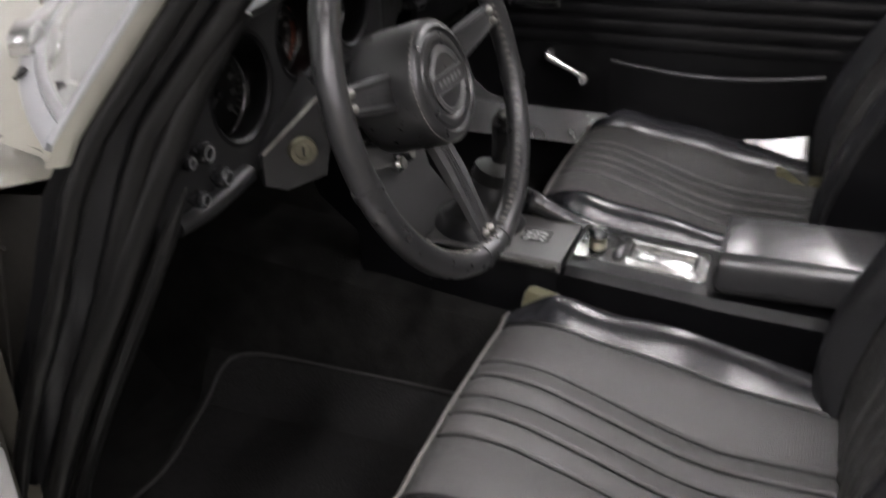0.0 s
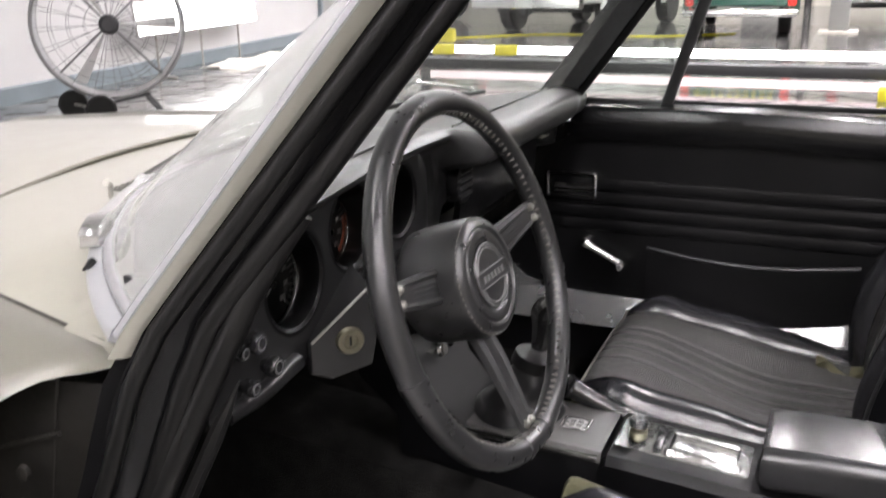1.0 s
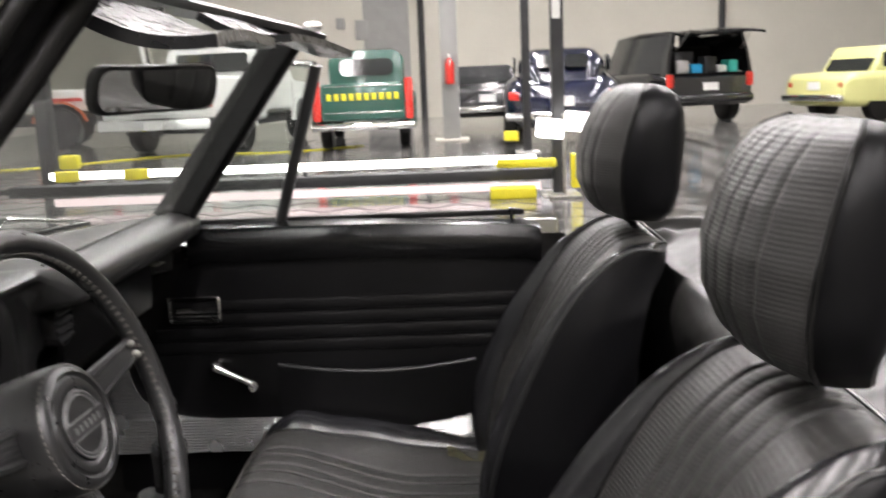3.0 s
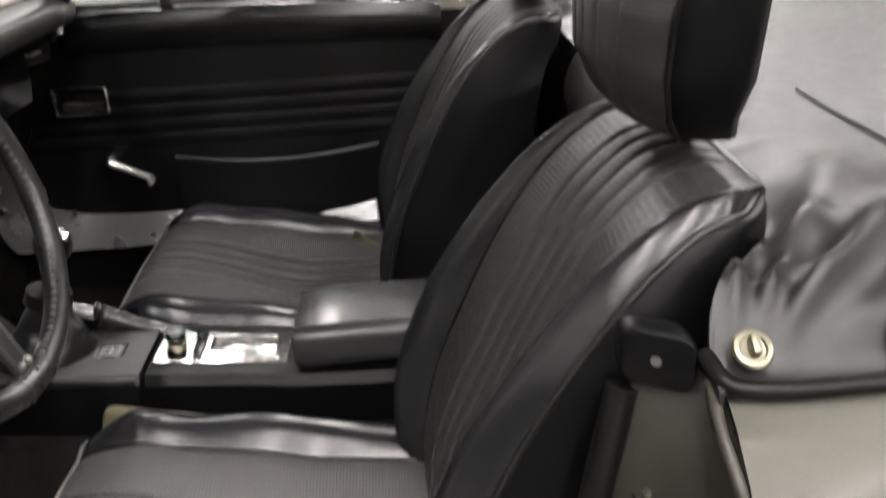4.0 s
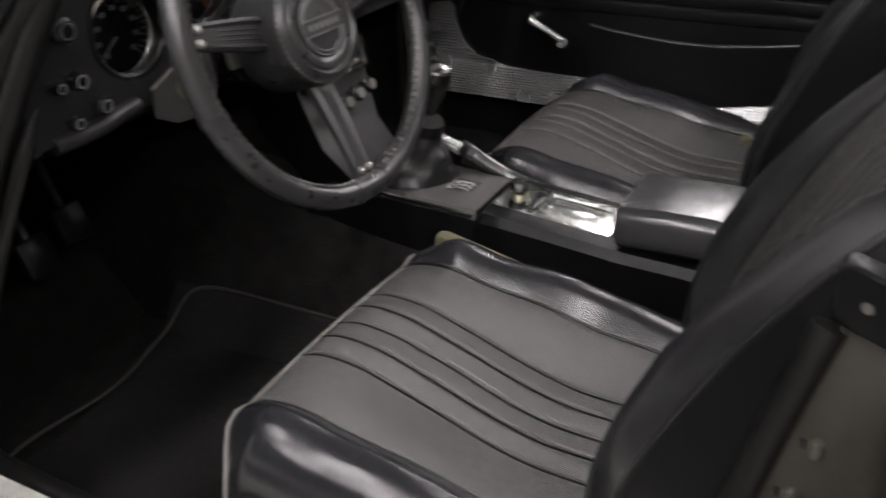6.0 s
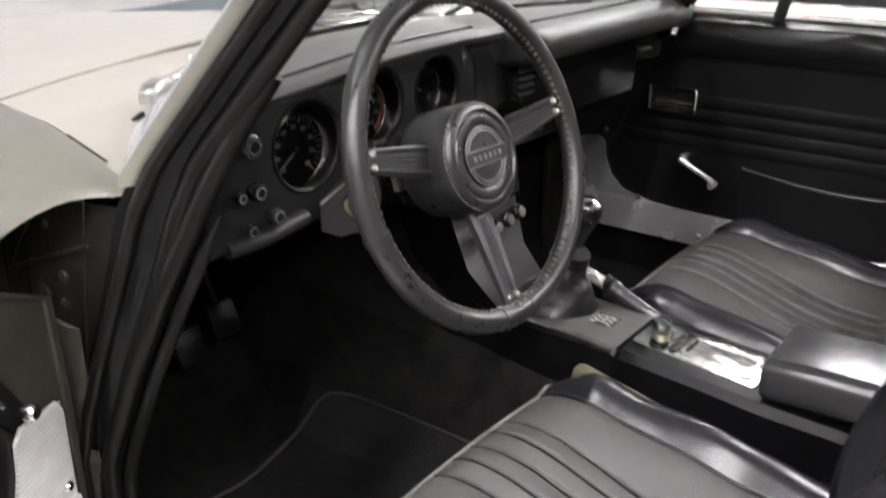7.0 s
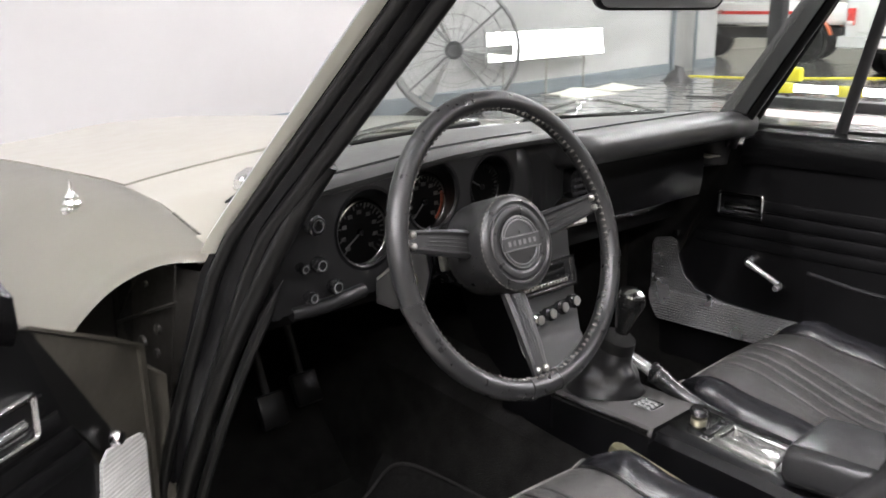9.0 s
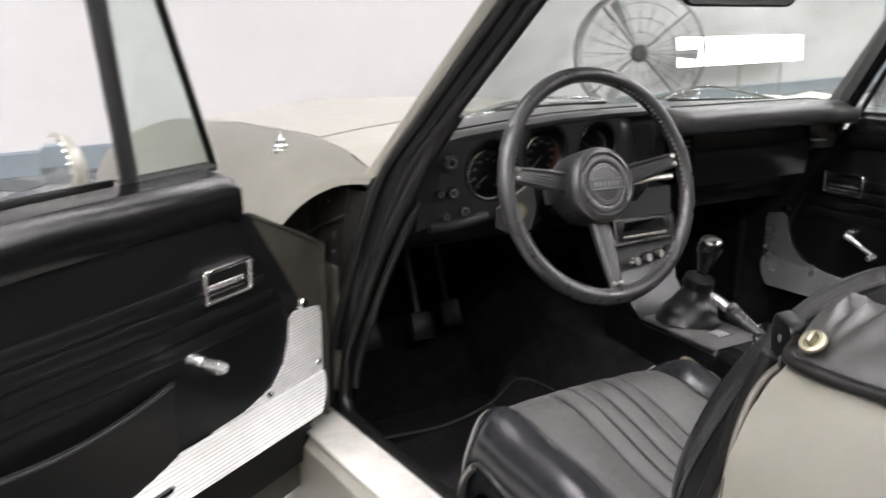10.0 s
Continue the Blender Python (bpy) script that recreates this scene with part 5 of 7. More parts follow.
def torn_foam(u, v):
    """Crumpled foam edge behind the passenger cushion."""
    return (lerp(0.285, 0.385, u), lerp(0.455, 0.530, v) - 0.02 * u, 0.462 + 0.010 * math.sin(u * 9 + v * 3) * (1 - 0.4 * u) - 0.03 * v * v)


part("seat_foam", sheet(torn_foam, 16, 12, 0.012), M_FOAM, passenger_seat, "yellowed foam showing behind the cushion")
lev = part("recliner_lever", tube(curve([(0.06, -0.575, 0.44), (0.05, -0.583, 0.42), (0.045, -0.585, 0.385), (0.06, -0.585, 0.36)], 5), 0.006, 8), M_STEEL, driver_seat, "seat adjuster lever")
part("lever_knob", revolve([(0, -0.011), (0.008, -0.008), (0.011, 0), (0.008, 0.008), (0, 0.011)], Matrix.Translation((0.06, -0.585, 0.357)), 14), M_PLASTIC, lev)


# ---------------------------------------------------------------- doors
def door(name, M, label, crank, hshift=0.0, slim=0.0, lean=0.0, foot=0.348):
    """Door in its own frame: x from its front edge back, y outward, z up from the ground."""
    def put(pname, bm, mat, parent, lab="", **k):
        bmesh.ops.transform(bm, matrix=M, verts=bm.verts)
        return part(pname, bm, mat, parent, lab, **k)
    shell = [(-0.03, 0.712), (0.02, 0.733), (0.09, 0.763), (0.15, 0.790), (0.176, 0.804), (0.20, 0.858), (0.80, 0.845), (0.84, 0.82), (0.85, 0.70), (0.84, 0.45), (0.80, 0.34), (0.70, 0.31), (0.04, 0.31), (-0.015, 0.34), (-0.035, 0.45), (-0.035, 0.62)]
    # the shell is cream; its shaded tone is put into the colour
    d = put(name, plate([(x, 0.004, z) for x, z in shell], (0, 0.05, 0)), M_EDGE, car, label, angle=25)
    put("outer_skin", sheet(lambda u, v: (lerp(-0.04, 0.86, u), 0.066 + 0.030 * math.sin(min(1, v * 1.15) * math.pi), lerp(pick([(0, 0.70), (0.15, 0.762), (0.235, 0.798), (0.27, 0.856), (1, 0.846)], u), 0.27, v)), 18, 16, 0.005), M_PAINT, d, "cream painted outer skin")
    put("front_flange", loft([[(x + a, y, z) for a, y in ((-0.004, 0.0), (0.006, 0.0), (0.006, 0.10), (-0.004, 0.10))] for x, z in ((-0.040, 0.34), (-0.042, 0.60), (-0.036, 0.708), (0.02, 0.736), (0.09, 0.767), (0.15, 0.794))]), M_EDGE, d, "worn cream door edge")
    card = [(0.175, 0.806), (0.82, 0.800), (0.82, 0.36), (0.02, 0.36), (0.02, 0.55), (0.075, 0.61), (0.12, 0.69)]
    c = put("door_card", plate([(x, -0.008, z) for x, z in card], (0, 0.012, 0)), M_PANEL, d, "black vinyl door card with horizontal pleats")
    for k in range(4):
        z = 0.715 - 0.026 * k
        x0 = pick([(0.6, 0.05), (0.68, 0.11), (0.80, 0.20)], z) + 0.015
        put("pleat", loft([[(x, -0.008 + y, z + dz) for y, dz in ((0.003, -0.013), (-0.0025, -0.010), (-0.0055, 0.0), (-0.0025, 0.010), (0.003, 0.013))] for x in (x0, x0 + 0.01, 0.80, 0.81)], None, True, True), M_PANEL, c)
    put("belt_cap", loft([[(x, y, z + dz) for y, dz in ((-0.014, -0.060), (-0.022, -0.040), (-0.020, -0.012), (-0.008, 0.002), (0.03, 0.006), (0.05, 0.0), (0.05, -0.06))] for x, z in ((0.185, 0.848), (0.21, 0.858), (0.5, 0.858), (0.80, 0.846), (0.825, 0.838))]), M_PILLAR, d, "glossy black padded door top")
    put("belt_seal", box((0.57, 0.056, 0.862), (0.46, 0.008, 0.012), None, 0.003), M_RUBBER, d)
    pk = put("map_pocket", sheet(lambda u, v: (lerp(0.335, 0.70, u), -0.012 - 0.016 * math.sin(u * 3.1416) * (1 - v * 0.6), lerp(0.602 - 0.012 * math.sin(u * 3.1416), 0.46, v)), 14, 8, 0.004), M_PANEL, d, "black elasticated door pocket")
    put("pocket_edge", tube([(lerp(0.335, 0.70, i / 14), -0.014 - 0.016 * math.sin(i / 14 * 3.1416), 0.602 - 0.012 * math.sin(i / 14 * 3.1416)) for i in range(15)], 0.004, 8), M_VINYL, pk)
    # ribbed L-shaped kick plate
    # same metal on both doors; the driver's takes the lit copy
    alu = M_ALU if name == "passenger_door" else M_ALU_LIT
    ell = [(-0.008, 0.50), (-0.008, 0.60), (0.0, 0.614), (0.062, 0.622), (0.074, 0.612), (0.078, 0.58), (0.092, 0.545), (0.122, 0.518), (0.19, 0.503), (0.26, 0.500)]
    ell = [(x - slim if 0.03 < x < 0.6 else x, z) for x, z in ell]
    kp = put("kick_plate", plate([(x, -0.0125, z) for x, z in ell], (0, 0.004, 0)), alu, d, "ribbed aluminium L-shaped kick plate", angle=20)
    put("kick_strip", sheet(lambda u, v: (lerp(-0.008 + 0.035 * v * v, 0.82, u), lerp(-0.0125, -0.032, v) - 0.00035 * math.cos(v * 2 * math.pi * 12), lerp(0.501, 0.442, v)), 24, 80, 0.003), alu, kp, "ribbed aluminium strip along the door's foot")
    for k in range(18):
        z = 0.506 + 0.0062 * k
        x1 = pick([(0.503, 0.19), (0.518, 0.122), (0.545, 0.092), (0.58, 0.078), (0.612, 0.074)], z) - slim - 0.003
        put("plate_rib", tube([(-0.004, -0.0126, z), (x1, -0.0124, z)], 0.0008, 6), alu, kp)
    for x, z in ((0.006, 0.52), (0.135, 0.510), (0.42, 0.485), (0.66, 0.485)):
        put("screw", revolve([(0, 0), (0.006, 0), (0.005, 0.003), (0, 0.004)], frame_of((x, -0.013, z), (1, 0, 0), (0, 0, 1)) , 12), M_CHROME, kp)
    put("push_button", revolve([(0, 0), (0.009, 0), (0.010, 0.006), (0.007, 0.012), (0, 0.013)], frame_of((0.052, -0.012, 0.634), (1, 0, 0), (0, 0, 1)), 14), M_CHROME, d)
    put("pull_rod", tube([(0.36, -0.022, 0.468), (0.37, -0.03, 0.468), (0.60, -0.03, 0.462), (0.61, -0.022, 0.462)], 0.006, 8), M_CHROME, d, "chrome pull rod")
    put("front_trim", plate([(x, -0.004, z) for x, z in ((0.175, 0.80), (0.12, 0.69), (0.06, 0.615), (0.03, 0.62), (0.085, 0.70), (0.15, 0.79))], (0, 0.006, 0)), M_RUBBER, d)
    # inside handle in its escutcheon
    hx, hz = 0.216 + hshift, 0.712
    es = put("inside_handle", plate([(hx + a, -0.016, hz + b) for a, b in rounded(0.098, 0.050, 0.006)], (0, 0.010, 0), [[(hx + a, -0.016, hz + b) for a, b in rounded(0.084, 0.036, 0.005)]]), M_CHROME, d, "chrome recessed inside door handle")
    put("handle_rim", tube([(hx + a, -0.016, hz + b) for a, b in rounded(0.093, 0.045, 0.006)], 0.0028, 8, True), M_CHROME, es)
    put("handle_recess", box((hx, -0.006, hz), (0.086, 0.006, 0.038)), M_RUBBER, es)
    put("handle_lever", loft([[(hx + 0.004 + a * 0.074, -0.012 - 0.006 * math.sin((b + 0.5) * 3.1416), hz - 0.006 + b * 0.018) for b in (-0.5, -0.3, -0.1, 0.1, 0.3, 0.5)] for a in (-0.5, -0.45, 0.0, 0.45, 0.5)], None, False, False), M_CHROME, es)
    # window crank
    ca, cb = Vector((crank[0], -0.034, crank[1])), Vector((crank[2], -0.030, crank[3]))
    cr = put("window_crank", tube([ca, ca.lerp(cb, 0.3), ca.lerp(cb, 0.75), cb], [0.0085, 0.0062, 0.0056, 0.0062], 12), M_CRANK, d, "chrome window crank")
    put("crank_boss", revolve([(0, 0), (0.012, 0), (0.011, 0.022), (0.007, 0.028), (0, 0.028)], frame_of(ca + Vector((0, 0.028, 0)), (1, 0, 0), (0, 0, 1)), 18), M_CHROME, cr)
    put("crank_knob", revolve([(0, 0), (0.005, 0), (0.0070, 0.008), (0.0070, 0.022), (0.005, 0.026), (0, 0.026)], frame_of(cb + Vector((0, 0.002, 0)), (1, 0, 0), (0, 0, 1)), 16), M_CRANK, cr)
    # fixed vent window
    a, b, t1, t2 = (0.172, 0.038, 0.862), (foot, 0.038, 0.862), (0.418 + lean, -0.058 + lean * 0.35, 1.142), (0.432, -0.066, 1.165)
    top_f = (0.385, -0.06, 1.150)
    vf = put("vent_window", tube([Vector(b), Vector(b).lerp(Vector(t1), 0.5), Vector(t1)], 0.0115, 10, flat=0.8), M_SATIN, d, "black-framed fixed vent window")
    put("vent_bar", tube([Vector(a), Vector(a).lerp(Vector(top_f), 0.5), Vector(top_f)], 0.006, 8), M_RUBBER, vf)
    put("vent_bar", tube([Vector(a), Vector(b)], 0.008, 8), M_RUBBER, vf)
    put("vent_bar", tube([Vector(top_f), Vector(t1)], 0.006, 8), M_CHROME, vf)
    vg = put("vent_glass", plate([a, b, t1, top_f], (0, 0.003, 0)), M_GLASS, vf, "clear vent glass", smooth=False)
    vg.visible_shadow = False
    put("lock_knob", revolve([(0, 0), (0.004, 0), (0.004, 0.012), (0.0065, 0.014), (0.0065, 0.022), (0, 0.024)], Matrix.Translation((0.775, 0.02, 0.852)), 12), M_PLASTIC, d)
    return d


def door_frame(o, u, w):
    m = Matrix(((u[0], w[0], 0, o[0]), (u[1], w[1], 0, o[1]), (0, 0, 1, 0), (0, 0, 0, 1)))
    return m


pd_ = door("passenger_door", door_frame((-0.360, 0.578), (1, 0), (0, 1)), "closed passenger door with black card and chrome fittings", (0.222, 0.606, 0.292, 0.570), -0.028, 0.022, 0.028)
part("inner_lining", box((0.03, 0.5765, 0.565), (0.96, 0.004, 0.53)), M_CARPET, pd_, "black lining round the door card")
dd = door("driver_door", door_frame((-0.262, -0.676), (0.51, -0.86), (-0.86, -0.51)), "open driver's door with black card and chrome fittings", (0.258, 0.600, 0.318, 0.634), lean=0.030, foot=0.330)

# door mirror
o, u, w = Vector((-0.262, -0.676, 0)), Vector((0.51, -0.86, 0)), Vector((-0.86, -0.51, 0))
mh = o + u * 0.333 + w * 0.15 + Vector((0, 0, 0.868))
dm = part("door_mirror", revolve([(0, -0.020), (0.020, -0.019), (0.040, -0.012), (0.052, 0.0), (0.053, 0.008), (0.049, 0.011), (0, 0.011)], frame_of(mh, Vector((0.97, 0.24, 0)), (0, 0, 1)), 28), M_PAINT, dd, "round cream door mirror on a chrome stalk")
part("mirror_face", revolve([(0, 0.0105), (0.047, 0.0105), (0.046, 0.0125), (0, 0.0125)], frame_of(mh, Vector((0.97, 0.24, 0)), (0, 0, 1)), 28), M_MIRROR, dm)
part("mirror_stalk", tube([mh + Vector((0, 0, -0.01)), mh - w * 0.03 - u * 0.02 + Vector((0, 0, -0.022)), o + u * 0.285 + w * 0.092 + Vector((0, 0, 0.848)), o + u * 0.275 + w * 0.088 + Vector((0, 0, 0.832))], [0.007, 0.009, 0.011, 0.014], 12), M_CHROME, dm)

# ---------------------------------------------------------------- folded-top cover
def cover(u, v):
    y = lerp(-0.628, 0.628, v)
    a = abs(y)
    xf = lerp(0.654, 0.588, smooth(0.495, 0.605, a))
    x = lerp(xf, 1.34, u * u * 0.6 + u * 0.4)
    e = smooth(0.628, 0.565, a)
    z = 0.772 + lerp(0.026, 0.050, smooth(0.02, 0.22, u)) * e + 0.022 * (1 - (a / 0.628) ** 2) - 0.03 * smooth(0.7, 1.0, u)
    near = 1 - smooth(0.0, 0.55, u)
    fold = noise.noise(Vector((x * 7, y * 9, 1.3))) * 0.010 + (0.5 - abs(noise.noise(Vector((x * 11 + y * 9, y * 13 - x * 5, 4.1))))) * 0.014
    z += fold * e * (0.2 + 0.8 * near) * (0.35 + 0.65 * smooth(0.40, 0.56, a)) * (0.45 + 0.55 * smooth(0, 0.06, u))
    z += 0.007 * math.sin((y * 1.5 + x) * 42) * near * near * e * smooth(0.44, 0.57, a)
    z += (0.015 + 0.004 * math.cos((a - 0.53) * 115)) * math.exp(-((a - 0.545) / 0.04) ** 2) * (1 - smooth(0.0, 0.10, u)) * smooth(0.47, 0.55, a)
    dx, dy = x - 0.600, 0.625 - a
    r, th = math.hypot(dx, dy), math.atan2(dy, dx)
    w_ = smooth(0.02, 0.06, r) * (1 - smooth(0.14, 0.36, r)) * e
    z += 0.006 * math.sin(dy * 62 + 1.4 * math.sin(dx * 9)) * smooth(0.03, 0.09, dx) * (1 - smooth(0.30, 0.60, dx)) * (1 - smooth(0.10, 0.26, dy)) * e
    for k, t0 in enumerate((0.25, 0.62, 0.98, 1.35)):
        z += (0.014, 0.018, 0.016, 0.013)[k] * math.exp(-((th - t0) / 0.09) ** 2) * w_
    return x - 0.020, y * 0.952, z + 0.010


ton = part("folded_top_cover", sheet(cover, 90, 220, 0.004), M_TONNEAU, car, "creased black vinyl cover over the folded soft top", angle=80)


def skirt(u, v):
    """Front of the cover: rolls over between the seats, then hangs down."""
    x, y, z = cover(0, v)
    roll = 1 - smooth(0.14, 0.20, abs(y))
    a = min(1, u / 0.3) * math.pi / 2
    t = max(0, (u - 0.3) / 0.7)
    return (lerp(x + 0.002 - 0.030 * roll * math.sin(a), 0.70, t), y * lerp(1, 0.96, t), lerp(z - 0.001 - 0.05 * (1 - math.cos(a)), 0.30, t))


part("cover_front", sheet(skirt, 20, 60, 0.003), M_TONNEAU, ton, "smooth front skirt of the cover", angle=70)
for s in (-1, 1):
    part("rear_side_trim", box((0.64, s * 0.535, 0.52), (0.20, 0.02, 0.46), None, 0.008), M_VINYL, car, "black side trim beside the seat")
for s in (-1, 1):
    part("cover_piping", aft(tube(curve([(0.585, s * 0.600, 0.784), (0.592, s * 0.622, 0.776), (0.615, s * 0.630, 0.774), (0.68, s * 0.632, 0.775), (0.9, s * 0.632, 0.785), (1.3, s * 0.625, 0.79)], 8), 0.006, 10), s), M_RUBBER, ton, "black leather edge binding")
    if s < 0:
        TB = frame_of((0.590, -0.583, 0.799), (1, 0, 0), (0, 0.78, 0.62))
    else:
        TB = frame_of((0.590, 0.583, 0.799), (-1, 0, 0), (0, -0.78, 0.62))
    tb = part("turn_button", revolve([(0, 0), (0.0122, 0), (0.0127, 0.0015), (0.0116, 0.003), (0.0085, 0.0034), (0.0075, 0.0022), (0, 0.0022)], TB, 28), M_BRASS, ton, "aged nickel turn-button fastener")
    part("button_toggle", box(TB @ Vector((0, 0, 0.006)), (0.0060, 0.0125, 0.010), TB.to_3x3(), 0.002), M_BRASS, tb)

for s in (-1, 1):
    TB = frame_of((0.684, s * 0.585, 0.801), (-s * -1, 0, 0), (0, -s * 0.78, 0.62))
    tb = part("turn_button", revolve([(0, 0), (0.0122, 0), (0.0127, 0.0015), (0.0116, 0.003), (0.0085, 0.0034), (0.0075, 0.0022), (0, 0.0022)], TB, 28), M_BRASS, ton, "aged nickel turn-button fastener")
    part("button_toggle", box(TB @ Vector((0, 0, 0.006)), (0.0125, 0.0060, 0.010), TB.to_3x3(), 0.002), M_BRASS, tb)
ball = part("ball_knob", revolve([(0, -0.009), (0.005, -0.008), (0.009, -0.003), (0.009, 0.003), (0.005, 0.008), (0, 0.009)], Matrix.Translation((0.630, -0.500, 0.821)), 18), M_GLOSS, car, "small glossy black release knob")
part("knob_stem", tube([(0.636, -0.500, 0.76), (0.632, -0.500, 0.814)], 0.004, 8), M_STEEL, ball)

seam_pts = [(0.768, -0.20), (0.770, -0.28), (0.774, -0.34), (0.779, -0.38), (0.79, -0.41), (0.81, -0.45)]
def cover_z(x, y):
    """Height of the cover over a point of the plan."""
    v = (y + 0.628) / 1.256
    u = min((abs(cover(k / 90, v)[0] - x), k / 90) for k in range(91))[1]
    return cover(u, v)[2]


part("cover_seam", tube(curve([(x, y, cover_z(x, y) + 0.0015) for x, y in seam_pts], 5), 0.0014, 6), M_RUBBER, ton)

# floor mat on the carpet
fm = sheet(lambda a, b: (lerp(-0.44 + 0.03 * math.sin(b * 5), -0.02, a), lerp(-0.57, -0.12, b), 0.2405 + 0.004 * math.sin(a * 7 + b * 4) + 0.075 * smooth(0.88, 1.0, b)), 20, 20, 0.005)
mat_ob = tagged(new("floor_mat", finish("floor_mat", fm, M_MAT)), "black rubber floor mat on the carpet", "mat")
rim = [(-0.40, -0.565, 0.248), (-0.435, -0.48, 0.25), (-0.42, -0.32, 0.25), (-0.44, -0.19, 0.262), (-0.41, -0.125, 0.315), (-0.2, -0.118, 0.322), (-0.03, -0.118, 0.322)]
part("mat_edge", tube(curve(rim, 6), 0.003, 6), M_MATEDGE, mat_ob)

# wheels
for x, s in ((-1.12, -1), (-1.12, 1), (1.17, -1), (1.17, 1)):
    WX = frame_of((x, s * 0.60, 0.30), (1, 0, 0), (0, 0, 1))
    ty = part("road_wheel", revolve([(0.18, -0.07), (0.27, -0.075), (0.298, -0.06), (0.302, 0), (0.298, 0.06), (0.27, 0.075), (0.18, 0.07)], WX, 32), M_RUBBER, car, "black tyre on a steel rim")
    part("rim", revolve([(0, -0.03), (0.10, -0.035), (0.17, -0.06), (0.182, -0.06), (0.182, 0.06), (0.17, 0.06), (0.10, 0.035), (0, 0.03)], WX, 28), M_STEEL, ty)

# ================================================================ the hall
M_WALL = material("white_wall", (0.47, 0.466, 0.465), 0.6, 0, 0.03, 1.2, grain=0.1, grain_scale=120)
M_CREAM = material("cream_wall", (0.55, 0.532, 0.468), 0.75, 0, 0.04, 1.0, grain=0.1, grain_scale=120)
M_BASE = material("blue_grey_base", (0.16, 0.19, 0.21), 0.5, 0, 0.1, 3)
M_CEIL = material("ceiling_paint", (0.22, 0.22, 0.21), 0.8, 0, 0.05, 1)
M_CONC = material("light_tile", (0.20, 0.195, 0.186), 0.16, 0, 0.12, 2, coat=0.3, rough_vary=0.06)
M_TILE = material("dark_tile", (0.06, 0.0585, 0.055), 0.16, 0, 0.2, 3, coat=0.3, rough_vary=0.06)
M_LAMP = lamp_material("tube_light", (1.0, 0.97, 0.985), 69)
M_WORK = lamp_material("work_light", (1.0, 0.99, 0.98), 9)
M_PINK = lamp_material("pink_strip_light", (1.0, 0.80, 0.82), 1.3)
M_DARKSTEEL = material("dark_steel", (0.03, 0.03, 0.032), 0.5, 0.3, 0.2, 6)
M_YELLOW = material("yellow_paint", (0.75, 0.66, 0.03), 0.45, 0, 0.1, 6)
M_GREEN = material("green_car_paint", (0.010, 0.075, 0.052), 0.3, 0, 0.03, 3, coat=0.8, rough_vary=0.02)
M_BLACKP = material("black_car_paint", (0.012, 0.012, 0.014), 0.25, 0, 0.03, 3, coat=0.9, rough_vary=0.02)
M_NAVY = material("navy_car_paint", (0.007, 0.009, 0.026), 0.2, 0, 0.03, 3, coat=0.9, rough_vary=0.02)
M_WHITEP = material("white_car_paint", (0.75, 0.75, 0.73), 0.3, 0, 0.03, 3, coat=0.6, rough_vary=0.02)
M_LIME = material("pale_yellow_car_paint", (0.60, 0.60, 0.26), 0.3, 0, 0.03, 3, coat=0.6, rough_vary=0.02)
M_ORANGEP = material("orange_car_paint", (0.65, 0.13, 0.03), 0.3, 0, 0.03, 3, coat=0.6, rough_vary=0.02)
M_RED = material("red_lens", (0.60, 0.03, 0.02), 0.3, 0, 0.1, 3, coat=0.5)
M_GREY = material("grey_paint", (0.28, 0.28, 0.27), 0.5, 0, 0.08, 3)
M_DGLASS = material("dark_car_glass", (0.02, 0.022, 0.022), 0.08, 0, 0.05, 3, coat=0.6, rough_vary=0.02)
M_CLOTH = [material("cloth_" + n, c, 0.9, 0, 0.15, 12) for n, c in (("blue", (0.02, 0.30, 0.55)), ("pink", (0.70, 0.10, 0.35)), ("teal", (0.05, 0.45, 0.38)), ("yellow", (0.80, 0.70, 0.08)))]
M_PALE = material("pale_metal", (0.55, 0.55, 0.54), 0.45, 0.2, 0.1, 6)
M_MESH = material("fan_grey", (0.19, 0.19, 0.19), 0.45, 0.3, 0.15, 6)

floor_bm = box((2, 8, -0.05), (40, 50, 0.1))
floor = tagged(new("floor", finish("floor", floor_bm, M_CONC)), "polished light grey tiled hall floor with dark diamonds", "floor", kind="structure")


def wall(name, a, b, h, mat, label, z0=0.0, t=0.2):
    a, b = Vector(a), Vector(b)
    d = (b - a).normalized()
    n_ = Vector((-d.y, d.x, 0)) * t
    bm = loft([[Vector((p.x, p.y, z)) for p in (a, b, b + n_, a + n_)] for z in (z0, h)])
    return tagged(new(name, finish(name, bm, mat, False)), label, "wall", kind="structure")


wall("wall_front", (-2.95, -14.0, 0), (-8.55, 15.2, 0), 6.55, M_WALL, "plain white wall with a blue-grey baseboard")
wall("wall_front_end", (-8.55, 15.2, 0), (-12.0, 15.2, 0), 6.55, M_WALL, "end of the white wall")
wall("wall_recess", (-12.0, 15.2, 0), (-12.0, 26.0, 0), 6.55, M_CREAM, "cream wall in the recess")
wall("wall_far", (-12, 26.0, 0), (20, 26.0, 0), 6.55, M_CREAM, "tall cream wall at the end of the hall")
# two unseen walls close the hall, cream so that they throw light back
wall("wall_rear", (18, 26, 0), (18, -14, 0), 6.55, M_CREAM, "unseen cream side wall, added for bounce light")
wall("wall_near", (18, -14, 0), (-2.95, -14, 0), 6.55, M_CREAM, "unseen cream wall behind the car, added for bounce light")
ceil = box((3, 6, 6.6), (32, 42, 0.1))
tagged(new("ceiling", finish("ceiling", ceil, M_CEIL)), "painted hall ceiling", "ceiling", kind="structure")
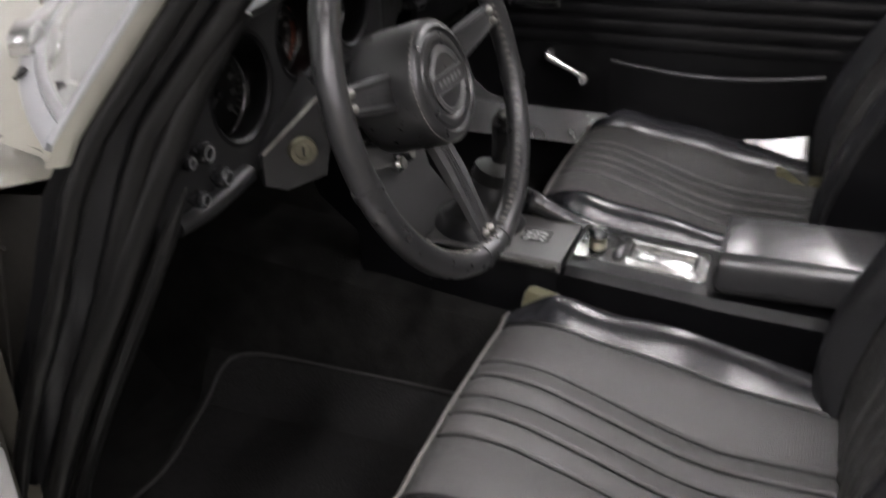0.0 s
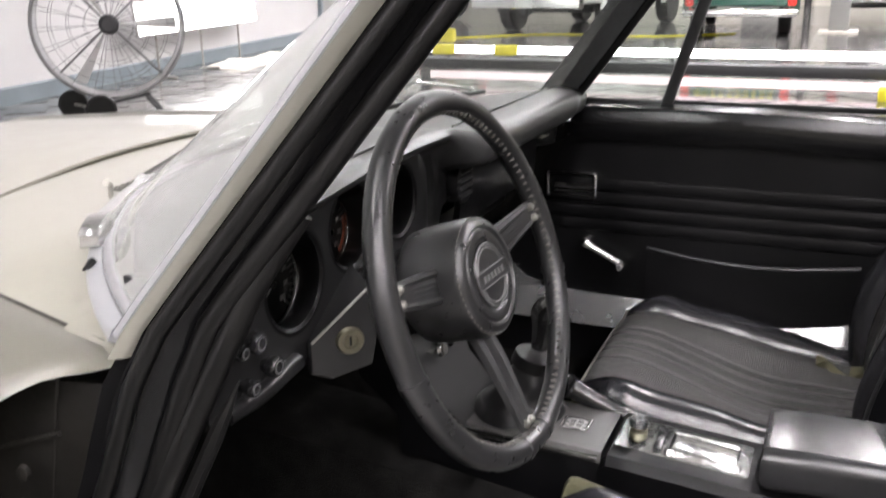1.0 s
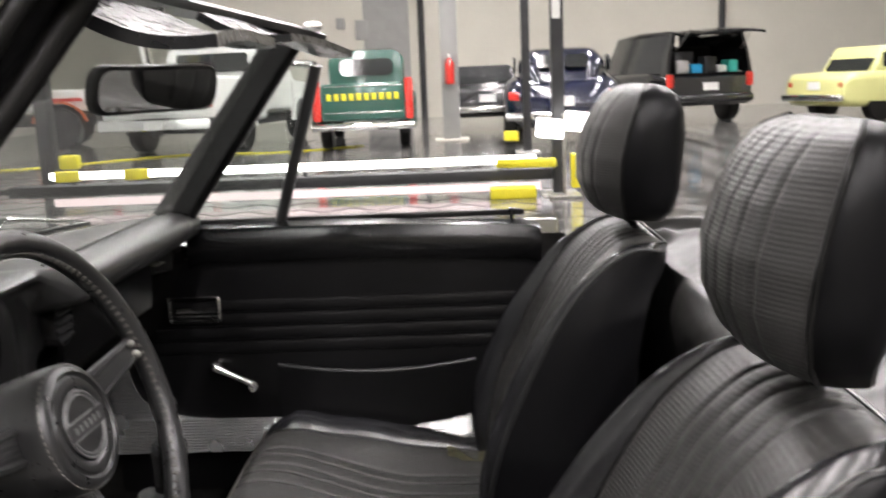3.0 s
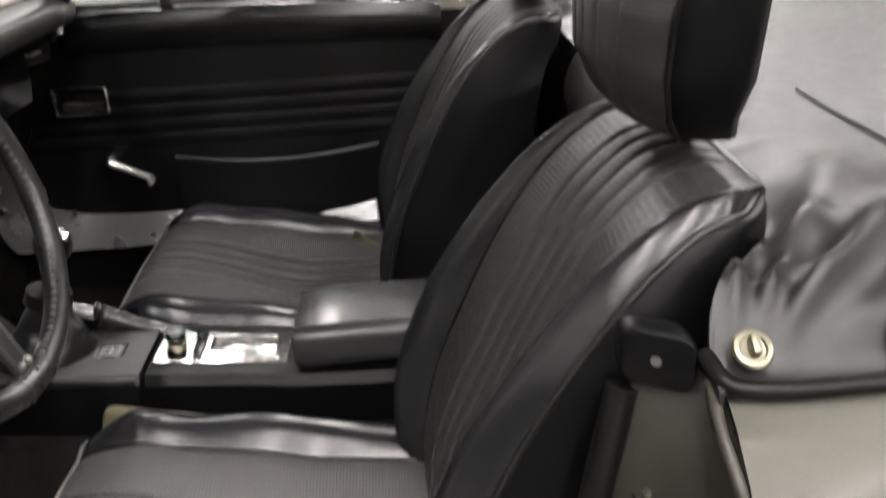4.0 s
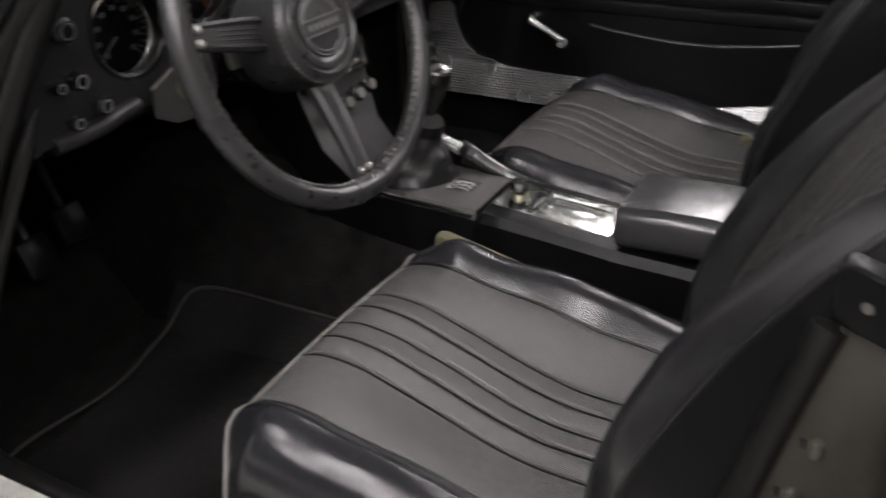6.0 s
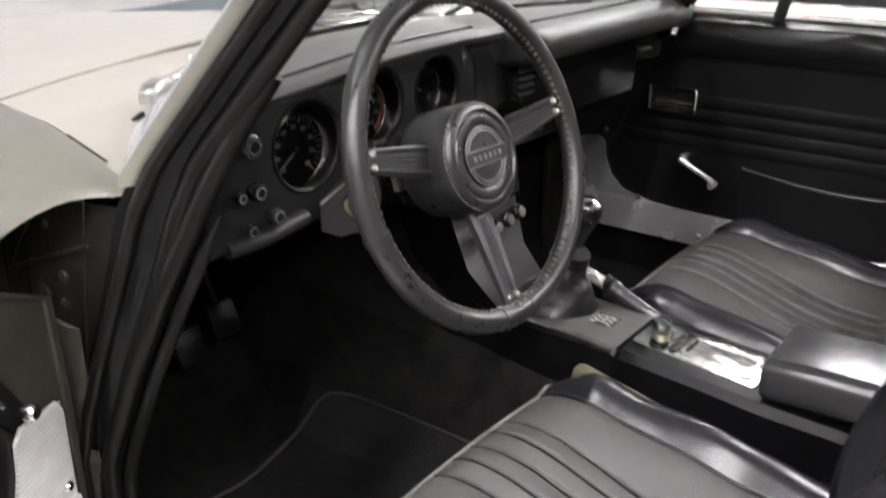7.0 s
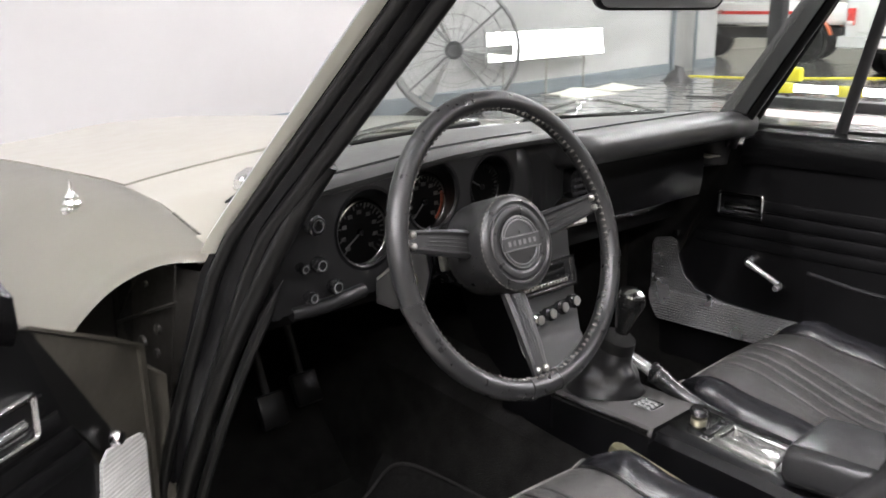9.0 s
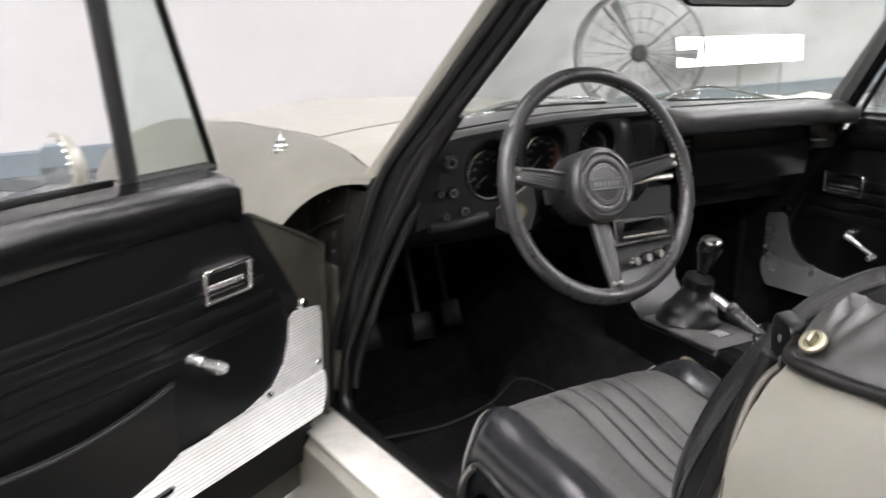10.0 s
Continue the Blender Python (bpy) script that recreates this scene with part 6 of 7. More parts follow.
bb = loft([[Vector((x + dx, y, z)) for dx, z in ((0.0, 0.0), (0.03, 0.0), (0.03, 0.15), (0.015, 0.165), (0.0, 0.165))] for x, y in ((-2.95, -14.0), (-8.55, 15.2))])
tagged(new("baseboard", finish("baseboard", bb, M_BASE)), "blue-grey painted baseboard", "baseboard", kind="structure")

# rows of tube lights under the ceiling
first = None
for x in (-5.8, -1.6, 1.2, 4.2, 8.5):
    for y in (-9.4, -6.2, -3.2, 5.4, 9.2, 13.5, 19.0):
        if y == 5.4 and x < 0:
            continue
        if first is None:
            fx = thing("ceiling_light", "white ceiling tube light fixture", "ceiling light", "hall ceiling lights", pose(x, y, 6.46))
            part("fixture_body", box((0, 0, 0.05), (0.4, 3.5, 0.09), None, 0.01), M_WHITEP, fx)
            part("diffuser", box((0, 0, -0.004), (0.28, 3.4, 0.02)), M_LAMP, fx, "white light diffuser", smooth=False)
            first = fx
        else:
            copy_thing(first, pose(x, y, 6.46))

# grey door in the white wall
dr = tagged(new("door_1", finish("door_1", box((-8.19, 13.45, 1.05), (0.05, 0.95, 2.1), Matrix.Rotation(radians(10.9), 3, "Z"), 0.004), M_GREY)), "grey painted steel door in the white wall", "door", kind="structure")
for x, y in ((-8.07, 12.94), (-8.27, 13.96)):
    part("door_frame", box((x, y, 1.07), (0.07, 0.08, 2.16), Matrix.Rotation(radians(10.9), 3, "Z"), 0.004), M_BASE, dr)
part("door_frame", box((-8.17, 13.45, 2.16), (0.07, 1.12, 0.08), Matrix.Rotation(radians(10.9), 3, "Z"), 0.004), M_BASE, dr)
part("door_handle", tube([(-8.11, 13.06, 1.02), (-8.05, 13.06, 1.02), (-8.07, 13.17, 1.02)], 0.012), M_STEEL, dr)

# steel column with an extinguisher
colm = thing("column", "square grey painted steel column", "column", at=pose(0.05, 15.6, 0))
part("shaft", box((0, 0, 3.27), (0.30, 0.30, 6.54), None, 0.01), M_GREY, colm)
part("base_plate", box((0, 0, 0.02), (0.6, 0.6, 0.04), None, 0.005), M_CREAM, colm)
ext = thing("fire_extinguisher", "red fire extinguisher on the column", "extinguisher", at=pose(0.05, 15.36, 1.0))
part("bottle", revolve([(0, 0), (0.075, 0), (0.08, 0.02), (0.08, 0.36), (0.05, 0.42), (0.03, 0.43), (0.03, 0.46), (0, 0.46)], Matrix.Translation((0, 0, 0)), 18), M_RED, ext)
part("valve", box((0, -0.02, 0.49), (0.04, 0.12, 0.07), None, 0.01), M_WHITEP, ext)
part("bracket", box((0, 0.07, 0.25), (0.05, 0.04, 0.3)), M_STEEL, ext)
for x, z, w, h in ((-3.2, 2.75, 0.22, 0.30), (-2.6, 2.55, 0.35, 0.55)):
    tagged(new("wall_box", finish("wall_box", box((x, 25.93, z), (w, 0.14, h), None, 0.01), M_GREY)), "grey electrical box on the cream wall", "electrical box")
for x in (-0.9, 7.6):
    tagged(new("wall_pipe", finish("wall_pipe", tube([(x, 25.9, 0.0), (x, 25.9, 6.54)], 0.09, 12), M_DARKSTEEL)), "dark vertical pipe on the cream wall", "pipe")
tagged(new("wall_panel", finish("wall_panel", box((-1.9, 25.95, 3.2), (1.3, 0.08, 6.5), None, 0.01), M_GREY)), "pale grey vertical panel on the cream wall", "panel")

# pegboard with coloured cloths
peg = thing("cloth_rack", "black rack holding bright folded cloths on the wall", "rack", at=pose(-7.79, 11.40, 1.5) @ pose(0, 0, 0, 0, 0, 10.9))
part("board", box((0, 0, 0.35), (0.03, 1.0, 0.72), None, 0.005), M_DARKSTEEL, peg)
for c in range(2):
    for r in range(5):
        part("cloth", box((0.06, -0.22 + 0.45 * c, 0.62 - 0.10 * r), (0.10, 0.34, 0.075), Matrix.Rotation(0.06 * (r % 3 - 1), 3, "X"), 0.03, 3), M_CLOTH[3] if c else M_CLOTH[r % 3], peg)
    part("pouch", box((0.05, -0.22 + 0.45 * c, 0.08), (0.08, 0.36, 0.18), None, 0.02), M_RUBBER, peg)

# standing work light near the wall
wl = thing("work_light", "bright low panel work light by the wall", "work light", at=pose(-6.84, 8.15, 0) @ pose(0, 0, 0, 0, 0, 10.9))
part("light_panel", box((0, 0, 0.65), (0.05, 2.9, 0.33), Matrix.Rotation(radians(-6), 3, "Y")), M_WORK, wl)
part("panel_back", box((-0.04, 0, 0.65), (0.03, 2.95, 0.37), Matrix.Rotation(radians(-6), 3, "Y"), 0.01), M_GREY, wl)
for y in (-1.05, 0, 1.05):
    part("stand_leg", tube([(-0.05, y, 0.6), (-0.05, y, 0.02), (0.16, y, 0.012)], 0.014, 8), M_STEEL, wl)

# clutter along the wall foot
for k, (x, y, sx, sy, h, m) in enumerate(((-6.7, 8.6, 0.6, 0.8, 0.10, M_CREAM), (-6.9, 9.7, 0.5, 0.7, 0.07, M_CREAM), (-7.0, 11.4, 0.35, 0.4, 0.28, M_DARKSTEEL))):
    def heap(u, v, x=x, y=y, sx=sx, sy=sy, h=h):
        e = math.sin(u * math.pi) * math.sin(v * math.pi)
        return x + sx * (u - 0.5), y + sy * (v - 0.5), 0.004 + h * e * (0.6 + 0.8 * abs(noise.noise(Vector((u * 5, v * 5, k)))))
    tagged(new("dust_sheet", finish("dust_sheet", sheet(heap, 18, 18, 0.01), m)), "crumpled dust sheet on the floor", "cloth")
cord = curve([(-7.4, 12.4, 0.012), (-6.2, 12.9, 0.012), (-4.5, 14.4, 0.012), (-2.8, 14.2, 0.012), (-1.5, 15.0, 0.012)], 10)
tagged(new("extension_cord", finish("extension_cord", tube(cord, 0.012, 6), M_YELLOW)), "yellow extension cord lying on the floor", "cable")
hose = curve([(-5.5, 9.2, 0.015), (-4.6, 9.6, 0.015), (-4.2, 8.9, 0.015), (-3.4, 9.1, 0.015), (-3.0, 8.2, 0.015)], 10)
tagged(new("air_hose", finish("air_hose", tube(hose, 0.014, 6), M_RUBBER)), "black air hose lying on the floor", "hose")


# ---------------------------------------------------------------- drum fan
def drum_fan():
    c = Vector((0, 0, 0.74))
    f = thing("drum_fan", "large grey drum fan on two wheels", "fan", at=pose(-5.0, 4.6, 0, 0, 0, 42))
    R = 0.55
    ring = lambda r, d: [c + Vector((r * math.cos(a), d, r * math.sin(a))) for a in [2 * math.pi * i / 64 for i in range(64)]]
    part("drum", loft([ring(R, -0.17), ring(R + 0.012, -0.15), ring(R + 0.012, 0.17), ring(R, 0.19), ring(R - 0.015, 0.17), ring(R - 0.015, -0.15)], None, True, False), M_MESH, f, "grey sheet metal drum")
    for d in (-0.18, 0.18):
        part("guard", tube(ring(R - 0.01, d), 0.009, 8, True), M_MESH, f)
        for k in range(20):
            a = 2 * math.pi * k / 20 + (0.1 if d > 0 else 0)
            part("guard_wire", tube([c + Vector((0.07 * math.cos(a), d, 0.07 * math.sin(a))), c + Vector(((R - 0.01) * math.cos(a), d, (R - 0.01) * math.sin(a)))], 0.0022, 5), M_MESH, f)
        for r in (0.18, 0.30, 0.43):
            part("guard_ring", tube(ring(r, d), 0.002, 5, True), M_MESH, f)
    for k in range(4):
        a = radians(42 + 90 * k)
        part("strut", tube([c + Vector((0.05 * math.cos(a), 0.0, 0.05 * math.sin(a))), c + Vector((R * math.cos(a), 0.05, R * math.sin(a)))], 0.009, 8), M_MESH, f)
    for k in range(3):
        a = 2 * math.pi * k / 3
        part("blade", sheet(lambda u, v, a=a: c + Vector((lerp(0.08, 0.50, u) * math.cos(a + lerp(-0.09, 0.09, v)), lerp(-0.05, 0.05, v), lerp(0.08, 0.50, u) * math.sin(a + lerp(-0.09, 0.09, v)))), 6, 3, 0.003), M_PALE, f, "thin metal fan blade")
    part("motor", revolve([(0, -0.10), (0.06, -0.10), (0.075, -0.08), (0.075, 0.10), (0.05, 0.13), (0, 0.13)], Matrix.Translation(c) @ pose(0, 0, 0, 90), 24), M_DARKSTEEL, f)
    for s in (-0.34, -0.12):
        w = part("wheel", revolve([(0.05, -0.03), (0.10, -0.035), (0.115, -0.02), (0.115, 0.02), (0.10, 0.035), (0.05, 0.03)], Matrix.Translation((s, 0.22 if s < -0.2 else -0.22, 0.116)) @ pose(0, 0, 0, 90), 22), M_RUBBER, f)
        part("wheel_hub", revolve([(0, -0.025), (0.052, -0.028), (0.052, 0.028), (0, 0.025)], Matrix.Translation((s, 0.22 if s < -0.2 else -0.22, 0.116)) @ pose(0, 0, 0, 90), 16), M_STEEL, w)
    part("axle", tube([(-0.34, 0.22, 0.116), (-0.12, -0.22, 0.116)], 0.012, 8), M_STEEL, f)
    for y in (-0.2, 0.2):
        part("foot", tube([(0.20, y * 0.7, 0.22), (0.34, y, 0.03), (0.42, y, 0.01)], 0.014, 8), M_DARKSTEEL, f)
        part("frame_bar", tube([(-0.25, y, 0.12), (0.0, y, 0.17), (0.25, y * 0.8, 0.21)], 0.012, 8), M_DARKSTEEL, f)
    return f


drum_fan()

# ---------------------------------------------------------------- vehicle lift
lift = thing("car_lift", "black low car lift with yellow guards and strip lights", "car lift", at=pose(0, 0, 0))
for x, y in ((1.17, 7.55), (1.19, 12.4)):
    part("post", box((x, y, 1.9), (0.115, 0.14, 3.8), None, 0.008), M_DARKSTEEL, lift, "black steel post")
    part("post_foot", box((x, y, 0.012), (0.34, 0.36, 0.024), None, 0.004), M_WHITEP, lift)
for y in (7.55,):
    bmn = part("runway", box((-1.45, y, 0.205), (5.1, 0.22, 0.10), None, 0.01), M_DARKSTEEL, lift, "black steel runway")
    part("strip_light", tube([(-3.6, y - 0.05, 0.345), (0.95, y - 0.05, 0.345)], 0.035, 10), M_WORK, bmn, "white strip light")
    for x in (-3.4, -1.2, 0.7):
        part("strip_bracket", box((x, y, 0.28), (0.03, 0.05, 0.10)), M_DARKSTEEL, bmn)
    part("lower_strip", box((-1.3, y - 0.02, 0.09), (4.6, 0.05, 0.07), None, 0.01), M_PINK, bmn, "pinkish lower strip light")
part("far_post", box((-4.33, 9.1, 1.9), (0.16, 0.16, 3.8), None, 0.01), M_DARKSTEEL, lift, "black steel post")
part("post_pad", box((-4.08, 9.05, 0.36), (0.22, 0.12, 0.16), None, 0.03), M_YELLOW, lift)
part("far_foot", box((-4.33, 9.1, 0.012), (0.4, 0.4, 0.024), None, 0.004), M_DARKSTEEL, lift)
part("card_on_post", box((1.16, 7.47, 1.70), (0.075, 0.006, 0.20)), M_WHITEP, lift)
part("post_guard", box((1.33, 7.52, 0.22), (0.10, 0.12, 0.32), None, 0.02), M_YELLOW, lift, "yellow post guard")
part("swing_arm", box((0.86, 7.42, 0.315), (0.55, 0.09, 0.08), Matrix.Rotation(radians(-14), 3, "Z"), 0.015), M_YELLOW, lift, "yellow lift arm")
part("swing_arm", box((0.95, 12.2, 0.26), (0.2, 0.10, 0.14), None, 0.02), M_YELLOW, lift)
part("wheel_block", box((0.73, 7.35, 0.055), (0.42, 0.16, 0.11), None, 0.02), M_YELLOW, lift, "yellow lift pad block")
for x in (-2.75, -3.4):
    part("swing_arm", box((x, 7.4, 0.30 + 0.05 * (x < -2.5)), (0.22, 0.09, 0.10), Matrix.Rotation(radians(20), 3, "Z"), 0.02), M_YELLOW, lift)
hd = thing("lamp_stand", "bright work lamps on a stand beside the lift post", "work lamp", at=pose(1.2, 7.30, 0))
part("stand_pole", tube([(0, 0, 0), (0, 0, 0.75)], 0.015, 8), M_STEEL, hd)
for k in range(2):
    part("lamp_head", box((-0.13 + 0.26 * k, -0.03, 0.63 + 0.05 * k), (0.24, 0.05, 0.17), Matrix.Rotation(0.12, 3, "Y"), 0.02), M_WORK, hd)
part("stand_base", box((0, 0, 0.015), (0.28, 0.25, 0.03), None, 0.008), M_STEEL, hd)


# ---------------------------------------------------------------- parked vehicles
def road_wheel(v, x, y, r=0.34, w=0.22, rim=M_STEEL):
    ty = part("wheel", revolve([(r * 0.62, -w / 2), (r * 0.93, -w / 2), (r, -w / 2 + 0.03), (r, w / 2 - 0.03), (r * 0.93, w / 2), (r * 0.62, w / 2)], Matrix.Translation((x, y, r)) @ pose(0, 0, 0, 0, 90), 26), M_RUBBER, v, "black tyre")
    part("rim", revolve([(0, -w * 0.3), (r * 0.35, -w * 0.42), (r * 0.64, -w * 0.46), (r * 0.64, w * 0.46), (r * 0.35, w * 0.42), (0, w * 0.3)], Matrix.Translation((x, y, r)) @ pose(0, 0, 0, 0, 90), 22), rim, ty)


def hull(v, name, rows, mat, label=""):
    """Body skin from cross rows of (y along, half width, bottom, top, roundness)."""
    rings = []
    for y, hw, z0, z1, rr in rows:
        rings.append([(a, y, (z0 + z1) / 2 + b) for a, b in rounded(2 * hw, z1 - z0, min(rr, hw * 0.9, (z1 - z0) * 0.48), 6)])
    return part(name, loft(rings), mat, v, label, angle=50)


def saloon(name, label, at, paint, L=4.6, W=1.85, H=1.5, deck=0.95, rounded_tail=False):
    v = thing(name, label, "car", at=at)
    h = W / 2
    if rounded_tail:
        body = hull(v, "body", [(0, h * 0.55, 0.35, 0.75, 0.2), (0.12, h * 0.8, 0.28, 0.92, 0.3), (0.5, h * 0.97, 0.25, 1.05, 0.35), (1.2, h, 0.25, deck + 0.12, 0.3), (L - 1.3, h, 0.25, deck + 0.05, 0.3), (L - 0.3, h * 0.9, 0.25, deck - 0.05, 0.3), (L, h * 0.7, 0.3, 0.75, 0.2)], paint)
        hull(v, "roof", [(0.35, h * 0.45, 0.8, 1.0, 0.1), (0.7, h * 0.68, 0.85, H - 0.17, 0.3), (1.2, h * 0.74, 0.85, H - 0.03, 0.32), (2.0, h * 0.75, 0.85, H, 0.3), (2.7, h * 0.72, 0.85, H - 0.05, 0.28), (3.25, h * 0.6, 0.85, deck + 0.1, 0.1)], paint, "rounded roof")
        wy, wz = 0.62, H - 0.27
    else:
        body = hull(v, "body", [(0, h * 0.92, 0.36, deck - 0.12, 0.12), (0.1, h * 0.99, 0.30, deck, 0.14), (0.9, h, 0.26, deck + 0.03, 0.16), (L - 1.2, h, 0.26, deck, 0.16), (L - 0.15, h * 0.96, 0.3, deck - 0.1, 0.14), (L, h * 0.85, 0.36, deck - 0.2, 0.1)], paint)
        r0 = 0.75
        hull(v, "roof", [(r0, h * 0.80, deck - 0.05, H - 0.45, 0.1), (r0 + 0.25, h * 0.80, deck - 0.05, H - 0.02, 0.16), (r0 + 1.2, h * 0.82, deck - 0.05, H, 0.18), (L - 1.9, h * 0.8, deck - 0.05, H - 0.04, 0.16), (L - 1.25, h * 0.72, deck - 0.05, deck + 0.05, 0.05)], paint, "roof")
        wy, wz = r0 - 0.01, H - 0.32
    if rounded_tail:
        for s in (-1, 1):
            part("rear_window", plate([(s * 0.22 + a, wy - 0.16 + 0.5 * (b + 0.1), wz + b) for a, b in rounded(0.36, 0.2, 0.07)], (0, -0.03, 0.03)), M_DGLASS, v)
    else:
        part("rear_window", plate([(a, wy - 0.02 + 0.75 * (b + 0.17), wz + b) for a, b in rounded(W * 0.66, 0.32, 0.06)], (0, -0.02, 0.02)), M_DGLASS, v)
    for s in (-1, 1):
        part("side_window", box((s * h * 0.80, 1.7, H - 0.28), (0.03, 1.5, 0.26), None, 0.012), M_DGLASS, v)
        part("tail_light", box((s * h * 0.80, 0.03, deck - 0.20), (0.16, 0.06, 0.13), None, 0.02), M_RED, v, "red tail light")
    part("bumper", box((0, -0.06, 0.46), (W * 0.94, 0.14, 0.13), None, 0.04, 3), M_CHROME, v, "rear bumper")
    part("number_plate", box((0, -0.02, 0.68), (0.32, 0.02, 0.15)), M_WHITEP, v)
    for x in (-h + 0.12, h - 0.12):
        for y in (0.85, L - 0.85):
            road_wheel(v, x, y)
    return v


def pickup(at):
    v = thing("pickup_truck", "green classic pickup truck with yellow tailgate lettering bars", "truck", at=at)
    hull(v, "bed", [(0.0, 0.66, 0.50, 1.05, 0.05), (0.05, 0.68, 0.48, 1.08, 0.06), (2.1, 0.68, 0.48, 1.08, 0.06)], M_GREEN, "green pickup bed")
    for k, z in enumerate((0.62, 0.86, 1.04)):
        part("tailgate_rib", box((0, -0.012, z), (1.26, 0.03, 0.02), None, 0.006), M_CHROME if k != 1 else M_GREEN, v)
    tg = part("tailgate", box((0, 0.0, 0.78), (1.28, 0.05, 0.52), None, 0.015), M_GREEN, v, "green tailgate")
    for k in range(10):
        part("letter_bar", box((-0.54 + 0.12 * k, -0.032, 0.93 - 0.06), (0.075, 0.012, 0.11), None, 0.004), M_YELLOW, tg)
    for s in (-1, 1):
        part("tail_light", box((s * 0.74, 0.0, 0.82), (0.13, 0.08, 0.66), None, 0.03), M_RED, v, "tall red tail light")
        hull(v, "rear_fender", [(0.1, 0.03, 0.4, 0.6, 0.02), (0.3, 0.12, 0.32, 0.85, 0.1), (0.8, 0.13, 0.32, 0.95, 0.1), (1.4, 0.1, 0.32, 0.8, 0.1)], M_GREEN).location = (s * 0.74, 0, 0)
    part("bumper", box((0, -0.10, 0.40), (1.68, 0.12, 0.12), None, 0.04, 3), M_CHROME, v, "chrome rear bumper")
    hull(v, "cab", [(2.12, 0.66, 0.5, 1.46, 0.18), (2.2, 0.69, 0.48, 1.66, 0.24), (2.8, 0.70, 0.48, 1.70, 0.26), (3.5, 0.68, 0.48, 1.62, 0.24), (3.9, 0.6, 0.48, 1.15, 0.1)], M_GREEN, "green rounded cab")
    part("rear_window", plate([(a, 2.10 + 0.12 * (b + 0.15), 1.36 + b) for a, b in rounded(0.98, 0.30, 0.12)], (0, -0.03, 0.0)), M_DGLASS, v)
    hull(v, "nose", [(3.6, 0.7, 0.4, 1.08, 0.2), (4.3, 0.66, 0.4, 1.05, 0.25), (4.9, 0.4, 0.45, 0.95, 0.2)], M_GREEN)
    for x in (-0.66, 0.66):
        for y in (0.85, 3.9):
            road_wheel(v, x, y, 0.35, 0.19)
    return v


pickup(pose(-1.33, 13.85, 0, 0, 0, 4))
saloon("vintage_sedan", "dark navy rounded vintage sedan with open doors", pose(1.85, 13.6, 0, 0, 0, -4), M_NAVY, 4.8, 1.95, 1.55, 0.98, rounded_tail=True)


def arch(v, x, y, r, mat):
    """Lip of a wheel opening, standing proud of the body side, over a flat dark disc for its shaded well."""
    s = 1 if x > 0 else -1
    part("wheel_arch", tube([(x, y + r * math.cos(t), r * 0.86 + r * math.sin(t)) for t in [math.pi * i / 14 for i in range(15)]], 0.05, 8), mat, v)
    part("wheel_well", plate([(x, y + r * 0.98 * math.cos(t), r * 0.86 + r * 0.98 * math.sin(t)) for t in [math.pi * i / 14 for i in range(15)]], (s * 0.012, 0, 0)), M_RUBBER, v)


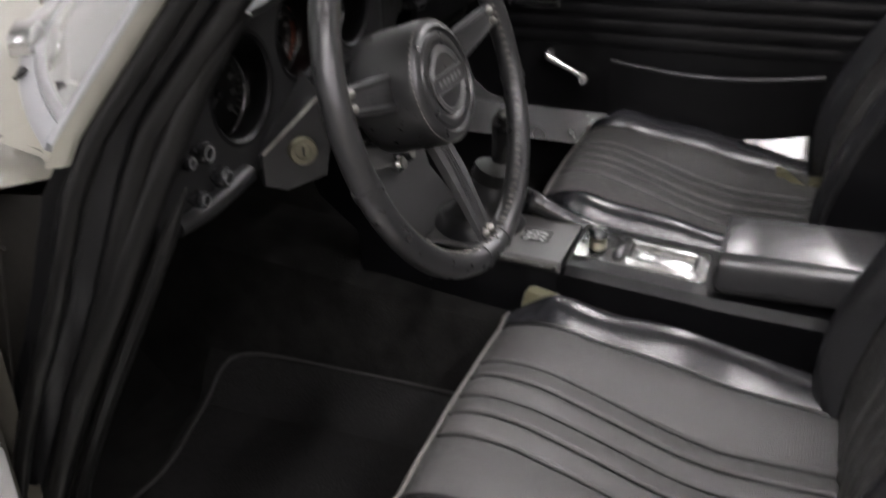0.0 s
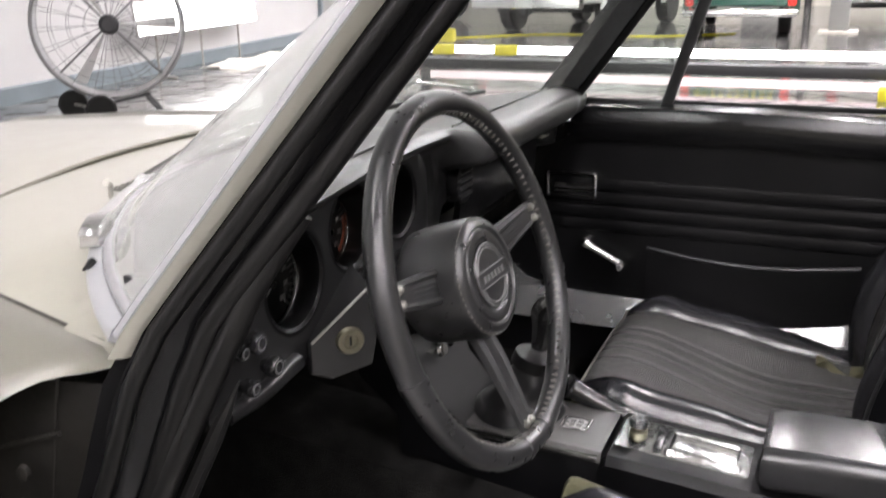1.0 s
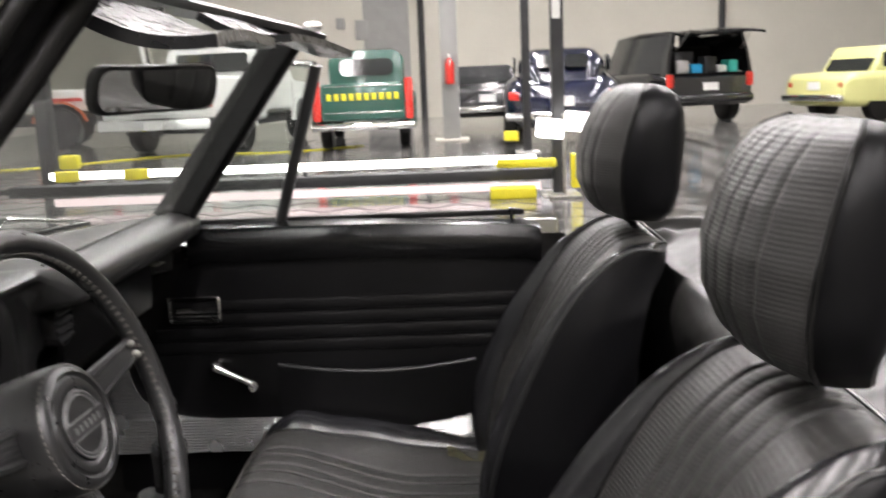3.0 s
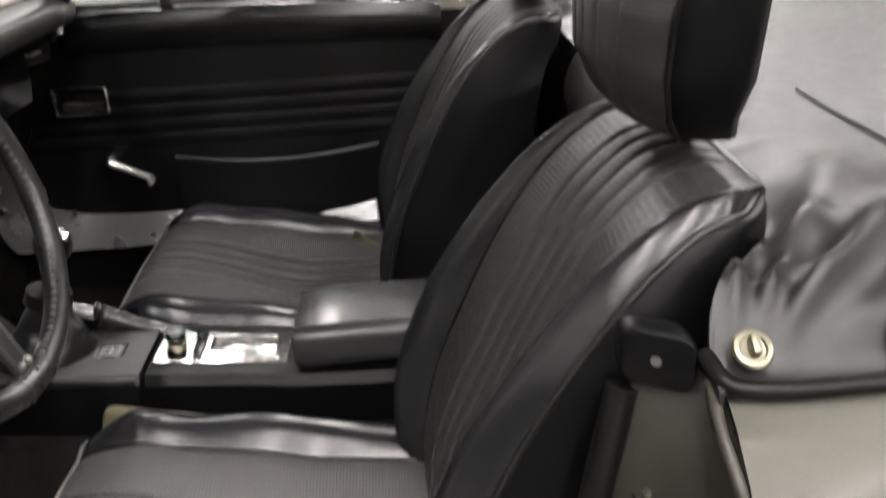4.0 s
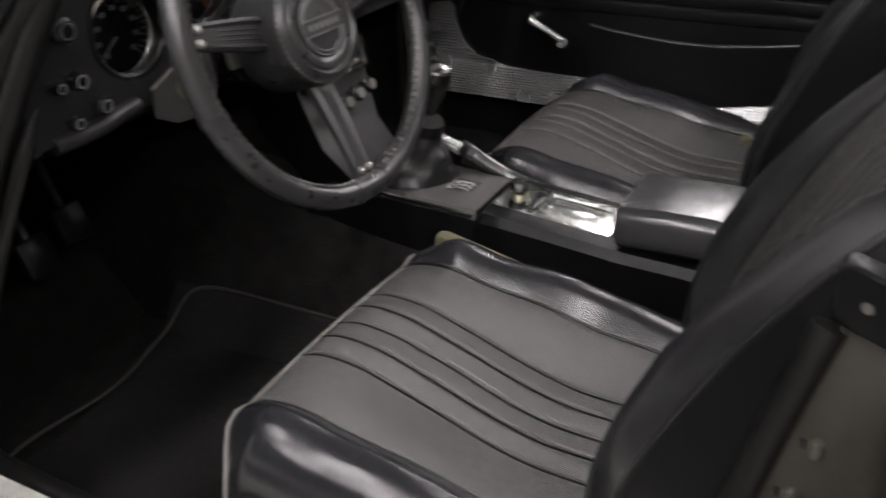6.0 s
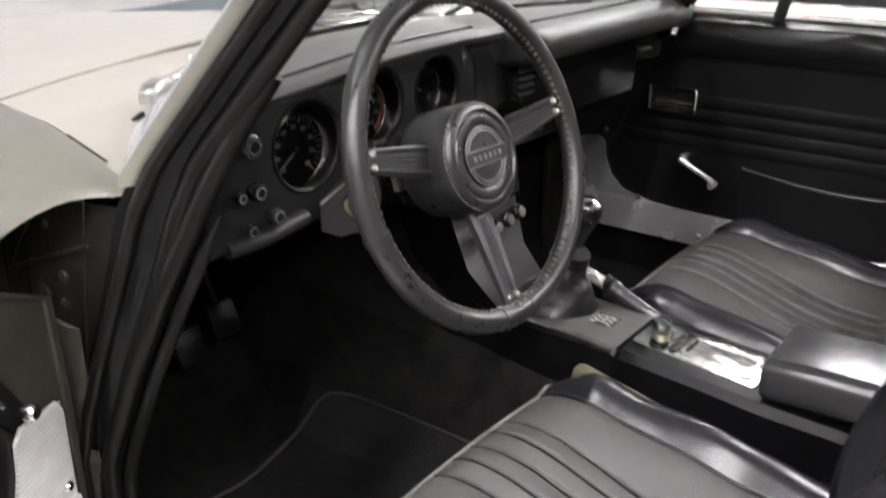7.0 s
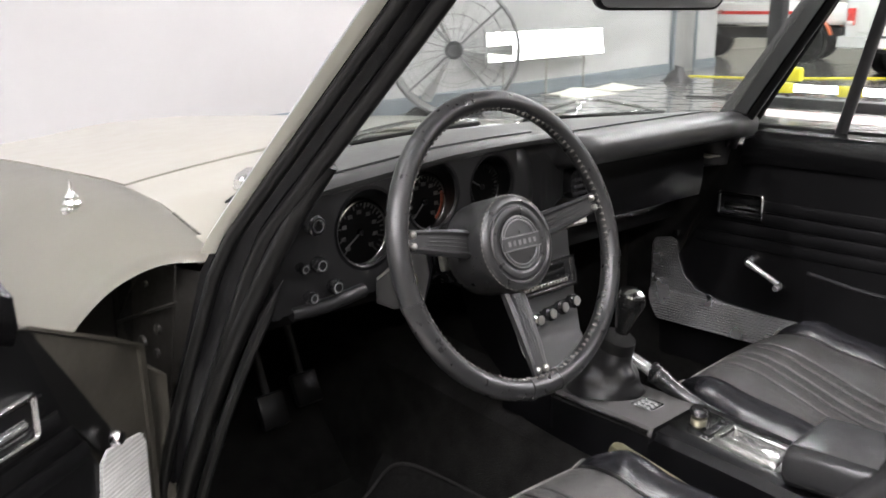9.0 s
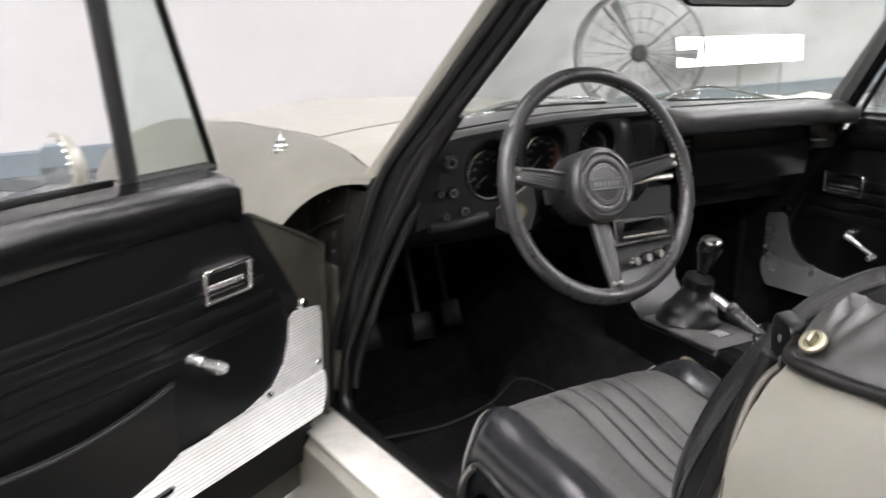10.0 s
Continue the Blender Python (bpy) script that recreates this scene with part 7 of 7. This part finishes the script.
def work_truck(at):
    """White pickup seen from its tail and side."""
    v = thing("work_truck", "white pickup truck with chrome step bumper and small red lamps", "truck", at=at)
    W = 1.0
    hull(v, "bed", [(0.0, W * 0.97, 0.58, 1.26, 0.05), (0.04, W, 0.52, 1.30, 0.07), (1.2, W, 0.50, 1.30, 0.08), (2.35, W, 0.50, 1.30, 0.08)], M_WHITEP, "white cargo bed")
    tg = part("tailgate", box((0, -0.012, 0.965), (1.52, 0.05, 0.54), None, 0.025, 3), M_WHITEP, v, "white tailgate with a pressed panel")
    part("tailgate_panel", box((0, -0.040, 0.97), (1.26, 0.012, 0.34), None, 0.006), M_WHITEP, tg)
    part("tailgate_latch", box((0, -0.048, 1.12), (0.16, 0.014, 0.06), None, 0.006), M_DARKSTEEL, tg)
    for s in (-1, 1):
        tl = part("tail_light", box((s * 0.885, -0.015, 0.94), (0.13, 0.06, 0.27), None, 0.015), M_RED, v, "red tail light")
        part("reversing_light", box((s * 0.885, -0.018, 0.845), (0.11, 0.06, 0.07), None, 0.01), M_WHITEP, tl)
    bp_ = part("bumper", loft([[(x, -0.02 - dy, 0.55 + dz) for dy, dz in ((0.0, 0.09), (0.17, 0.09), (0.19, 0.07), (0.19, -0.08), (0.17, -0.10), (0.0, -0.10))] for x in (-0.98, 0.98)]), M_CHROME, v, "chrome step bumper")
    part("step_pad", box((0, -0.12, 0.645), (0.6, 0.14, 0.012)), M_RUBBER, bp_)
    part("number_plate", box((0, -0.214, 0.54), (0.31, 0.012, 0.15)), M_WHITEP, bp_)
    part("hitch", box((0, -0.12, 0.40), (0.12, 0.24, 0.10), None, 0.01), M_DARKSTEEL, bp_)
    part("chassis", box((0, 2.4, 0.46), (1.3, 4.6, 0.16)), M_DARKSTEEL, v)
    part("rear_axle", tube([(-0.85, 1.25, 0.40), (0.0, 1.25, 0.40), (0.85, 1.25, 0.40)], 0.07, 8), M_DARKSTEEL, v)
    hull(v, "cab", [(2.38, 0.92, 0.6, 1.72, 0.12), (2.46, 0.94, 0.58, 1.84, 0.16), (3.2, 0.93, 0.58, 1.86, 0.16), (3.75, 0.93, 0.58, 1.78, 0.14), (4.15, 0.97, 0.58, 1.24, 0.1)], M_WHITEP, "white cab")
    hull(v, "nose", [(4.0, 0.98, 0.55, 1.22, 0.1), (5.0, 0.97, 0.5, 1.16, 0.1), (5.2, 0.92, 0.5, 1.08, 0.1)], M_WHITEP)
    part("rear_window", plate([(a, 2.36, 1.56 + b) for a, b in rounded(1.4, 0.34, 0.06)], (0, -0.012, 0)), M_DGLASS, v)
    for s in (-1, 1):
        part("side_window", box((s * 0.935, 3.2, 1.55), (0.02, 0.95, 0.34), None, 0.008), M_DGLASS, v)
        for y in (1.25, 4.35):
            arch(v, s * 1.0, y, 0.47, M_WHITEP)
            road_wheel(v, s * 0.92, y, 0.40, 0.24, M_BRIGHT)
    return v


def trail_car(at):
    """Tall open-sided off-road car on large tyres, seen side on."""
    v = thing("off_roader", "white off-road car with orange fenders on large tyres", "car", at=at)
    hull(v, "body", [(0.0, 0.74, 0.78, 1.16, 0.05), (0.05, 0.78, 0.74, 1.20, 0.07), (2.2, 0.78, 0.74, 1.20, 0.07), (3.6, 0.72, 0.74, 1.18, 0.1), (3.68, 0.68, 0.78, 1.12, 0.06)], M_WHITEP, "white body tub")
    hull(v, "hard_top", [(0.06, 0.72, 1.16, 1.80, 0.08), (0.12, 0.74, 1.16, 1.88, 0.1), (2.0, 0.73, 1.16, 1.90, 0.1), (2.35, 0.70, 1.16, 1.80, 0.08), (2.6, 0.68, 1.14, 1.22, 0.02)], M_WHITEP, "white hard top")
    for s in (-1, 1):
        part("stripe", box((s * 0.783, 1.8, 0.98), (0.014, 3.2, 0.07), None, 0.004), M_RED, v, "red side stripe")
        part("side_window", box((s * 0.742, 0.9, 1.58), (0.02, 1.3, 0.36), None, 0.01), M_DGLASS, v)
        for y in (0.72, 2.95):
            part("fender", loft([[(s * q, y + (0.50 + 0.04 * k) * math.cos(t), 0.42 + (0.50 + 0.04 * k) * math.sin(t)) for k in (0, 1) for q in ((0.72, 0.92) if k == 0 else (0.92, 0.72))] for t in [math.pi * (0.08 + 0.84 * i / 12) for i in range(13)]]), M_ORANGEP if y > 2 else M_RUBBER, v, "flared fender")
            # flat dark disc on the tub side, for the shade under the fender
            part("wheel_well", plate([(s * 0.785, y + 0.49 * math.cos(t), 0.42 + 0.49 * math.sin(t)) for t in [math.pi * i / 12 for i in range(13)]], (s * 0.008, 0, 0)), M_RUBBER, v)
            road_wheel(v, s * 0.80, y, 0.41, 0.28, M_BRIGHT)
        part("tail_light", box((s * 0.64, -0.02, 0.98), (0.12, 0.05, 0.16), None, 0.01), M_RED, v, "red tail light")
    part("chassis", box((0, 1.8, 0.58), (0.9, 3.6, 0.22)), M_DARKSTEEL, v)
    for y in (-0.12, 3.80):
        part("bumper", tube([(-0.82, y, 0.66), (0.0, y, 0.66), (0.82, y, 0.66)], 0.075, 10), M_DARKSTEEL, v, "black steel bumper")
    part("spare_wheel", revolve([(0.22, -0.11), (0.36, -0.11), (0.40, -0.07), (0.40, 0.07), (0.36, 0.11), (0.22, 0.11)], frame_of((0.1, -0.16, 1.12), (1, 0, 0), (0, 0, 1)), 26), M_RUBBER, v, "black spare tyre")
    return v


def loaded_estate(at):
    """Dark estate car with its tailgate up and luggage in the open boot."""
    v = thing("estate_car", "black off-road estate car with raised tailgate and luggage", "car", at=at)
    hull(v, "body", [(0.0, 0.90, 0.42, 0.92, 0.10), (0.08, 0.94, 0.36, 0.98, 0.12), (1.0, 0.95, 0.34, 1.06, 0.16), (3.4, 0.95, 0.34, 1.04, 0.16), (4.6, 0.88, 0.38, 0.94, 0.14), (4.75, 0.78, 0.42, 0.82, 0.1)], M_BLACKP)
    hull(v, "roof", [(0.05, 0.70, 1.74, 1.79, 0.02), (0.3, 0.73, 1.75, 1.83, 0.03), (1.6, 0.74, 1.77, 1.86, 0.035), (2.9, 0.68, 1.72, 1.80, 0.03)], M_BLACKP, "black roof")
    for s in (-1, 1):
        part("rear_pillar", loft([[(s * (x + a), y, z) for a, y in ((-0.03, y0), (0.03, y0), (0.03, y1), (-0.03, y1))] for x, z, y0, y1 in ((0.90, 0.96, 0.02, 0.30), (0.84, 1.35, 0.05, 0.28), (0.72, 1.80, 0.10, 0.24))]), M_BLACKP, v)
        part("side_window", loft([[(s * (x + a), y, z) for a, y in ((-0.01, 0.28), (0.01, 0.28), (0.01, y1), (-0.01, y1))] for x, z, y1 in ((0.88, 1.02, 3.2), (0.74, 1.76, 2.8))]), M_DGLASS, v)
        tl = part("tail_light", box((s * 0.86, 0.0, 0.86), (0.15, 0.07, 0.28), None, 0.03), M_RED, v, "red tail light")
        for y in (0.85, 3.75):
            road_wheel(v, s * 0.84, y, 0.36, 0.24)
    part("windscreen", loft([[(x, y, z) for x, y in ((-w, y0), (w, y0), (w, y0 + 0.02), (-w, y0 + 0.02))] for w, y0, z in ((0.84, 3.5, 1.02), (0.68, 2.85, 1.76))]), M_DGLASS, v)
    part("boot_floor", box((0, 0.7, 0.99), (1.6, 1.3, 0.03)), M_CARPET, v)
    part("seat_row", box((0, 1.45, 1.25), (1.5, 0.16, 0.62), Matrix.Rotation(0.2, 3, "X"), 0.06), M_CARPET, v)
    part("raised_tailgate", sheet(lambda a, b: (lerp(-0.68, 0.68, b) * (1 - 0.06 * a), 0.08 - 1.0 * a, 1.82 + 0.14 * a - 0.16 * a * a - 0.04 * (2 * b - 1) ** 2), 10, 8, 0.05), M_BLACKP, v, "open raised tailgate")
    for s in (-1, 1):
        part("gas_strut", tube([(s * 0.70, 0.08, 1.45), (s * 0.66, -0.45, 1.84)], 0.012, 6), M_STEEL, v)
    part("bumper", box((0, -0.07, 0.50), (1.80, 0.16, 0.18), None, 0.06, 3), M_BLACKP, v, "black rear bumper")
    part("number_plate", box((0, -0.03, 0.74), (0.32, 0.02, 0.15)), M_WHITEP, v)
    for x, y, z, a, b, h, m in ((-0.50, 0.22, 1.0, 0.26, 0.20, 0.26, M_GREY), (-0.22, 0.20, 1.0, 0.22, 0.24, 0.18, M_CLOTH[0]), (0.06, 0.24, 1.0, 0.26, 0.30, 0.32, M_DARKSTEEL), (0.32, 0.18, 1.0, 0.18, 0.2, 0.15, M_WHITEP), (0.54, 0.22, 1.0, 0.22, 0.26, 0.24, M_CLOTH[2]), (-0.36, 0.5, 1.0, 0.4, 0.3, 0.44, M_DARKSTEEL)):
        part("luggage", box((x, y, z + h / 2), (a, b, h), Matrix.Rotation(x * 0.5, 3, "Z"), 0.035, 3), m, v)
    return v


loaded_estate(pose(5.15, 17.6, 0, 0, 0, 14))
saloon("classic_saloon", "pale yellow classic saloon", pose(6.9, 16.8, 0, 0, 0, -70), M_LIME, 4.4, 1.7, 1.4, 0.9)
work_truck(pose(-4.72, 14.05, 0, 0, 0, -8))
saloon("dark_hatchback", "black classic car seen from behind", pose(0.75, 17.8, 0, 0, 0, 2), M_BLACKP, 4.2, 1.6, 1.35, 0.95)
trail_car(pose(-10.9, 17.5, 0, 0, 0, -76))

# ---------------------------------------------------------------- floor tiles
T = 0.335
tile_me = finish("tile", plate([(T * 0.707 * a, T * 0.707 * b, 0.0) for a, b in ((0.99, 0), (0, 0.99), (-0.99, 0), (0, -0.99))], (0, 0, 0.0025)), M_TILE, False)
count, rest = 0, B()
cells = sorted({(round(i * T * 1.414, 3), round(j * T * 1.414 , 3)) for i in range(-24, 32) for j in range(-24, 42)}, key=lambda c: (c[0] + 0.8) ** 2 + (c[1] - 6.0) ** 2)
for x, y in cells:
    if not (-7.2 < x < 14 and -12 < y < 18):
        continue
    if count < 300:
        ob = new("tile", tile_me)
        ob.parent = floor
        ob.location = (x, y, 0.001)
        count += 1
    else:
        vs = [rest.verts.new((x + T * 0.7 * a, y + T * 0.7 * b, 0.0035)) for a, b in ((1, 0), (0, 1), (-1, 0), (0, -1))]
        rest.faces.new(vs)
ft = part("far_tiles", rest, M_TILE, floor, smooth=False)
tagged(ft, kind="stuff")
